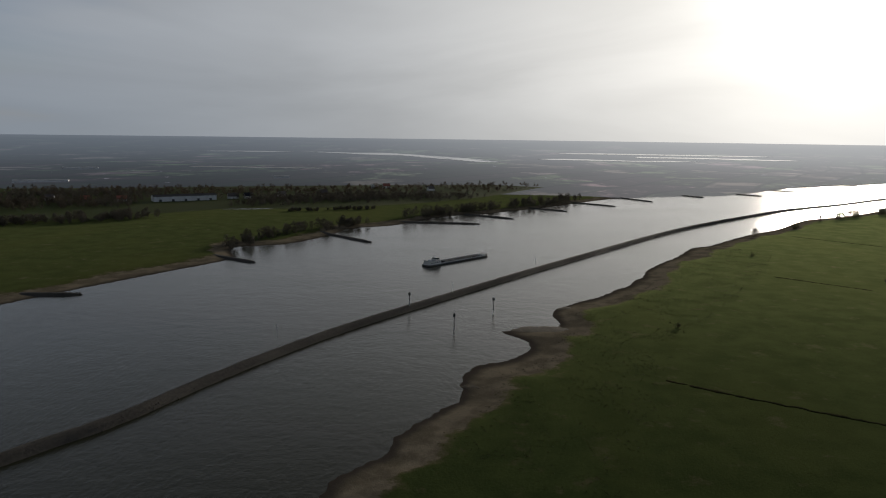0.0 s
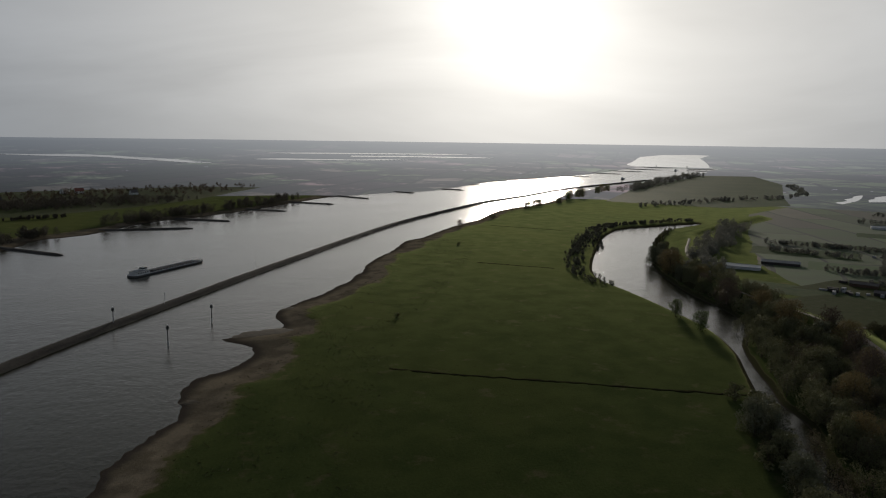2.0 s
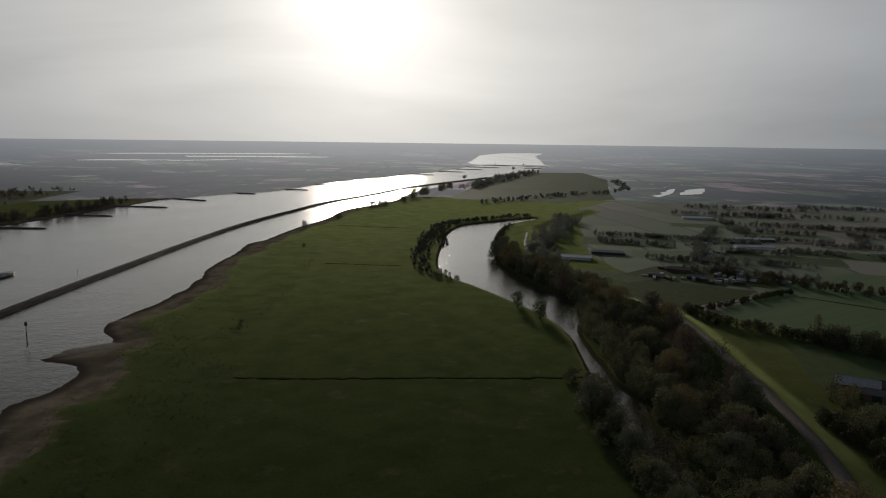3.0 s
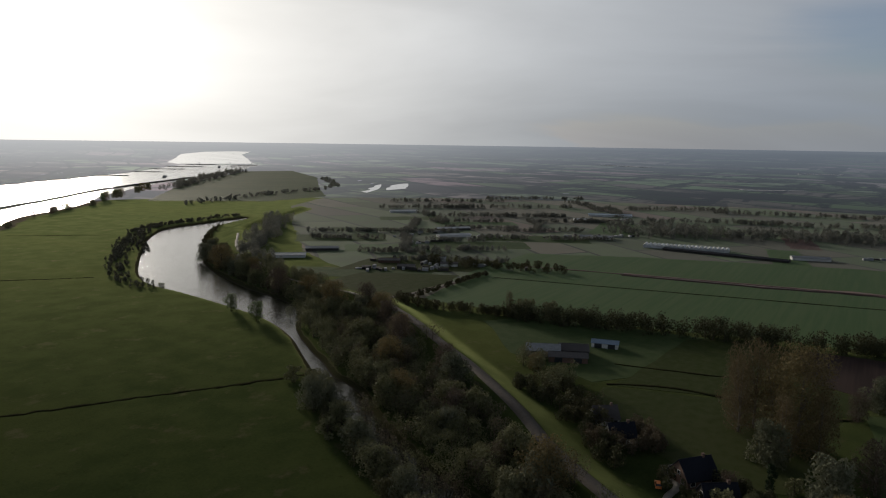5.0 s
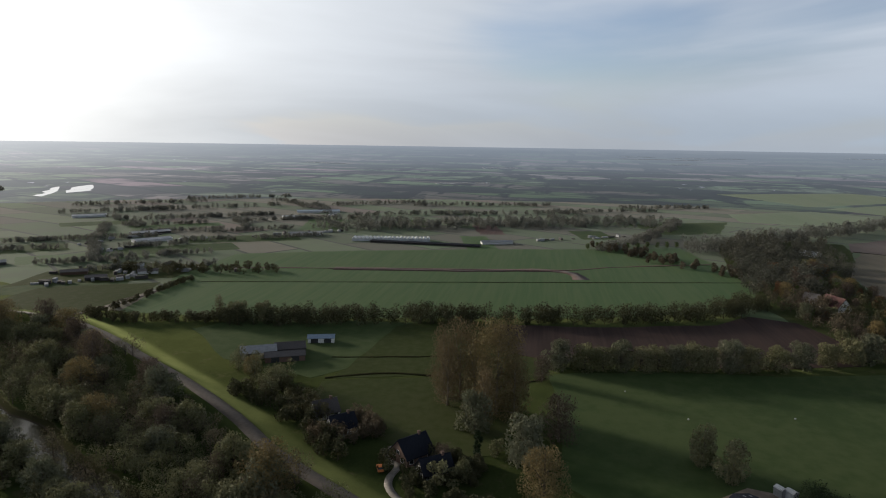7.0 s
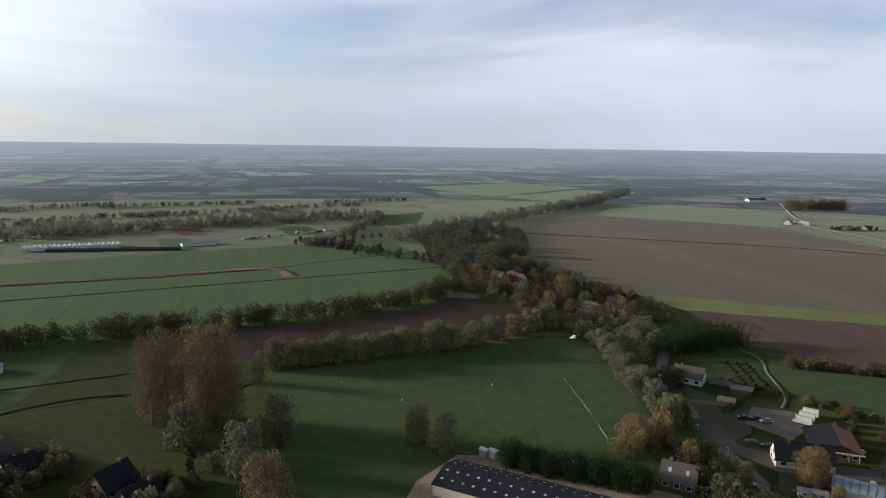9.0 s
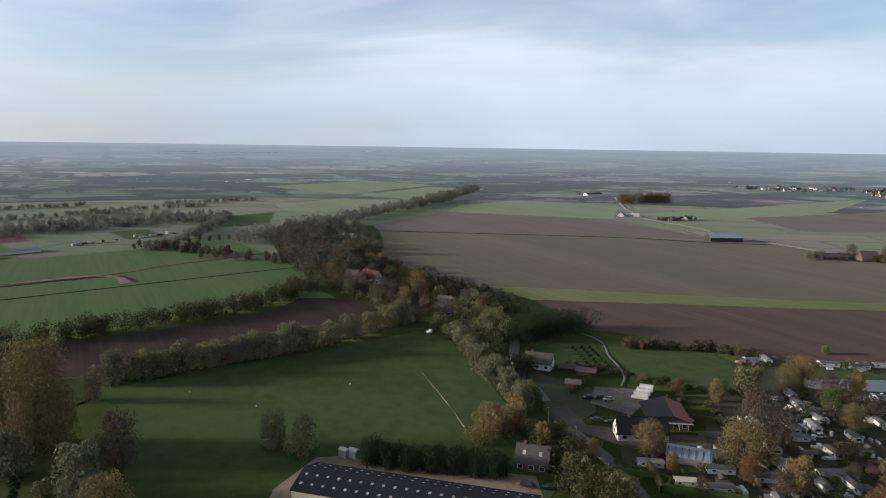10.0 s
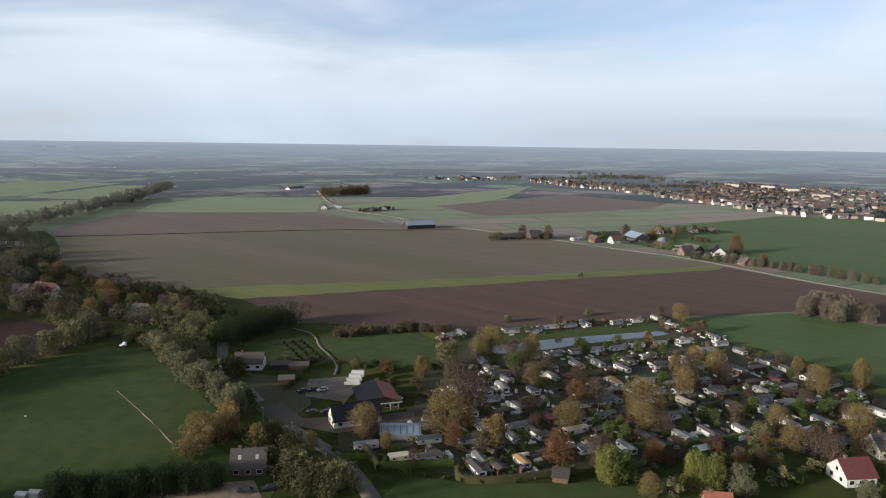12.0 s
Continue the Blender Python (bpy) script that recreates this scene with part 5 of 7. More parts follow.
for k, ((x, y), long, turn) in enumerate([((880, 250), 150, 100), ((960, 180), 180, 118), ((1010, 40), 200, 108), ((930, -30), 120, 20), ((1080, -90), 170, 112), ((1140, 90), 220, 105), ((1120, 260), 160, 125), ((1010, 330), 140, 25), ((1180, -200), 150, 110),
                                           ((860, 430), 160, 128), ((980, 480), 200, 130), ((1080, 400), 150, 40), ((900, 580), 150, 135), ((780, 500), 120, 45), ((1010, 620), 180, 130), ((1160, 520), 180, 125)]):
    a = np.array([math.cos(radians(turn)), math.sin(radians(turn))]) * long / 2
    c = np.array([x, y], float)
    BELTS.append(("hedgerow", [c - a, c + (6, -5), c + a], 16, 6.5, int(long / 2.4), (int(long * 26), 0.5), "haze_pale_wood", "low hazy hedgerow between far plots"))
BELTS.append(("grove", [(36, -478), (10, -470), (-20, -468)], 16, 9, 26, (3500, 0.6), "twigs", "bare brown thicket"))
for k in range(20):
    f = k / 19
    plant("veteran_willow" if k % 3 else "pale_willow", 208 - 140 * f + tree_rng.uniform(-2, 2), -614 + 30 * f - 9 * math.sin(2.6 * f) + tree_rng.uniform(-2, 2), tree_rng.uniform(0.6, 0.85), "pollards along the lane")
for x, y, kind, q in ((190, -680, "rust_tree", 1.5), (184, -672, "bare_tree", 0.9), (240, -655, "green_tree", 1.2), (247, -660, "pale_willow", 0.9), (254, -652, "willow", 0.8), (318, -668, "green_tree", 1.3), (330, -662, "bare_tree", 0.8), (308, -705, "bare_tree", 1.0), (286, -716, "willow", 1.1),
                      (278, -708, "rust_tree", 1.1), (388, -624, "bare_tree", 1.1), (366, -640, "bare_tree", 1.0), (384, -640, "willow", 0.9), (404, -606, "willow", 0.8), (276, -770, "gold_tree", 0.8), (262, -786, "bare_tree", 0.8), (300, -780, "willow", 0.9), (150, -618, "rust_tree", 0.9), (176, -622, "rust_tree", 0.8)):
    plant(kind, x, y, q, "farm trees")
BELTS.append(("hedge", [(262, -243), (240, -275), (225, -282)], 6, 5.2, 60, (8000, 0.3), "wood_brown", "ragged brown hedge behind the playing field"))
BELTS.append(("hedge", [(195, -236), (203, -225), (222, -213)], 3, 2.2, 40, (1900, 0.36), "green", "trimmed green hedge beside the playing field"))
BELTS.append(("grove", [(190, -140), (176, -134), (160, -128), (150, -130)], 14, 8, 34, (8000, 0.28), "olive", "dark garden trees by the lane"))
BELTS.append(("grove", [(212, -140), (203, -128), (196, -120)], 10, 8, 22, (9000, 0.22), "gold", "golden garden trees behind the hedge"))
BELTS.append(("grove", [(250, -172), (262, -178), (256, -168)], 9, 6, 18, (3600, 0.28), "olive", "dark shrubs by the white house"))
BELTS.append(("grove", [(262, 120), (250, 98), (240, 84), (228, 72), (214, 62)], 9, 6, 40, (8000, 0.27), "olive", "dark garden shrubs below the dyke"))
BELTS.append(("grove", [(256, 96), (276, 108), (290, 122)], 12, 9, 22, (5000, 0.28), "willow", "olive garden trees by the farm"))
BELTS.append(("grove", [(258, 106), (262, 98), (246, 82), (236, 74)], 12, 7, 40, (9000, 0.24), "olive", "dark garden trees round the cottages"))
BELTS.append(("grove", [(224, 68), (226, 57), (234, 50), (246, 62)], 9, 6, 36, (8000, 0.24), "wood_brown", "brown garden trees round the cottages"))
BELTS.append(("grove", [(218, 27), (212, 18), (207, 12), (198, 20)], 6, 4.5, 30, (7000, 0.24), "olive", "dark garden shrubs behind the dyke house"))
BELTS.append(("hedge", [(359, 250), (352, 228), (357, 202), (363, 172)], 7, 6, 60, (9000, 0.3), "olive", "dark hedge below the side road"))
# leaf row added to stand for the black wedge of shade here
BELTS.append(("hedge", [(362, 249), (398, 247), (432, 248), (466, 246)], 4, 4, 60, (7000, 0.3), "olive", "dark hedge along the side road, added for its wedge of shade"))
BELTS.append(("grove", [(500, 320), (490, 280), (505, 230), (510, 205)], 22, 7, 50, (7000, 0.4), "olive", "dark trees between nursery sheds"))
BELTS.append(("grove", [(212, 40), (196, 30), (186, 18), (180, 4)], 10, 5, 34, (6500, 0.27), "olive", "dark garden shrubs round the dyke houses"))
BELTS.append(("grove", [(405, -590), (385, -625), (365, -640)], 16, 7, 24, (2600, 0.45), "olive", "garden trees round a lane farm"))
BELTS.append(("grove", [(230, -720), (300, -780), (260, -820)], 20, 6, 30, (3000, 0.5), "wood_brown", "brown trees behind the lane farms"))
BELTS.append(("grove", [(690, -758), (702, -734), (704, -708)], 10, 5, 30, (3000, 0.4), "olive", "trees round a far farm"))
BELTS.append(("grove", [(930, -848), (924, -890), (918, -940)], 26, 20, 80, (16000, 0.5), "poplar", "brown copse at the edge of the fields"))
# across the river
BELTS.append(("grove", [(-620, 700), (-500, 745), (-430, 795), (-395, 835)], 50, 10, 120, (13000, 0.65), "bare_wood", "dark wood edge behind the river meadow"))
BELTS.append(("grove", [(-760, 850), (-620, 920), (-530, 970)], 110, 11, 160, (16500, 0.56), "russet_wood", "russet wood behind the river meadow"))
BELTS.append(("grove", [(-820, 1000), (-640, 1090), (-500, 1120)], 120, 10, 330, (15000, 0.63), "bare_wood", "dark village trees behind the river meadow"))
BELTS.append(("grove", [(-330, 1000), (-250, 1060), (-120, 1130), (0, 1190)], 100, 9, 340, (16500, 0.63), "bare_wood", "dark village trees behind the river meadow"))
BELTS.append(("grove", [(-235, 915), (-190, 932), (-130, 960)], 10, 5, 40, (4500, 0.56), "bare_wood", "dark hedge across the river meadow"))
BELTS.append(("grove", [(-215, 610), (-190, 690), (-150, 750), (-120, 800)], 18, 11, 60, (6900, 0.56), "bare_wood", "bare riverside willows"))
BELTS.append(("grove", [(-60, 870), (-10, 930), (60, 1000), (120, 1060), (190, 1160)], 30, 12, 140, (13300, 0.6), "bare_wood", "riverside willows behind the groynes"))
BELTS.append(("grove", [(-900, 900), (-700, 980), (-480, 990), (-300, 1080), (-100, 1180)], 110, 9, 620, (22750, 0.72), "bare_wood", "dark village trees behind the river meadow"))
BELTS.append(("grove", [(-1000, 1050), (-800, 1120), (-520, 1180), (-200, 1280), (100, 1420)], 150, 9, 620, (17500, 0.84), "russet_wood", "autumn woods behind the river meadow"))
BELTS.append(("tree_belt", [(870, 1180), (1000, 1290), (1200, 1460), (1500, 1690)], 40, 14, 140, (12250, 0.84), "haze_pale_wood", "line of trees on the far river bank"))
BELTS.append(("tree_belt", [(700, 900), (900, 950), (1150, 1000), (1400, 1250)], 22, 7, 170, (9000, 0.7), "haze_pale_wood", "dark woods inland of the river"))
for k, (name, points, width, tall, count, leaf, material, label) in enumerate(BELTS):
    wood_belt(name, points, width, tall, count, leaf, material, label, 100 + k)


# ---- buildings ----
def put_at(ob, x, y, turn, z=None):
    if z is None:
        z = float(height(np.array([x], float), np.array([y], float))[0])
    px, py, pz = (float(q) for q in lay(x, y, max(z, 0.0)))
    ob.matrix_world = pose(px, py, pz, 0, 0, turn)
    return ob


def window_part(parent, x, y, z, wide, tall, facing, frame_mat="white", framed=True):
    """A window in a wall: facing is +1 or -1 along y, or 2 or -2 along x."""
    t, glass = Geo(), Geo()
    if abs(facing) == 1:
        s = facing
        for a, b, c, d in ((-wide / 2 - 0.1, wide / 2 + 0.1, -0.1, 0.0), (-wide / 2 - 0.1, wide / 2 + 0.1, tall, tall + 0.1), (-wide / 2 - 0.1, -wide / 2, 0, tall), (wide / 2, wide / 2 + 0.1, 0, tall)):
            t.box(x + a, x + b, min(y, y + s * 0.08), max(y, y + s * 0.08), z + c, z + d)
        glass.box(x - wide / 2, x + wide / 2, min(y - s * 0.02, y + s * 0.04), max(y - s * 0.02, y + s * 0.04), z, z + tall)
    else:
        s = facing / 2
        for a, b, c, d in ((-wide / 2 - 0.1, wide / 2 + 0.1, -0.1, 0.0), (-wide / 2 - 0.1, wide / 2 + 0.1, tall, tall + 0.1), (-wide / 2 - 0.1, -wide / 2, 0, tall), (wide / 2, wide / 2 + 0.1, 0, tall)):
            t.box(min(x, x + s * 0.08), max(x, x + s * 0.08), y + a, y + b, z + c, z + d)
        glass.box(min(x - s * 0.02, x + s * 0.04), max(x - s * 0.02, x + s * 0.04), y - wide / 2, y + wide / 2, z, z + tall)
    w = part("window", glass, "glass", parent)
    if framed:
        part("frame", t, frame_mat, w)
    return w


def house(name, long, wide, eaves, ridge_z, wall, roof, label, category="house", chimney=True, windows=3, skylights=0, dormers=0, gable_windows=1, door="brown_wood", eave=0.5):
    """A gabled house along x: walls with gables, two roof slopes, chimney, windows and a door."""
    ob = thing(name)
    a, b = long / 2, wide / 2
    g = Geo()
    g.face((-a, -b, 0), (a, -b, 0), (a, -b, eaves), (-a, -b, eaves))
    g.face((a, b, 0), (-a, b, 0), (-a, b, eaves), (a, b, eaves))
    g.face((a, -b, 0), (a, b, 0), (a, b, eaves), (a, 0, ridge_z - 0.15), (a, -b, eaves))
    g.face((-a, b, 0), (-a, -b, 0), (-a, -b, eaves), (-a, 0, ridge_z - 0.15), (-a, b, eaves))
    part("wall", g, wall, ob)
    slope = (ridge_z - eaves) / b
    r = part("roof", Geo().gable(-a - 0.4, a + 0.4, -b - eave, b + eave, eaves - slope * eave + 0.12, ridge_z + 0.12, 0.22), roof, ob)
    part("ridge", Geo().tube((-a - 0.4, 0, ridge_z + 0.12), (a + 0.4, 0, ridge_z + 0.12), 0.16, 0.16, 6), roof, ob)
    if chimney:
        part("chimney", Geo().box(a * 0.45, a * 0.45 + 0.8, -0.35, 0.35, ridge_z - 0.8, ridge_z + 0.9).box(a * 0.45 - 0.08, a * 0.45 + 0.88, -0.43, 0.43, ridge_z + 0.9, ridge_z + 1.02), "brick", ob)
    for s in (-1, 1):
        for k in range(windows):
            x = -a + long * (k + 0.5) / windows
            if s == -1 and k == windows // 2:
                part("door", Geo().box(x - 0.5, x + 0.5, -b - 0.06, -b + 0.02, 0.0, 2.05), door, ob)
                continue
            window_part(ob, x, s * b, 0.9, min(1.5, long / windows * 0.5), 1.2, s)
        for k in range(gable_windows):
            window_part(ob, s * a, 0, eaves + 0.2, 1.1, 1.1, 2 * s)
            window_part(ob, s * a, -b * 0.45, 0.9, 1.2, 1.2, 2 * s)
            window_part(ob, s * a, b * 0.45, 0.9, 1.2, 1.2, 2 * s)
    for k in range(skylights):
        x = -a + long * (k + 0.5) / skylights
        for s in (-1, 1):
            y0, y1 = s * b * 0.62, s * b * 0.38
            z0, z1 = (ridge_z - slope * abs(y) + 0.2 for y in (y0, y1))
            p = [(x - 0.45, y0, z0), (x + 0.45, y0, z0), (x + 0.45, y1, z1), (x - 0.45, y1, z1)]
            part("skylight", Geo().face(*(p if s < 0 else p[::-1])), "grey_roof", r)
    for k in range(dormers):
        x = -a + long * (k + 0.5) / dormers
        part("dormer", Geo().box(x - 0.9, x + 0.9, -b * 0.75, -b * 0.2, eaves + 0.5, eaves + 2.0), "white", r)
    return tagged(ob, label, category)


def shed(name, long, wide, eaves, ridge_z, wall, roof, label, lights=0, doors=1):
    """A long plain hall with a low roof, rooflights and big doors."""
    ob = house(name, long, wide, eaves, ridge_z, wall, roof, label, "barn", False, 0, 0, 0, 0, eave=0.4)
    for k in range(doors):
        x = -long / 2 + long * (k + 0.5) / doors
        part("sliding_door", Geo().box(x - 1.8, x + 1.8, -wide / 2 - 0.1, -wide / 2 + 0.02, 0, min(3.2, eaves - 0.3)), "dark_metal", ob)
    slope = (ridge_z - eaves) / (wide / 2)
    for k in range(lights):
        for s in (-1, 1):
            for f in (0.3, 0.7):
                x, y = -long / 2 + long * (k + 0.5) / lights, s * wide / 2 * f
                z = ridge_z - slope * abs(y) + 0.2
                h = 0.38
                p = [(x - 0.38, y - h, z + slope * h * s), (x + 0.38, y - h, z + slope * h * s), (x + 0.38, y + h, z - slope * h * s), (x - 0.38, y + h, z - slope * h * s)]
                part("rooflight", Geo().face(*p), "grey_roof", ob)
    return ob


# the long barn with rooflights, tanks beside it, and the house behind the hedge
put_at(shed("long_barn", 66, 17, 3.6, 6.2, "cream", "black_roof", "long cream-walled barn with dark rooflit roof", 20, 5), 173.4, -82.4, 46.4)
# crates, covers and small roofs strewn over the nursery plots
yard_rng = random.Random(23)
for material, label, count in (("grey_roof", "pale frames and covers on the nursery plots", 90), ("dark_wood", "dark crates and low sheds on the nursery plots", 80)):
    geo = Geo()
    for k in range(count):
        a, b = yard_rng.choice((((430, 345), (475, 275)), ((470, 350), (520, 215)), ((560, 395), (670, 345)), ((600, 430), (690, 400)), ((700, 300), (760, 230)), ((735, 10), (800, -100)), ((860, 330), (940, 270)), ((240, -700), (330, -650)), ((180, -640), (260, -660))))
        f = yard_rng.random()
        m = pose(a[0] + (b[0] - a[0]) * f + yard_rng.uniform(-9, 9), a[1] + (b[1] - a[1]) * f + yard_rng.uniform(-9, 9), 0.05, 0, 0, yard_rng.choice((30, 120)) + yard_rng.uniform(-8, 8))
        base, piece = len(geo.v), Geo().box(-yard_rng.uniform(1, 5), yard_rng.uniform(1, 5), -1.2, 1.2, 0, yard_rng.uniform(0.8, 2.6), 0.1)
        geo.v += [tuple(m @ Vector(v)) for v in piece.v]
        geo.f += [tuple(base + i for i in f) for f in piece.f]
    single("nursery_clutter", geo, material, label, "nursery clutter", "stuff")
for k in range(2):
    tank = thing("storage_tank")
    part("tank_body", Geo().box(-1.5, 1.5, -1.1, 1.1, 0.2, 2.8), "grey_roof", tank)
    part("tank_cap", Geo().gable(-1.6, 1.6, -1.2, 1.2, 2.7, 3.3, 0.1), "white", tank)
    part("cradle", Geo().box(-1.3, -1.0, -1.0, 1.0, 0, 0.2).box(1.0, 1.3, -1.0, 1.0, 0, 0.2), "dark_metal", tank)
    put_at(tagged(tank, "pale grey storage tank standing by the barn", "tank", "tanks"), 209.5 - 1.6 * k, -75.0 - 2.6 * k, 30)
put_at(house("dyke_house", 10, 8, 3.0, 7.0, "brick", "slate", "brick house with dark tiled roof and white rooflights", skylights=2), 178, -125, 45)
# the park's main building: white house, dark wings, red-tiled hall
put_at(house("park_house", 17, 8.0, 3.0, 7.2, "white", "black_roof", "white gabled house with dark roof", windows=4), 180, -171, 61)
hall = thing("park_hall")
part("wall", Geo().box(-11, 11, -8, 10.5, 0, 3.4).face((-11, -8, 3.4), (-11, 10.5, 3.4), (-11, 0, 6.2)).face((11, 10.5, 3.4), (11, -8, 3.4), (11, 0, 6.2)), "brown_wood", hall)
part("roof", Geo().face((-12, 0, 6.6), (12, 0, 6.6), (12, 12, 3.2), (-12, 12, 3.2)).box(-12, 12, 11.8, 12, 3.0, 3.2), "black_roof", hall, "dark sheet roof slope")
part("roof", Geo().face((-12, -9, 3.4), (12, -9, 3.4), (12, 0, 6.6), (-12, 0, 6.6)).box(-12, 12, -9, -8.8, 3.2, 3.4), "red_roof", hall, "red tiled roof slope")
part("fascia", Geo().box(-12.2, -12.0, -9, 12, 3.1, 3.5), "white", hall, "white fascia board")
for y in (-7, -3, 3.5, 7.5):
    part("post", Geo().box(-11.9, -11.7, y - 0.1, y + 0.1, 0, 3.4), "white", hall)
    window_part(hall, -11, y + 1.5, 0.9, 2.0, 1.5, -2)
put_at(tagged(hall, "broad park hall with dark and red tiled roof slopes", "hall"), 187, -191, -35)
hall.matrix_world = hall.matrix_world @ Matrix.Diagonal((0.82, 0.74, 0.8, 1))
shelter = shed("canopy", 13, 8.5, 2.4, 3.2, "steel", "blue_sheet", "low shelter with ribbed pale blue roof sheets", 0, 3)
for k in range(7):
    x = -6.3 + 2.1 * k
    part("roof_batten", Geo().tube((x, -4.6, 2.45), (x, 0, 3.42), 0.1, 0.1, 4).tube((x, 4.6, 2.45), (x, 0, 3.42), 0.1, 0.1, 4), "dark_metal", shelter)
put_at(shelter, 160, -172.5, 40)
put_at(house("white_house", 12, 9, 3.2, 6.6, "white", "slate", "white rendered house by the allotments"), 257, -184, 42)
put_at(shed("garden_shed", 6, 4, 2.3, 3.4, "brown_wood", "slate", "small brown garden shed"), 229, -181, 45)
put_at(shed("garden_shed", 8, 4, 2.2, 3.2, "dark_wood", "slate", "dark timber garden shed"), 246, -192, 45)
put_at(shed("garden_shed", 8, 4, 2.2, 3.2, "brown_wood", "slate", "brown timber garden shed"), 239, -196, 45)
put_at(house("maroon_house", 9.5, 9.0, 3.2, 7.0, "white", "maroon", "white house with maroon tiled roof", dormers=1), 36, -234, 45)
put_at(house("white_villa", 11, 9, 3.4, 7.0, "white", "slate", "white villa with grey roof"), 30, -262, 45)
put_at(house("red_roof_cottage", 7, 5.5, 2.4, 5.0, "brick", "red_roof", "small cottage with bright red roof"), 62, -191, 30)
put_at(shed("pavilion", 4.4, 4.4, 2.0, 3.8, "brown_wood", "dark_wood", "small brown garden pavilion"), 103, -179, 20)
put_at(shed("teal_shed", 5, 3, 2.2, 2.8, "green_paint", "white", "small teal shed with white roof"), 76, -224, 60)
put_at(shed("garden_shed", 9, 6, 2.3, 3.8, "dark_wood", "black_roof", "dark shed beside the park"), 50, -248, 60)
put_at(shed("greenhouse_frame", 9, 6, 2.3, 3.6, "glass", "glass", "small glazed garden greenhouse"), 44, -256, 60)
# farms below the dyke
put_at(shed("farm_hall", 16, 10, 3.2, 5.2, "pale_brick", "grey_roof", "pale farm hall with sheet roof", 0, 2), 307, 126, -65)
put_at(shed("farm_hall", 14, 9, 3.0, 5.0, "dark_wood", "slate", "dark timber farm shed roofed in grey", 0, 2), 316, 114, -65)
put_at(shed("farm_hall", 13, 6, 2.6, 3.6, "white", "blue_sheet", "white farm shed with blue-grey roof", 0, 2), 336, 105, -75)
put_at(shed("farm_hall", 18, 7, 2.8, 4.2, "brick", "slate", "long brick farm shed with slate roof", 0, 2), 304, 112, -65)
put_at(house("dyke_cottage", 9, 7, 2.8, 6.5, "white", "slate", "white cottage with grey roof below the dyke"), 243, 73, -50)
put_at(house("dyke_cottage", 9, 7, 2.8, 6.5, "white", "black_roof", "white cottage with dark roof below the dyke"), 231, 63, -50)
put_at(house("dyke_farmhouse", 11, 9, 3.0, 7.6, "brick", "black_roof", "brick farmhouse with dark roof below the dyke"), 215, 35, -40)
put_at(house("dyke_farmhouse", 10, 7, 2.6, 6.2, "dark_wood", "black_roof", "dark timber house beside the farmhouse"), 205, 26, -55)
slab("yard", [(219, 46), (224, 42), (219, 38), (211, 37), (209, 41)], 0.2, "gravel", "pale paved house yard", "yard", 0.3, 5)
# the hamlet
put_at(house("red_barn", 16, 10, 3.0, 8.5, "white", "dark_red", "white farmhouse with large dark red roof"), 466, -188, 20)
put_at(house("hamlet_house", 11, 9, 3.0, 7.5, "pale_brick", "slate", "pale house with grey roof among trees"), 455, -229, 60)
put_at(house("hamlet_house", 10, 8, 3.0, 7.0, "brick", "slate", "brick house with grey roof among trees"), 482, -180, 40)
put_at(house("hamlet_house", 9, 7, 2.8, 6.0, "brick", "slate", "small brick house with grey roof"), 380, -202, 30)
put_at(house("hamlet_house", 10, 8, 3.0, 7.0, "brick", "slate", "brick house with dark grey roof"), 386, -222, 60)
put_at(shed("hamlet_shed", 20, 9, 3.0, 4.6, "white", "grey_roof", "white sheet-roofed shed among trees", 0, 2), 700, -254, 40)
put_at(house("hamlet_house", 10, 8, 3.0, 7.0, "brick", "slate", "brick house with grey roof"), 360, -190, 60)

# nurseries: the white many-gabled glasshouse and long sheds
glasshouse = thing("glasshouse")
for k in range(20):
    x = -40 + k * 4.0
    part("bay_roof", Geo().gable(-7, 7, x - 2, x + 2, 2.6, 4.2, 0.12), "white", glasshouse)
    part("gable", Geo().face((-7.05, x - 1.95, 2.5), (-7.05, x, 4.15), (-7.05, x + 1.95, 2.5)).face((7.05, x - 1.95, 2.5), (7.05, x + 1.95, 2.5), (7.05, x, 4.15)), "white", glasshouse)
    part("bay_end", Geo().box(-6.8, 6.8, x - 1.95, x + 1.95, 0, 2.5), "panel", glasshouse)
put_at(tagged(glasshouse, "white glasshouse with a row of many gables", "glasshouse"), 703, 153, 9)
for x, y, long, wide, turn, wall, roof in [(684, 112, 112, 9, 86, "dark_wood", "black_roof"), (706, 42, 32, 9, 108, "white", "grey_roof"), (722, 250, 36, 9, 110, "white", "grey_roof"), (880, 322, 30, 14, 118, "panel", "grey_roof"),
                                           (962, 316, 60, 16, 112, "panel", "blue_sheet"), (640, 380, 36, 12, 140, "panel", "grey_roof"), (690, 412, 40, 12, 140, "dark_wood", "grey_roof"), (440, 428, 30, 14, 130, "panel", "grey_roof"),
                                           (486, 430, 30, 11, 130, "dark_wood", "grey_roof"), (500, 312, 16, 8, 120, "white", "grey_roof"), (470, 340, 18, 9, 120, "brown_wood", "slate"), (455, 312, 14, 8, 120, "dark_wood", "slate"),
                                           (485, 290, 14, 8, 120, "white", "slate"), (820, 575, 40, 14, 130, "panel", "grey_roof")]:
    put_at(shed("nursery_shed", long, wide, *((1.8, 2.4) if long > 100 else (2.4, 3.4)), wall, roof, "long low nursery shed among plots", 0, 2), x, y, turn)

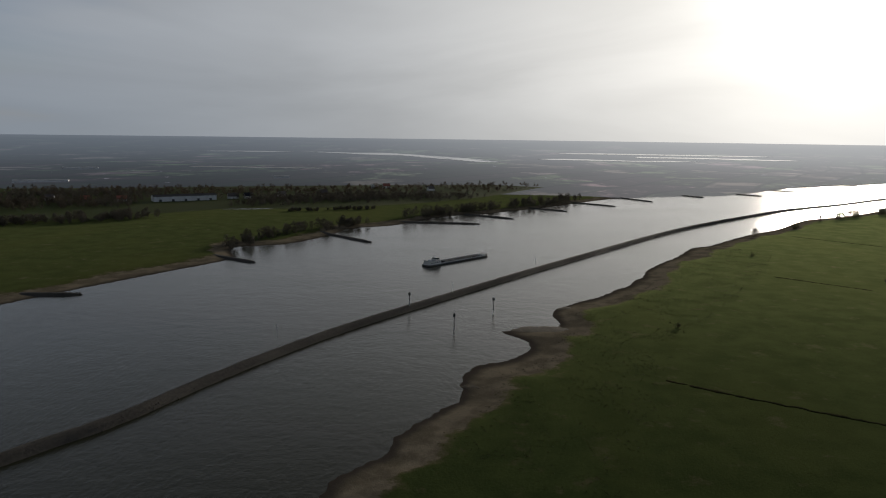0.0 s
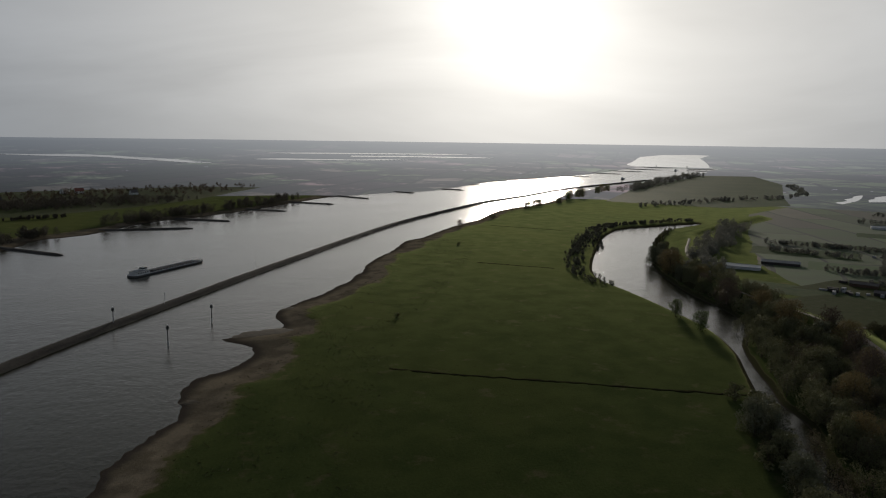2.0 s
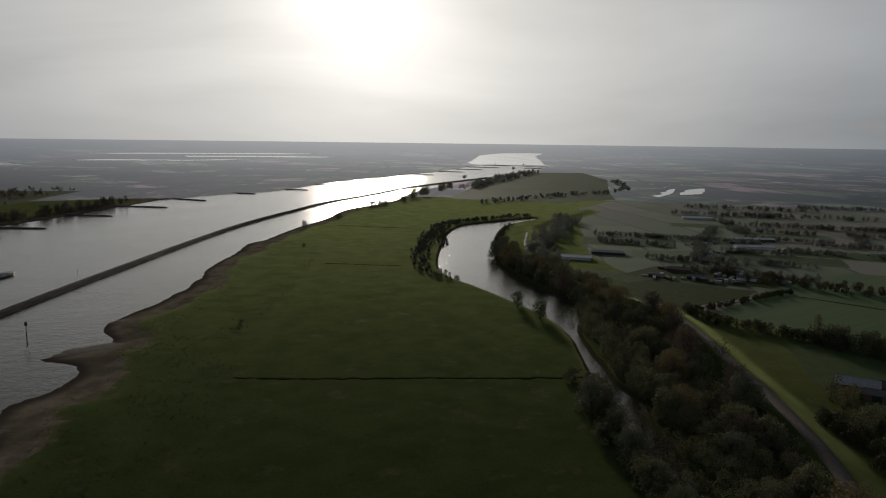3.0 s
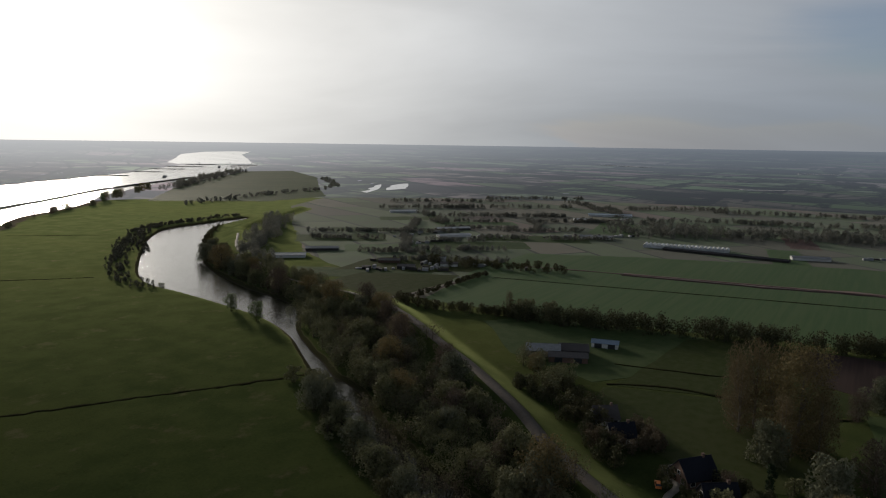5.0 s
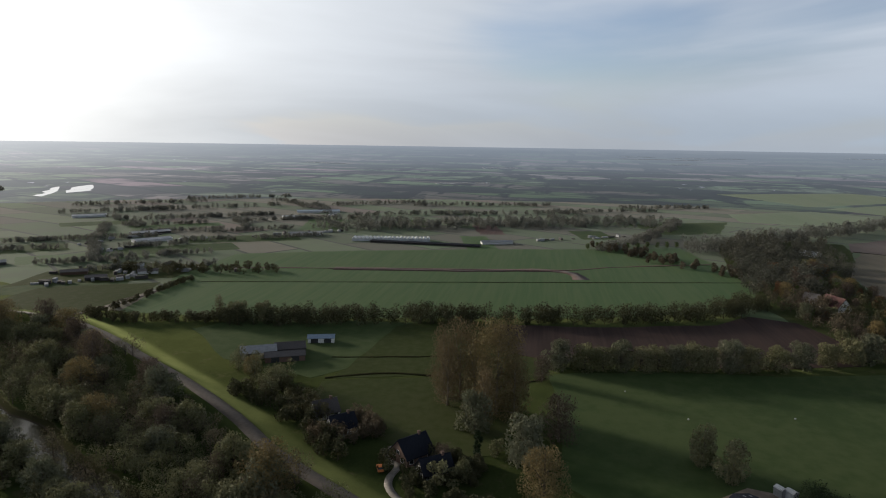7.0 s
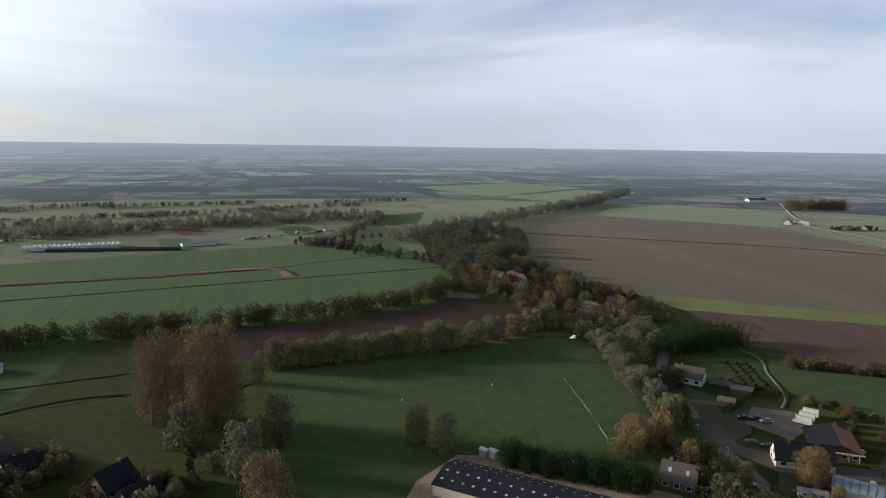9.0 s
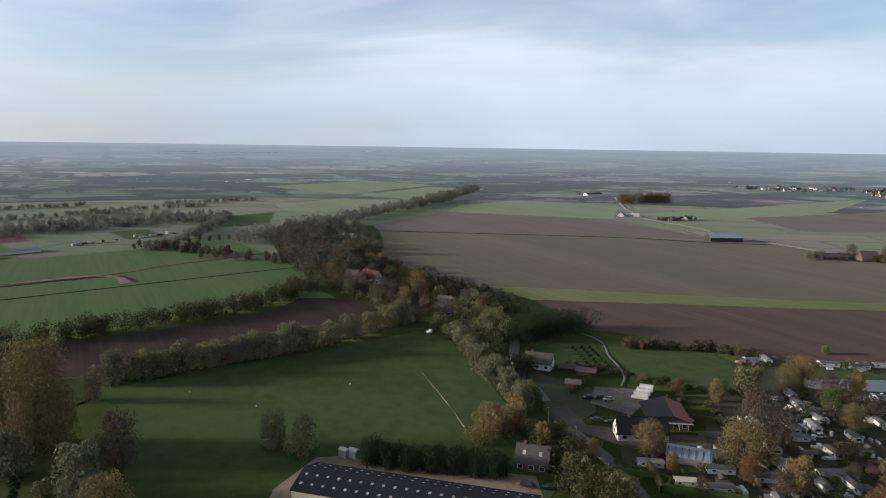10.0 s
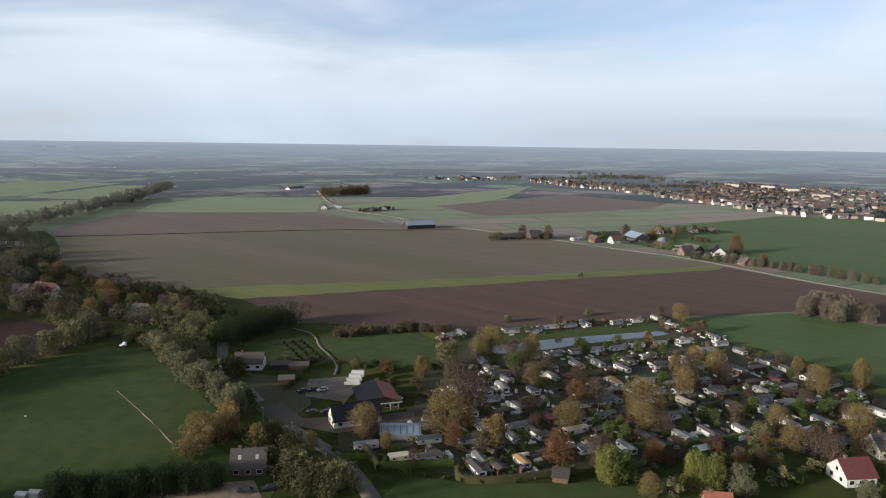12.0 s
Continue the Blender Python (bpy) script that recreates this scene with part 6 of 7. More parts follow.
# farms along the far lane
put_at(shed("field_barn", 34, 17, 4.6, 8.4, "dark_wood", "blue_sheet", "large dark barn with pale blue roof", 0, 3), 522, -616, 62)
FARMS = [("brick", "slate", 13, 9, 3.0, 8.4, 219, -632, 62), ("dark_wood", "slate", 18, 11, 3.4, 7.4, 220, -652, 152), ("white", "black_roof", 20, 11, 3.2, 8.2, 196, -650, 112), ("dark_wood", "blue_sheet", 26, 15, 4.2, 8.6, 292, -694, 140),
         ("white", "brown_wood", 12, 9, 3.2, 7.6, 300, -660, 60), ("pale_brick", "slate", 34, 12, 3.4, 7.2, 322, -684, 62), ("pale_brick", "grey_roof", 40, 9, 2.6, 3.8, 263, -690, 108), ("brick", "slate", 12, 8, 3.0, 7.0, 164, -612, 140),
         ("brick", "slate", 15, 10, 3.2, 8.8, 376, -630, 62), ("dark_wood", "slate", 24, 9, 2.8, 5.4, 396, -612, 62), ("white", "grey_roof", 12, 6, 2.4, 3.4, 338, -650, 62), ("brick", "town_red", 11, 8, 3.0, 7.0, 318, -650, 150),
         ("white", "slate", 10, 8, 2.8, 6.6, 296, -768, 130), ("brick", "town_red", 12, 8, 2.8, 6.6, 284, -786, 130), ("white", "slate", 12, 7, 2.6, 5.4, 270, -806, 130), ("dark_wood", "slate", 16, 8, 2.8, 5.0, 252, -822, 130),
         ("white", "slate", 14, 8, 2.8, 6.2, 768, -696, 130), ("white", "grey_roof", 18, 8, 2.6, 4.6, 758, -708, 40), ("dark_wood", "slate", 20, 8, 2.8, 5.2, 697, -722, 118), ("pale_brick", "slate", 12, 8, 2.8, 6.0, 694, -745, 118), ("panel", "slate", 42, 12, 3.4, 6.0, 1112, -932, 95)]
for wall, roof, long, wide, eaves, top, x, y, turn in FARMS:
    put_at(house("farmhouse", long, wide, eaves, top, wall, roof, "farm building beside the far lane, with a %s roof" % {"slate": "grey tiled", "black_roof": "dark", "blue_sheet": "blue-grey sheet", "brown_wood": "brown", "grey_roof": "pale sheet", "town_red": "red tiled"}[roof], windows=max(2, long // 5)), x, y, turn)
for k in range(11):
    ob = thing("silage_bale_stack")
    part("wrap", Geo().box(-2.4, 2.4, -1.3, 1.3, 0, 1.5, 0.3), "grey_roof", ob)
    part("cover", Geo().box(-2.2, 2.0, -1.1, 1.1, 1.5, 1.7, 0.1), "white", ob)
    put_at(tagged(ob, "pale wrapped stack standing on the farmyard", "stack", "farmyard stacks"), 246 - 3.2 * (k % 6), -676 + 7.0 * (k // 6) - 1.5 * (k % 6), 60 + 9 * k)

# across the river
put_at(shed("river_hall", 92, 26, 7.5, 9.5, "panel", "black_roof", "long pale works hall behind the river", 0, 5), -430, 1046, 33)
for x, y, turn, wall, roof, long in [(-366, 1082, 30, "white", "slate", 16), (-345, 1094, 30, "white", "black_roof", 12), (-150, 1352, 20, "white", "red_roof", 14), (-172, 1350, 60, "white", "slate", 14), (-510, 1010, 30, "white", "red_roof", 14),
                                     (-560, 1000, 30, "brick", "red_roof", 12), (-620, 1010, 20, "white", "slate", 12), (-240, 1180, 30, "brick", "slate", 12), (-60, 1300, 30, "white", "slate", 12), (-300, 1130, 40, "white", "slate", 12), (-690, 980, 40, "brick", "red_roof", 12)]:
    put_at(house("village_house", long, 9, 4.5, 9.0, wall, roof, "village house among trees beyond the river"), x, y, turn)
slab("harbour_water", [(-330, 925), (-300, 938), (-262, 944), (-268, 938), (-300, 928)], 0.2, "water", "narrow strip of bright harbour water", "water", 1.0, 15)
for x, y, long in [(-1065, 1895, 90), (-860, 1380, 100), (-430, 1626, 34)]:
    put_at(shed("far_glasshouse", long, 18, 4, 5.5, "panel", "grey_roof", "long pale glasshouse far beyond the river", 0, 0), x, y, 25)

# the town at the edge of the fields: rows of houses with red and dark roofs
TOWN = []
for k, (wall, roof) in enumerate((("pale_brick", "town_red"), ("brick", "town_red"), ("white", "slate"), ("pale_brick", "black_roof"), ("town_wall", "slate"), ("brick", "town_red"))):
    ob = thing("town_house")
    g = Geo().box(-9, 9, -4.5, 4.5, 0, 5.6)
    g.face((9, -4.5, 5.6), (9, 4.5, 5.6), (9, 0, 9.4)).face((-9, 4.5, 5.6), (-9, -4.5, 5.6), (-9, 0, 9.4))
    part("wall", g, wall, ob)
    part("roof", Geo().gable(-9.4, 9.4, -5, 5, 5.3, 9.6, 0.25), roof, ob)
    for low, high in ((0.9, 2.4), (3.4, 4.8)):
        part("window", Geo().box(-6.5, 6.5, 4.45, 4.56, low, high), "glass", ob)
    tagged(ob, ("pale brick town terrace with red roof", "brick town terrace with haze-muted red roof", "white town terrace with grey roof", "pale brick town terrace with dark roof", "pale rendered town terrace with grey roof", "brick town terrace with haze-muted red roof")[k], "house", "town houses")
    TOWN.append([ob, 0])
town_rng = random.Random(3)
front = smooth_line([(960, -1590), (793, -1490), (615, -1405), (423, -1262), (326, -1192), (225, -1112), (150, -1122), (60, -1110), (-80, -1090)], 17)
singles, rear_walls, rear_roofs = 0, Geo(), {"town_red": Geo(), "slate": Geo()}
for depth_row in range(28):
    for k in range(len(front)):
        p = front[k] + np.array([0.25, -1.0]) * (depth_row * 27) + np.array([town_rng.uniform(-9, 9), town_rng.uniform(-9, 9)])
        if town_rng.random() < 0.2 + 0.012 * depth_row + (0.2 if p[0] > 700 else 0) or np.hypot(*(p - HUB)) > 2500:
            continue
        if p[0] > 520 and depth_row > 5:
            continue
        q = front[min(k + 1, len(front) - 1)] - front[max(k - 1, 0)]
        turn = math.degrees(math.atan2(q[1], q[0])) + town_rng.choice((0, 0, 180, 90)) + town_rng.uniform(-8, 8)
        m = pose(p[0], p[1], 0.0, 0, 0, turn) @ Matrix.Diagonal((town_rng.uniform(0.42, 0.75), 0.72, town_rng.uniform(0.72, 0.9), 1))
        if singles < 230:
            singles += 1
            pick = town_rng.choice(TOWN[2:5] if p[0] < 330 else TOWN)
            if pick[1]:
                copy_thing(pick[0], m @ Matrix.Diagonal((1 / pick[0].scale[0], 1 / pick[0].scale[1], 1 / pick[0].scale[2], 1)))
            else:
                pick[0].matrix_world, pick[1] = m, 1
        else:
            for geo, piece in ((rear_walls, Geo().box(-9, 9, -4.5, 4.5, 0, 5.6)), (rear_roofs[town_rng.choice(("town_red", "town_red", "slate") if p[0] > 330 else ("slate", "slate", "town_red"))], Geo().gable(-9.4, 9.4, -5, 5, 5.3, 9.6, 0.25))):
                base = len(geo.v)
                geo.v += [tuple(m @ Vector(v)) for v in piece.v]
                geo.f += [tuple(base + i for i in f) for f in piece.f]
rear = single("town_quarter", rear_walls, "town_wall", "crowded pale town houses with red and grey roofs", "houses", "stuff")
for roof, geo in rear_roofs.items():
    part("roofs", geo, roof, rear)
for x, y, long in [(482, -1750, 44), (400, -1740, 40), (330, -1650, 36), (250, -1500, 40)]:
    ob = thing("apartment_block")
    part("wall", Geo().box(-long / 2, long / 2, -6, 6, 0, 10), "town_wall", ob)
    part("roof", Geo().box(-long / 2 - 0.5, long / 2 + 0.5, -6.5, 6.5, 10, 10.6), "slate", ob)
    for f in range(3):
        part("window_band", Geo().box(-long / 2 + 1, long / 2 - 1, 5.95, 6.06, 1.2 + 3.1 * f, 2.6 + 3.1 * f), "glass", ob)
    put_at(tagged(ob, "pale flat-roofed apartment block in the town", "apartment block"), x, y, 150)
for x, y in [(1174, -1479), (1150, -1500), (1120, -1510), (1087, -1501), (1070, -1540), (1060, -1590), (1056, -1633), (1100, -1560), (1130, -1545), (1160, -1530), (1095, -1620), (1140, -1600), (1200, -1540), (1180, -1600), (1090, -1680), (1130, -1660)]:
    pick = town_rng.choice(TOWN)
    m = pose(x, y, 0.0, 0, 0, town_rng.uniform(0, 180)) @ Matrix.Diagonal((town_rng.uniform(0.6, 1.0), 0.8, 0.75, 1))
    copy_thing(pick[0], m @ Matrix.Diagonal((1 / pick[0].scale[0], 1 / pick[0].scale[1], 1 / pick[0].scale[2], 1)))
wood_belt("town_trees", [(1200, -1480), (1100, -1490), (1040, -1600), (1080, -1700)], 60, 9, 60, (2200, 0.9), "haze_pale_wood", "trees round the far village", 860, False)
for k in range(34):
    a = town_rng.uniform(0.05, 0.97)
    p = front[int(a * len(front))] + np.array([0.25, -1.0]) * town_rng.uniform(40, 640)
    wood_belt("town_trees", [p - (60, 20), p, p + (60, 20)], 50, 9, 40, (1500, 0.7), "mid_wood", "autumn trees between the town houses", 800 + k, False)

# ---- the holiday park ----
def caravan(kind):
    wall, roof, label = {"w": ("white", "caravan_roof", "white static caravan with grey flat roof"), "g": ("panel", "slate", "grey static caravan with dark roof"), "c": ("cream", "cream", "cream static caravan with cream roof"),
                         "n": ("brown_wood", "slate", "brown wooden holiday chalet with grey roof"), "r": ("brown_wood", "maroon", "holiday chalet with dark red roof"), "o": ("white", "orange_tile", "white chalet with ochre roof")}[kind]
    ob = thing("static_caravan" if kind in "wgc" else "holiday_chalet")
    g = Geo().box(-4.4, 4.4, -1.6, 1.6, 0.35, 2.7)
    g.face((4.4, -1.6, 2.7), (4.4, 1.6, 2.7), (4.4, 0, 3.2)).face((-4.4, 1.6, 2.7), (-4.4, -1.6, 2.7), (-4.4, 0, 3.2))
    part("body", g, wall, ob)
    part("roof", Geo().gable(-4.6, 4.6, -1.8, 1.8, 2.68, 3.28, 0.1), roof, ob)
    part("skirt", Geo().box(-4.3, 4.3, -1.5, 1.5, 0.0, 0.35), "dark_wood", ob)
    for s in (-1, 1):
        for x in (-2.6, 2.6):
            window_part(ob, x, 1.6 * s, 1.45, 1.1, 0.7, s, framed=False)
        window_part(ob, 4.4 * s, 0, 1.3, 1.7, 0.95, 2 * s, framed=False)
    part("door", Geo().box(0.7, 1.5, -1.66, -1.58, 0.4, 2.4), "cream", ob)
    part("step", Geo().box(0.6, 1.6, -2.3, -1.6, 0.0, 0.3), "brown_wood", ob)
    if kind in "gnr":
        deck = part("porch", Geo().box(-4.2, -0.2, -3.6, -1.75, 0.0, 0.3), "brown_wood", ob)
        part("porch_roof", Geo().box(-4.4, 0.0, -3.7, -1.7, 2.35, 2.47), roof, deck)
        for x in (-4.2, -0.3):
            part("post", Geo().box(x, x + 0.1, -3.6, -3.5, 0.3, 2.35), wall, deck)
    return tagged(ob, label, "caravan" if kind in "wgc" else "chalet", "holiday homes")


M["orange_tile"] = matte("ochre_tiles", (0.42, 0.27, 0.13), (0.33, 0.21, 0.10), 1.5, 0.7)
PARK = []
PARK.append([(217, -284, "wb"), (220, -278, "wa"), (200, -305, "wa"), (192, -315, "ga"), (188, -326, "wa"), (182, -335, "wa"), (177, -344, "wb"), (165, -358, "wa"), (158, -369, "wa"), (152, -382, "wb"), (139, -372, "wb"), (129, -370, "ra")])
PARK.append([(183, -254, "wb"), (175, -247, "gb"), (169, -273, "wa"), (163, -284, "wa"), (157, -294, "ga"), (151, -303, "wa"), (144, -313, "wa"), (139, -323, "wa"), (132, -334, "wa"), (123, -346, "wa")])
PARK.append([(148, -277, "wb"), (141, -284, "wb"), (130, -285, "wb"), (133, -296, "gb"), (128, -309, "wa"), (119, -300, "ga"), (116, -314, "ca"), (110, -337, "wa"), (101, -327, "wa")])
PARK.append([(159, -252, "na"), (155, -267, "gb"), (167, -231, "gb"), (161, -239, "wb"), (146, -236, "wb"), (137, -225, "ga"), (125, -266, "ob"), (120, -257, "na"), (116, -275, "wa"), (108, -266, "wa"), (106, -281, "wa"), (98, -291, "wa"), (90, -283, "ga"), (107, -255, "ga")])
PARK.append([(154, -217, "wa"), (152, -202, "wb"), (144, -208, "na"), (141, -217, "gb"), (132, -202, "wa"), (128, -193, "wb"), (115, -212, "ca"), (113, -231, "wa"), (120, -223, "gb"), (105, -230, "rb"), (98, -238, "wa"), (108, -217, "na"), (93, -247, "wa")])
PARK.append([(117, -180, "ob"), (128, -173, "wb"), (125, -167, "gb"), (105, -201, "wa"), (96, -210, "wb"), (89, -219, "nb"), (111, -195, "na"), (130, -184, "nb"), (95, -263, "cb"), (85, -257, "wb"), (78, -270, "gb"), (72, -278, "wb"), (65, -287, "wa"), (58, -297, "gb")])
PARK.append([(115, -364, "wb"), (108, -353, "wa"), (97, -346, "wb"), (84, -336, "wb"), (73, -330, "wb"), (64, -326, "wa"), (90, -316, "gb"), (81, -302, "na"), (75, -294, "wb"), (74, -312, "rb"), (68, -306, "wa"), (54, -322, "ga"), (45, -315, "wb"), (48, -298, "ga")])
PARK.append([(35, -298, "wb"), (42, -286, "wb"), (50, -275, "wb"), (59, -265, "wb"), (71, -249, "wb"), (79, -239, "gb"), (85, -230, "wb"), (93, -233, "na"), (84, -281, "na"), (100, -274, "wa"), (89, -297, "na"), (104, -303, "wa")])
PARK.append([(162, -158, "wa"), (148, -158, "ca"), (157, -182, "wa"), (149, -174, "wa"), (141, -164, "ga"), (121, -172, "nb")])
homes, park_rng = {}, random.Random(8)
# more homes on the plots between the first ones
extra, taken = [], [(x, y) for row in PARK for x, y, kind in row]
while len(extra) < 24:
    f, s = park_rng.uniform(0, 1), park_rng.uniform(-46, 46)
    x, y = 172 - 118 * f + 0.77 * s, -200 - 108 * f - 0.64 * s
    if 60 < x < 172 and min(math.hypot(x - a, y - b) for a, b in taken) > 7.0 and far_from(np.array([[x, y]]), POND, True)[0] > 6 and math.hypot(x - 180, y + 185) > 26:
        taken.append((x, y))
        extra.append((x, y, park_rng.choice("wgnwgr") + park_rng.choice("ab")))
PARK.append(extra)
for row in PARK:
    for x, y, kind in row:
        m = pose(x, y, 0.06, 0, 0, (60 if kind[1] == "a" else 151) + park_rng.uniform(-6, 6) + park_rng.choice((0, 180))) @ Matrix.Diagonal((park_rng.uniform(0.7, 1.0), park_rng.uniform(0.8, 1.0), park_rng.uniform(0.68, 0.82), 1))
        if kind[0] in homes:
            ob = homes[kind[0]]
            copy_thing(ob, m @ Matrix.Diagonal((1 / ob.scale[0], 1 / ob.scale[1], 1 / ob.scale[2], 1)))
        else:
            homes[kind[0]] = caravan(kind[0])
            homes[kind[0]].matrix_world = m
def hut():
    ob = thing("garden_hut")
    part("wall", Geo().box(-1.3, 1.3, -1.0, 1.0, 0, 2.0), "brown_wood", ob)
    part("roof", Geo().gable(-1.5, 1.5, -1.25, 1.25, 1.95, 2.5, 0.08), "slate", ob)
    part("door", Geo().box(-0.4, 0.4, -1.05, -0.98, 0.05, 1.85), "dark_wood", ob)
    return tagged(ob, "small brown wooden garden hut", "hut", "garden huts")


first = hut()
for k, (x, y, kind) in enumerate([q for row in PARK for q in row][::2] + [q for row in PARK for q in row][1::4]):
    m = pose(x + park_rng.uniform(-6, 6), y + park_rng.choice((-5, 5)), 0.06, 0, 0, park_rng.uniform(0, 180))
    if k:
        copy_thing(first, m)
    else:
        first.matrix_world = m
slab("park_grounds", [(205, -232), (223, -272), (226, -290), (150, -392), (118, -376), (30, -322), (28, -290), (72, -226), (100, -190), (118, -164), (168, -152), (182, -164), (166, -188)], 0.05, "park", "brown-green park ground between the holiday homes", "ground", 1.0)
for line in ([(172, -190), (150, -226), (140, -246), (112, -290), (95, -318)], [(140, -176), (118, -204), (84, -246), (56, -280)], [(165, -182), (140, -178), (120, -176)], [(140, -246), (122, -244), (104, -248), (84, -262), (62, -272)], [(172, -232), (160, -262), (136, -302), (112, -346)],
             [(128, -292), (104, -312), (84, -322), (56, -330)], [(192, -244), (178, -236), (160, -228), (136, -240)]):
    strip("park_lane", line, 3.2, 0.2, "yard", "narrow brown lane between the holiday homes", "path", 6, 0.2, rise=0.0)
slab("lawn", [(140, -152), (110, -170), (92, -186), (60, -196), (70, -160), (110, -130), (136, -136)], 0.08, "pasture", "green lawn in front of the park", "lawn", 0.8)
slab("lawn", [(199, -270), (209, -284), (150, -374), (141, -362)], 0.1, "pasture", "green grass bank beside the pond", "lawn", 0.5)
slab("lawn", [(72, -226), (52, -248), (44, -244), (56, -222)], 0.1, "pasture", "green garden lawn", "lawn", 0.6)
PARK_TREES = []
PARK_TREES += [(161, -206, "bare_tree", 1.4), (193, -241, "willow", 1.25), (149, -184, "gold_tree", 1.25), (154, -208, "bare_tree", 1.05), (141, -177, "rust_tree", 0.8), (129, -182, "orange_tree", 1.25), (109, -188, "rust_tree", 1.05)]
PARK_TREES += [(118, -214, "gold_tree", 0.85), (121, -240, "bare_tree", 0.9), (127, -236, "rust_tree", 0.95), (92, -188, "weeping_willow", 0.8), (97, -193, "bare_tree", 0.85), (189, -270, "gold_tree", 1.1), (165, -252, "green_tree", 1.3), (166, -266, "gold_tree", 0.9), (152, -294, "green_tree", 0.9)]
PARK_TREES += [(103, -238, "gold_tree", 1.15), (100, -281, "bare_tree", 1.15), (71, -201, "weeping_willow", 0.8), (60, -206, "pale_willow", 0.75), (61, -255, "gold_tree", 0.75), (73, -272, "green_tree", 0.75), (84, -250, "green_tree", 0.7), (90, -292, "bare_tree", 0.8)]
PARK_TREES += [(58, -313, "gold_tree", 0.8), (45, -327, "orange_tree", 1.2), (69, -330, "orange_tree", 0.85), (123, -374, "orange_tree", 0.7), (141, -388, "gold_tree", 0.8), (186, -366, "willow", 0.5), (213, -323, "willow", 0.5), (39, -272, "gold_tree", 0.85), (47, -243, "bare_tree", 0.8)]
PARK_TREES += [(59, -278, "green_tree", 0.8), (50, -288, "green_tree", 0.75), (44, -304, "green_tree", 0.7), (104, -222, "green_tree", 0.7), (123, -190, "green_tree", 0.75), (111, -220, "green_tree", 0.6), (168, -166, "rust_tree", 0.7), (155, -160, "orange_tree", 0.7), (168, -164, "gold_tree", 0.95)]
PARK_TREES += [(192, -222, "orange_tree", 0.9), (222, -213, "willow", 0.5), (176, -147, "gold_tree", 0.45), (165, -132, "willow", 0.95), (150, -134, "willow", 0.9), (188, -136, "orange_tree", 0.9), (202, -136, "rust_tree", 0.75), (210, -128, "gold_tree", 0.7), (180, -108, "bare_tree", 0.5), (135, -290, "green_tree", 0.7)]
PARK_TREES += [(112, -262, "green_tree", 0.7), (78, -262, "green_tree", 0.6), (133, -250, "bare_tree", 0.8), (140, -262, "rust_tree", 0.6), (95, -306, "rust_tree", 0.6), (110, -320, "gold_tree", 0.6), (160, -306, "willow", 0.55), (30, -222, "pale_willow", 0.6), (24, -246, "gold_tree", 1.0), (86, -206, "rust_tree", 0.75)]
PARK_TREES += [(146, -192, "rust_tree", 0.8), (134, -214, "bare_tree", 0.7), (206, -216, "rust_tree", 0.6), (196, -230, "green_tree", 0.8), (190, -262, "gold_tree", 0.8), (174, -284, "orange_tree", 1.0), (160, -302, "green_tree", 0.8), (146, -316, "green_tree", 0.9), (136, -330, "orange_tree", 0.8), (170, -258, "bare_tree", 1.0), (150, -243, "gold_tree", 0.8), (112, -300, "orange_tree", 0.9), (100, -217, "green_tree", 0.75), (87, -238, "green_tree", 0.75), (80, -249, "green_tree", 0.75), (73, -262, "green_tree", 0.75), (65, -268, "green_tree", 0.75), (59, -278, "green_tree", 0.75), (52, -285, "green_tree", 0.75), (45, -294, "green_tree", 0.75)]
PARK_TREES += [(135, -315, "green_tree", 0.75), (105, -216, "green_tree", 0.75), (110, -278, "green_tree", 0.75), (68, -324, "orange_tree", 0.95), (45, -324, "orange_tree", 0.95), (56, -310, "orange_tree", 0.95), (98, -228, "gold_tree", 0.8), (99, -273, "gold_tree", 0.8), (64, -220, "bare_tree", 0.5), (82, -209, "rust_tree", 0.5), (59, -225, "bare_tree", 0.5), (72, -225, "rust_tree", 0.5), (88, -210, "bare_tree", 0.5), (62, -243, "rust_tree", 0.5), (67, -202, "weeping_willow", 0.7), (90, -188, "green_tree", 1.3), (179, -142, "dark_shrub", 1.0), (139, -151, "dark_shrub", 1.0), (124, -318, "green_tree", 0.8), (98, -312, "gold_tree", 0.8)]
PARK_TREES += [(63, -218, "rust_tree", 0.55), (59, -224, "bare_tree", 0.5), (55, -228, "willow", 0.55), (79, -186, "gold_tree", 0.55), (75, -190, "shrub", 1.7), (58, -203, "pale_willow", 0.6), (67, -220, "dark_shrub", 1.3), (54, -244, "gold_tree", 0.7), (63, -245, "willow", 0.8),
               (42, -241, "bare_tree", 0.75), (81, -216, "bare_tree", 0.6), (88, -191, "green_tree", 1.1), (70, -214, "shrub", 1.5), (52, -216, "shrub", 1.6), (48, -222, "dark_shrub", 1.2), (85, -199, "shrub", 1.5), (62, -232, "dark_shrub", 1.4), (46, -232, "shrub", 1.3), (36, -253, "gold_tree", 0.6)]
for x, y, kind, s in PARK_TREES:
    plant(kind, x, y, s * (0.98 if kind in ("gold_tree", "bare_tree") else 1.0), "trees in the park")
for row in PARK:
    for x, y, kind in row:
        a = park_rng.uniform(0, 6.3)
        plant(park_rng.choice(("shrub", "dark_shrub", "dark_shrub")), x + 5 * math.cos(a), y + 5 * math.sin(a), park_rng.uniform(0.5, 1.0), "park shrubs")
        a += park_rng.uniform(1.5, 4)
        plant(park_rng.choice(("green_tree", "dark_shrub", "dark_shrub", "bare_tree", "shrub", "dark_shrub")), x + 6.5 * math.cos(a), y + 6.5 * math.sin(a), park_rng.uniform(0.4, 0.65), "park garden trees")
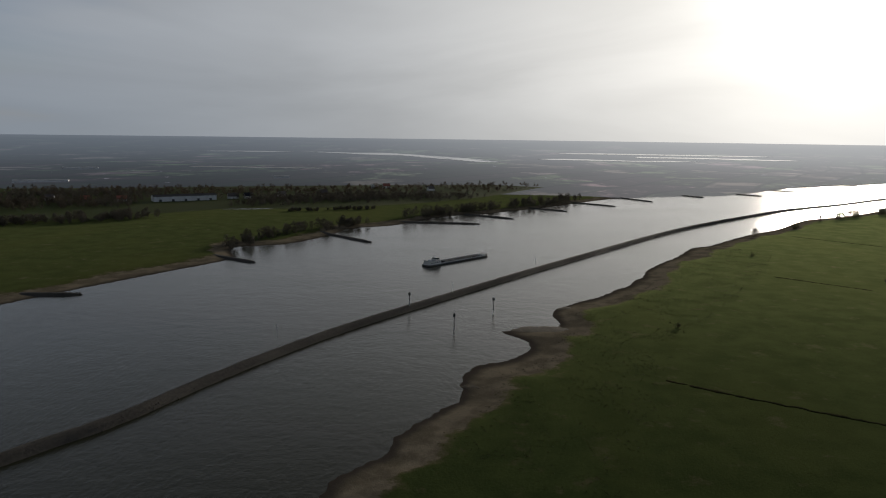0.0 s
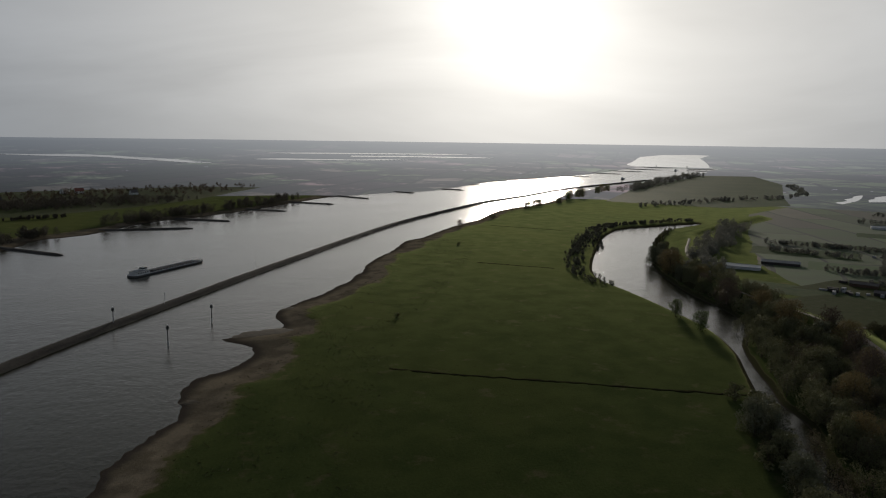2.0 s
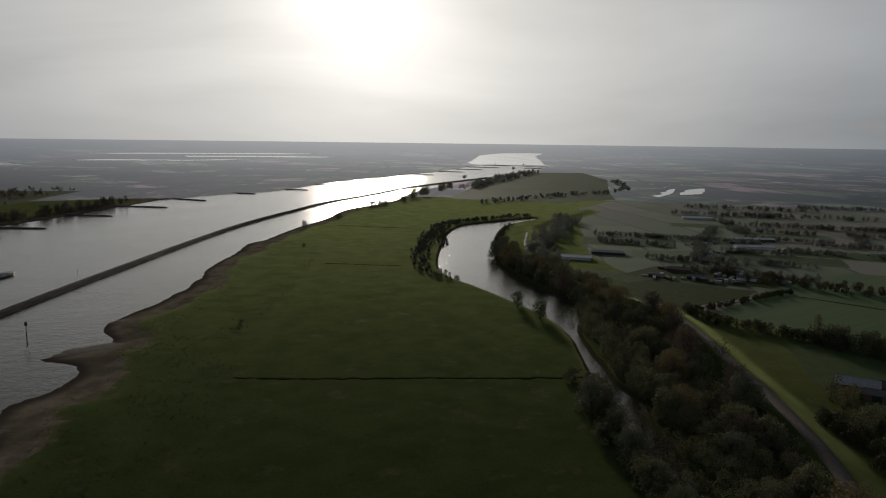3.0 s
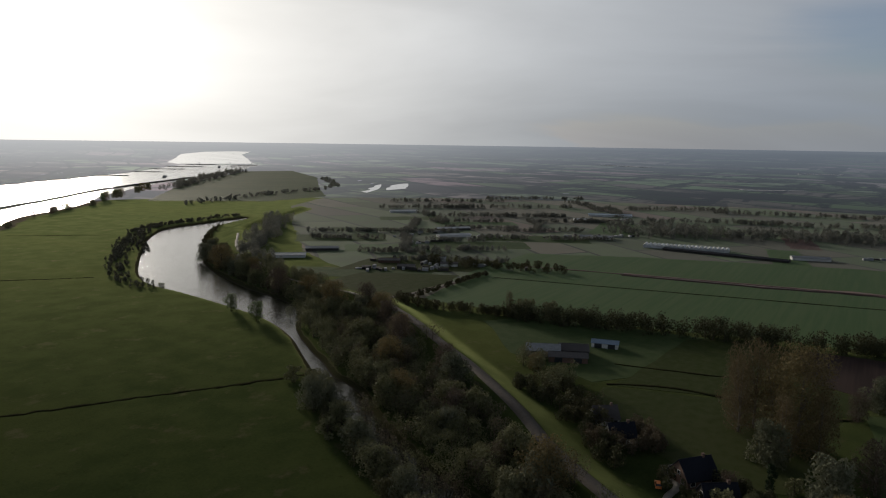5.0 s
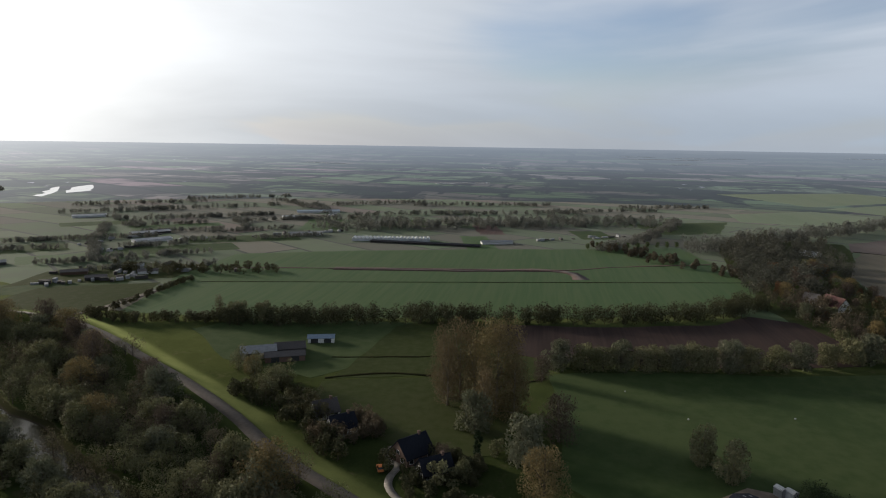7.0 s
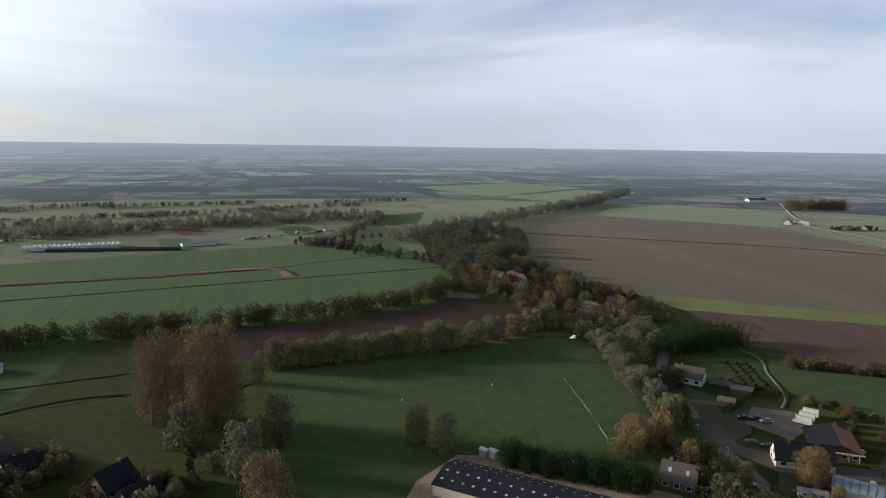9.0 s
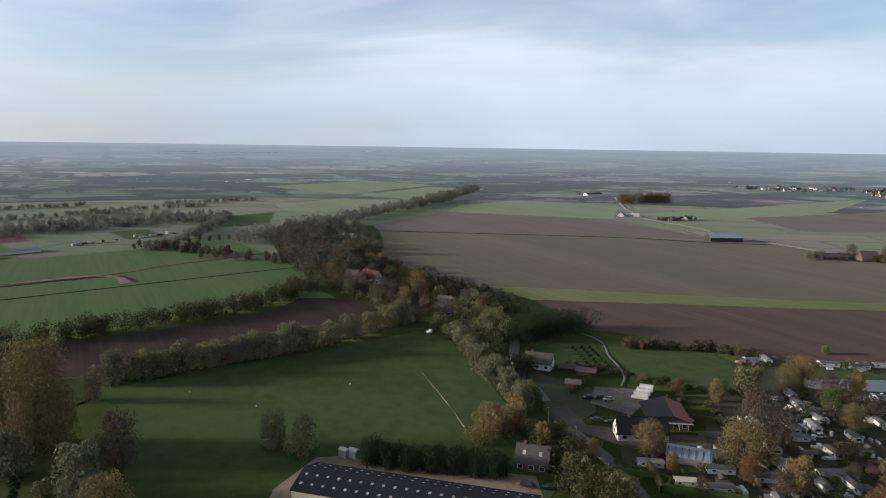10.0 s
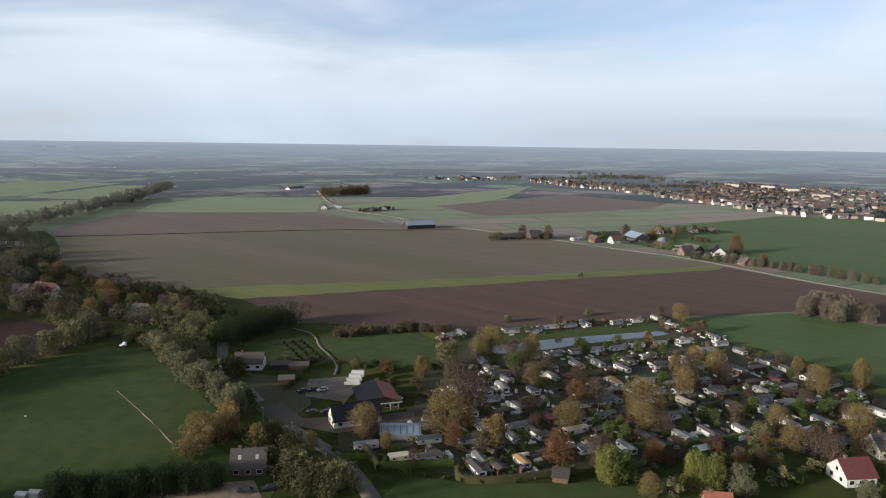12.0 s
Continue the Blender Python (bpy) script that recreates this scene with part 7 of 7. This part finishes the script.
for k, line in enumerate(([(168, -150), (150, -150), (120, -162), (100, -186)], [(196, -244), (214, -280)], [(150, -250), (128, -282)], [(120, -196), (90, -232)], [(112, -238), (70, -288)], [(92, -270), (60, -312)], [(166, -224), (140, -262)])):
    wood_belt("hedge", line, 1.2, 1.5, 90, (900, 0.24), "green", "clipped hedge between holiday homes", 900 + k, False)
# small garden things and plot hedges between the homes, too many to count
plots = [q for row in PARK for q in row]
for material, label, count, tall in (("white", "white garden chairs, tables and boxes", 260, 0.9), ("brown_wood", "low brown fence panels and sheds", 240, 1.5), ("slate", "grey paving and low roofs", 200, 0.7), ("panel", "pale awnings and covers", 110, 1.6)):
    geo = Geo()
    for k in range(count):
        x, y, kind = park_rng.choice(plots)
        a, r = park_rng.uniform(0, 6.3), park_rng.uniform(3.5, 8.0)
        m = pose(x + r * math.cos(a), y + r * math.sin(a), 0.06, 0, 0, park_rng.choice((60, 151)) + park_rng.uniform(-5, 5))
        lx, ly, lz = park_rng.uniform(0.4, 2.2), park_rng.uniform(0.15, 0.7) if material != "slate" else park_rng.uniform(0.6, 1.5), tall * park_rng.uniform(0.4, 1.1)
        base, piece = len(geo.v), Geo().box(-lx, lx, -ly, ly, 0, lz, 0.05)
        geo.v += [tuple(m @ Vector(v)) for v in piece.v]
        geo.f += [tuple(base + i for i in f) for f in piece.f]
    single("garden_clutter", geo, material, label, "garden clutter", "stuff")
lines = []
for x, y, kind in plots:
    turn = radians(park_rng.choice((60, 151)))
    d = np.array([math.cos(turn), math.sin(turn)])
    c = np.array([x, y]) + np.array([-d[1], d[0]]) * park_rng.choice((-4.5, 4.5))
    lines.append(c + d * np.linspace(-6, 6, 30)[:, None])
c = np.vstack(lines)
v, f = leaf_faces(np.c_[c, np.full(len(c), 0.75)], np.full(len(c), 0.8), 22000, 0.2, 77, 0.9)
single("plot_hedges", array_mesh("plot_hedges", v, f), "olive", "dark hedges round the holiday plots", "hedge", "stuff")
# hedges and bushes round the sheds and parking
for k, line in enumerate(([(222, -176), (232, -190), (240, -204)], [(252, -196), (240, -206), (226, -214)], [(270, -176), (276, -190), (284, -200)], [(196, -208), (206, -216), (218, -222)], [(176, -206), (188, -214)], [(216, -156), (236, -166), (250, -172)])):
    wood_belt("hedge", line, 3.0, 2.6, 40, (1800, 0.22), ("olive", "wood_brown", "green")[k % 3], "ragged hedge round yards and gardens", 970 + k, False)
def clipped_hedge(line, wide, tall, material, label, seed):
    """A dense trimmed hedge: an uneven body with small leaves all over it."""
    along = smooth_line(line, 1.6)
    t = np.gradient(along, axis=0)
    side = np.stack([-t[:, 1], t[:, 0]], -1) / (np.hypot(*t.T)[:, None] + 1e-9)
    g = np.random.default_rng(seed)
    body = []
    for off, z in ((-0.5, 0.0), (-0.42, 0.9), (0.0, 1.0), (0.42, 0.9), (0.5, 0.0)):
        q = along + side * (off * wide + g.normal(0, 0.1, (len(along), 1)))
        body.append(np.c_[q, z * tall + g.normal(0, 0.1, len(along)) * (z > 0)])
    m = len(along)
    k = np.arange(m - 1)
    faces = np.vstack([np.stack([a * m + k, a * m + k + 1, (a + 1) * m + k + 1, (a + 1) * m + k], -1) for a in range(4)])
    ob = single("hedge", array_mesh("hedge", np.vstack(body), faces[:, ::-1]), material, label, "hedge", "stuff")
    c = np.vstack([b for b in body[1:4]])
    v, f = leaf_faces(c, np.full(len(c), 0.45), 26 * m, 0.17, seed)
    part("leaves", array_mesh("leaves", v, f), material, ob)
    return ob


for k, line in enumerate([[(149, -150), (140, -159), (133, -166)], [(130, -164), (125, -160), (116, -166), (105, -181), (102, -186)], [(96, -211), (86, -221), (77, -232), (68, -246), (59, -261)], [(162, -157), (154, -153), (148, -149)], [(56, -267), (46, -277), (32, -291)], [(91, -256), (77, -282), (63, -304)]]):
    clipped_hedge(line, 1.8, 2.2, "olive" if k % 2 else "green", "long clipped hedge round the holiday park", 990 + k)
clipped_hedge([(168, -141), (160, -150), (152, -156), (149, -150)], 1.4, 1.6, "green", "low clipped hedge beside the lane", 1001)
clipped_hedge([(202, -206), (190, -196), (176, -206)], 1.4, 1.8, "olive", "clipped hedge behind the park hall", 1002)
# allotment beds
for k in range(8):
    c = np.array([270, -224]) + np.array([-4.4, 1.9]) * k
    wood_belt("hedge", [c, c + (3.0, 8.0)], 0.8, 1.4, 24, (260, 0.22), "dark_green", "low dark hedge between allotments", 950 + k, False)
for k in range(9):
    c = np.array([281, -229]) + np.array([-5.0, 2.0]) * k
    slab("vegetable_bed", [c, c + (-1.6, 0.8), c + (4.5, 13.5), c + (6.1, 12.7)], 0.25, "plough" if k % 2 else "rough_grass", "narrow vegetable bed in the allotment", "vegetable bed", 0.1, 8, "")


# ---- vehicles ----
def car(paint, van=False):
    ob = thing("camper_van" if van else "car")
    if van:
        part("body", Geo().box(-3.2, 2.2, -1.1, 1.1, 0.5, 2.9, 0.08).box(2.2, 3.2, -1.05, 1.05, 0.5, 1.5, 0.05), paint, ob)
        part("cab_window", Geo().face((2.15, -0.95, 2.3), (2.15, 0.95, 2.3), (3.0, 0.9, 1.5), (3.0, -0.9, 1.5)), "glass", ob)
    else:
        part("body", Geo().box(-2.15, 2.15, -0.9, 0.9, 0.35, 0.95, 0.06), paint, ob)
        part("cabin", Geo().box(-1.7, 0.9, -0.82, 0.82, 0.95, 1.48, 0.28), "glass", ob)
        part("roof", Geo().box(-1.35, 0.55, -0.55, 0.55, 1.48, 1.53), paint, ob)
    for x in (-1.35, 1.4):
        for y in (-0.92, 0.72):
            part("wheel", Geo().tube((x, y, 0.34), (x, y + 0.2, 0.34), 0.34, 0.34, 10), "rubber", ob)
    return tagged(ob, "white camper van parked in the yard" if van else ("dark parked car" if paint == "car_dark" else "silver parked car") + " on the yard", "van" if van else "car")


for x, y, turn, paint, van in [(212, -204, 38, "white", True), (209.5, -200, 38, "white", True), (206.5, -196, 36, "white", True), (216, -178, 70, "car_dark", False), (214, -182, 70, "car_dark", False), (211, -184, 70, "car_light", False), (197, -166, 50, "car_dark", False), (193, -169, 50, "car_dark", False),
                               (269, -179, 30, "car_light", False), (168, -116, 40, "car_dark", False), (164, -121, 60, "car_dark", False), (181, -195, 100, "car_light", False), (205, 43, 20, "orange_paint", False), (126, -258, 60, "car_light", False), (108, -246, 40, "car_dark", False), (152, -226, 60, "car_light", False), (90, -250, 60, "car_dark", False)]:
    put_at(car(paint, van), x, y, turn, 0.2)
for x, y in ((244, -472), (325, -163)):
    ob = thing("tractor" if x == 244 else "stock_trailer")
    part("body", Geo().box(-1.6, 1.6, -0.8, 0.8, 0.9, 1.7, 0.1), "dark_metal" if x == 244 else "white", ob)
    part("cab", Geo().box(-1.5, 0.0, -0.75, 0.75, 1.7, 2.8, 0.12), "glass" if x == 244 else "white", ob)
    for dx, r in ((-1.0, 0.85), (1.1, 0.55)):
        for dy in (-1.1, 0.8):
            part("wheel", Geo().tube((dx, dy, r), (dx, dy + 0.35, r), r, r, 12), "rubber", ob)
    put_at(tagged(ob, "small dark tractor working in the field" if x == 244 else "white trailer standing in the meadow", "tractor" if x == 244 else "trailer"), x, y, 30, 0.2)
# small blocks added for the white specks on the grass
for x, y in ((264, -60), (290, -40), (272, -100)):
    ob = thing("salt_lick")
    part("block", Geo().box(-0.3, 0.3, -0.2, 0.2, 0, 0.4, 0.05), "grey_roof", ob)
    put_at(tagged(ob, "small pale block for a white speck on the meadow", "trough"), x, y, 10, 0.1)

# ---- on the river ----
def barge(long, wide):
    """A laden inland tanker: dark hull, flush deck with pipes and hatches, aft house and wheelhouse."""
    ob = thing("river_barge")
    a, b = long / 2, wide / 2
    outline = [(-a, -b * 0.7), (-a + 2, -b), (a - 9, -b), (a - 4, -b * 0.75), (a - 1, -b * 0.3), (a, 0), (a - 1, b * 0.3), (a - 4, b * 0.75), (a - 9, b), (-a + 2, b), (-a, b * 0.7)]
    hull, g = Geo(), Geo()
    for (x0, y0), (x1, y1) in zip(outline, outline[1:] + outline[:1]):
        hull.face((x0, y0, -0.8), (x1, y1, -0.8), (x1, y1, 1.7), (x0, y0, 1.7))
    hull.face(*[(x, y, 1.6) for x, y in outline])
    h = part("hull", hull, "hull", ob)
    rail = Geo()
    for (x0, y0), (x1, y1) in zip(outline, outline[1:] + outline[:1]):
        rail.tube((x0, y0, 1.85), (x1, y1, 1.85), 0.22, 0.22, 5)
    part("gunwale", rail, "white", h)
    part("bow_deck", Geo().face((a - 8, -b * 0.9, 2.6), (a - 3, -b * 0.5, 2.7), (a - 0.6, 0, 2.8), (a - 3, b * 0.5, 2.7), (a - 8, b * 0.9, 2.6)).box(a - 8.2, a - 8, -b * 0.9, b * 0.9, 1.6, 2.6), "white", ob)
    for k in range(9):
        x = -a + 20 + k * (long - 32) / 9
        part("hatch", Geo().box(x, x + (long - 32) / 9 - 0.7, -b * 0.72, b * 0.72, 1.6, 2.7, 0.15), "slate" if k % 2 else "dark_metal", ob)
    for y in (-0.6, 0.0, 0.6):
        part("pipe", Geo().tube((-a + 20, y, 3.1), (a - 12, y, 3.1), 0.14, 0.14, 6), "steel", ob)
    house_ = part("deckhouse", Geo().box(-a + 2.5, -a + 15, -b * 0.85, b * 0.85, 1.6, 4.3, 0.1), "white", ob)
    for s in (-1, 1):
        for k in range(5):
            window_part(house_, -a + 4 + 2.2 * k, s * b * 0.85, 2.6, 1.2, 0.8, s)
    part("deckhouse_roof", Geo().box(-a + 2.0, -a + 15.4, -b * 0.9, b * 0.9, 4.3, 4.5), "grey_roof", ob)
    wheel = part("wheelhouse", Geo().box(-a + 10.5, -a + 14.5, -2.2, 2.2, 4.5, 5.2), "white", ob)
    part("wheelhouse_glass", Geo().box(-a + 10.6, -a + 14.4, -2.1, 2.1, 5.2, 6.3, 0.1), "glass", wheel)
    part("wheelhouse_roof", Geo().box(-a + 10.2, -a + 14.9, -2.5, 2.5, 6.3, 6.5), "white", wheel)
    part("mast", Geo().tube((a - 6, 0, 2.6), (a - 6, 0, 7.0), 0.1, 0.06).tube((-a + 12, 0, 6.5), (-a + 12, 0, 9.0), 0.08, 0.05), "steel", ob)
    for k in range(16):
        x = -a + 19 + k * (long - 30) / 16
        part("deck_fitting", Geo().box(x, x + 0.7, -b * 0.95, -b * 0.8, 1.6, 2.5, 0.05).box(x + 1.6, x + 2.1, b * 0.8, b * 0.95, 1.6, 2.7, 0.05), "white" if k % 2 else "steel", ob)
    part("tender", Geo().box(-a + 4, -a + 8, -1.0, 1.0, 4.5, 5.2, 0.3), "steel", ob)
    return tagged(ob, "laden inland tanker barge with dark hull and white aft house", "barge")


ship = barge(78, 9.5)
ship.matrix_world = pose(-3, 574, -2.5, 0, 0, 47.5)
for x, y, turn in ((1190, 1630, 50), (1735, 2062, 46), (2030, 2345, 46), (1930, 2420, 50)):
    ob = copy_thing(ship, pose(x, y, -2.0, 0, 0, turn) @ Matrix.Diagonal((0.8, 0.9, 0.9, 1)))
    tagged(ob, "distant dark barge on the shining river")

for x, y, base, tall, head in ((-31, 402, 0.5, 8.4, "dark_metal"), (-3, 355, -2.5, 11.0, "dark_metal"), (20, 394, -2.5, 11.0, "dark_metal")):
    ob = thing("river_beacon")
    part("pole", Geo().tube((0, 0, 0), (0, 0, tall), 0.26, 0.18, 8), "dark_metal", ob)
    part("topmark", Geo().tube((0, 0, tall - 1.9), (0, 0, tall - 0.2), 0.75, 0.75, 10), head, ob)
    part("lantern", Geo().tube((0, 0, tall), (0, 0, tall + 0.6), 0.2, 0.1, 8), "steel", ob)
    part("collar", Geo().tube((0, 0, 0), (0, 0, 3.2), 0.36, 0.36, 8), "steel", ob)
    ob.matrix_world = pose(x, y, base)
    tagged(ob, "dark steel river beacon pole with cylinder topmark", "beacon", "beacons")
for x, y in ((-5, 439), (-93, 329), (188, 716), (60, 540), (330, 890)):
    ob = thing("marker_post")
    part("pole", Geo().tube((0, 0, 0), (0, 0, 7.0), 0.1, 0.07, 6), "steel", ob)
    part("plate", Geo().box(-0.3, 0.3, -0.05, 0.05, 5.9, 6.7), "steel", ob)
    ob.matrix_world = pose(x, y, 0.5)
    tagged(ob, "thin pale marker post on the dam", "marker post", "marker posts")
for x, y in ((186, -148), (204, -150), (235, -158), (160, -139), (262, -172)):
    ob = thing("street_lamp")
    part("pole", Geo().tube((0, 0, 0), (0, 0, 5.5), 0.09, 0.06, 6), "steel", ob)
    part("lamp_head", Geo().box(-0.1, 0.7, -0.12, 0.12, 5.5, 5.65), "steel", ob)
    put_at(tagged(ob, "slim grey street lamp beside the lane", "street lamp", "street lamps"), x, y, 60)
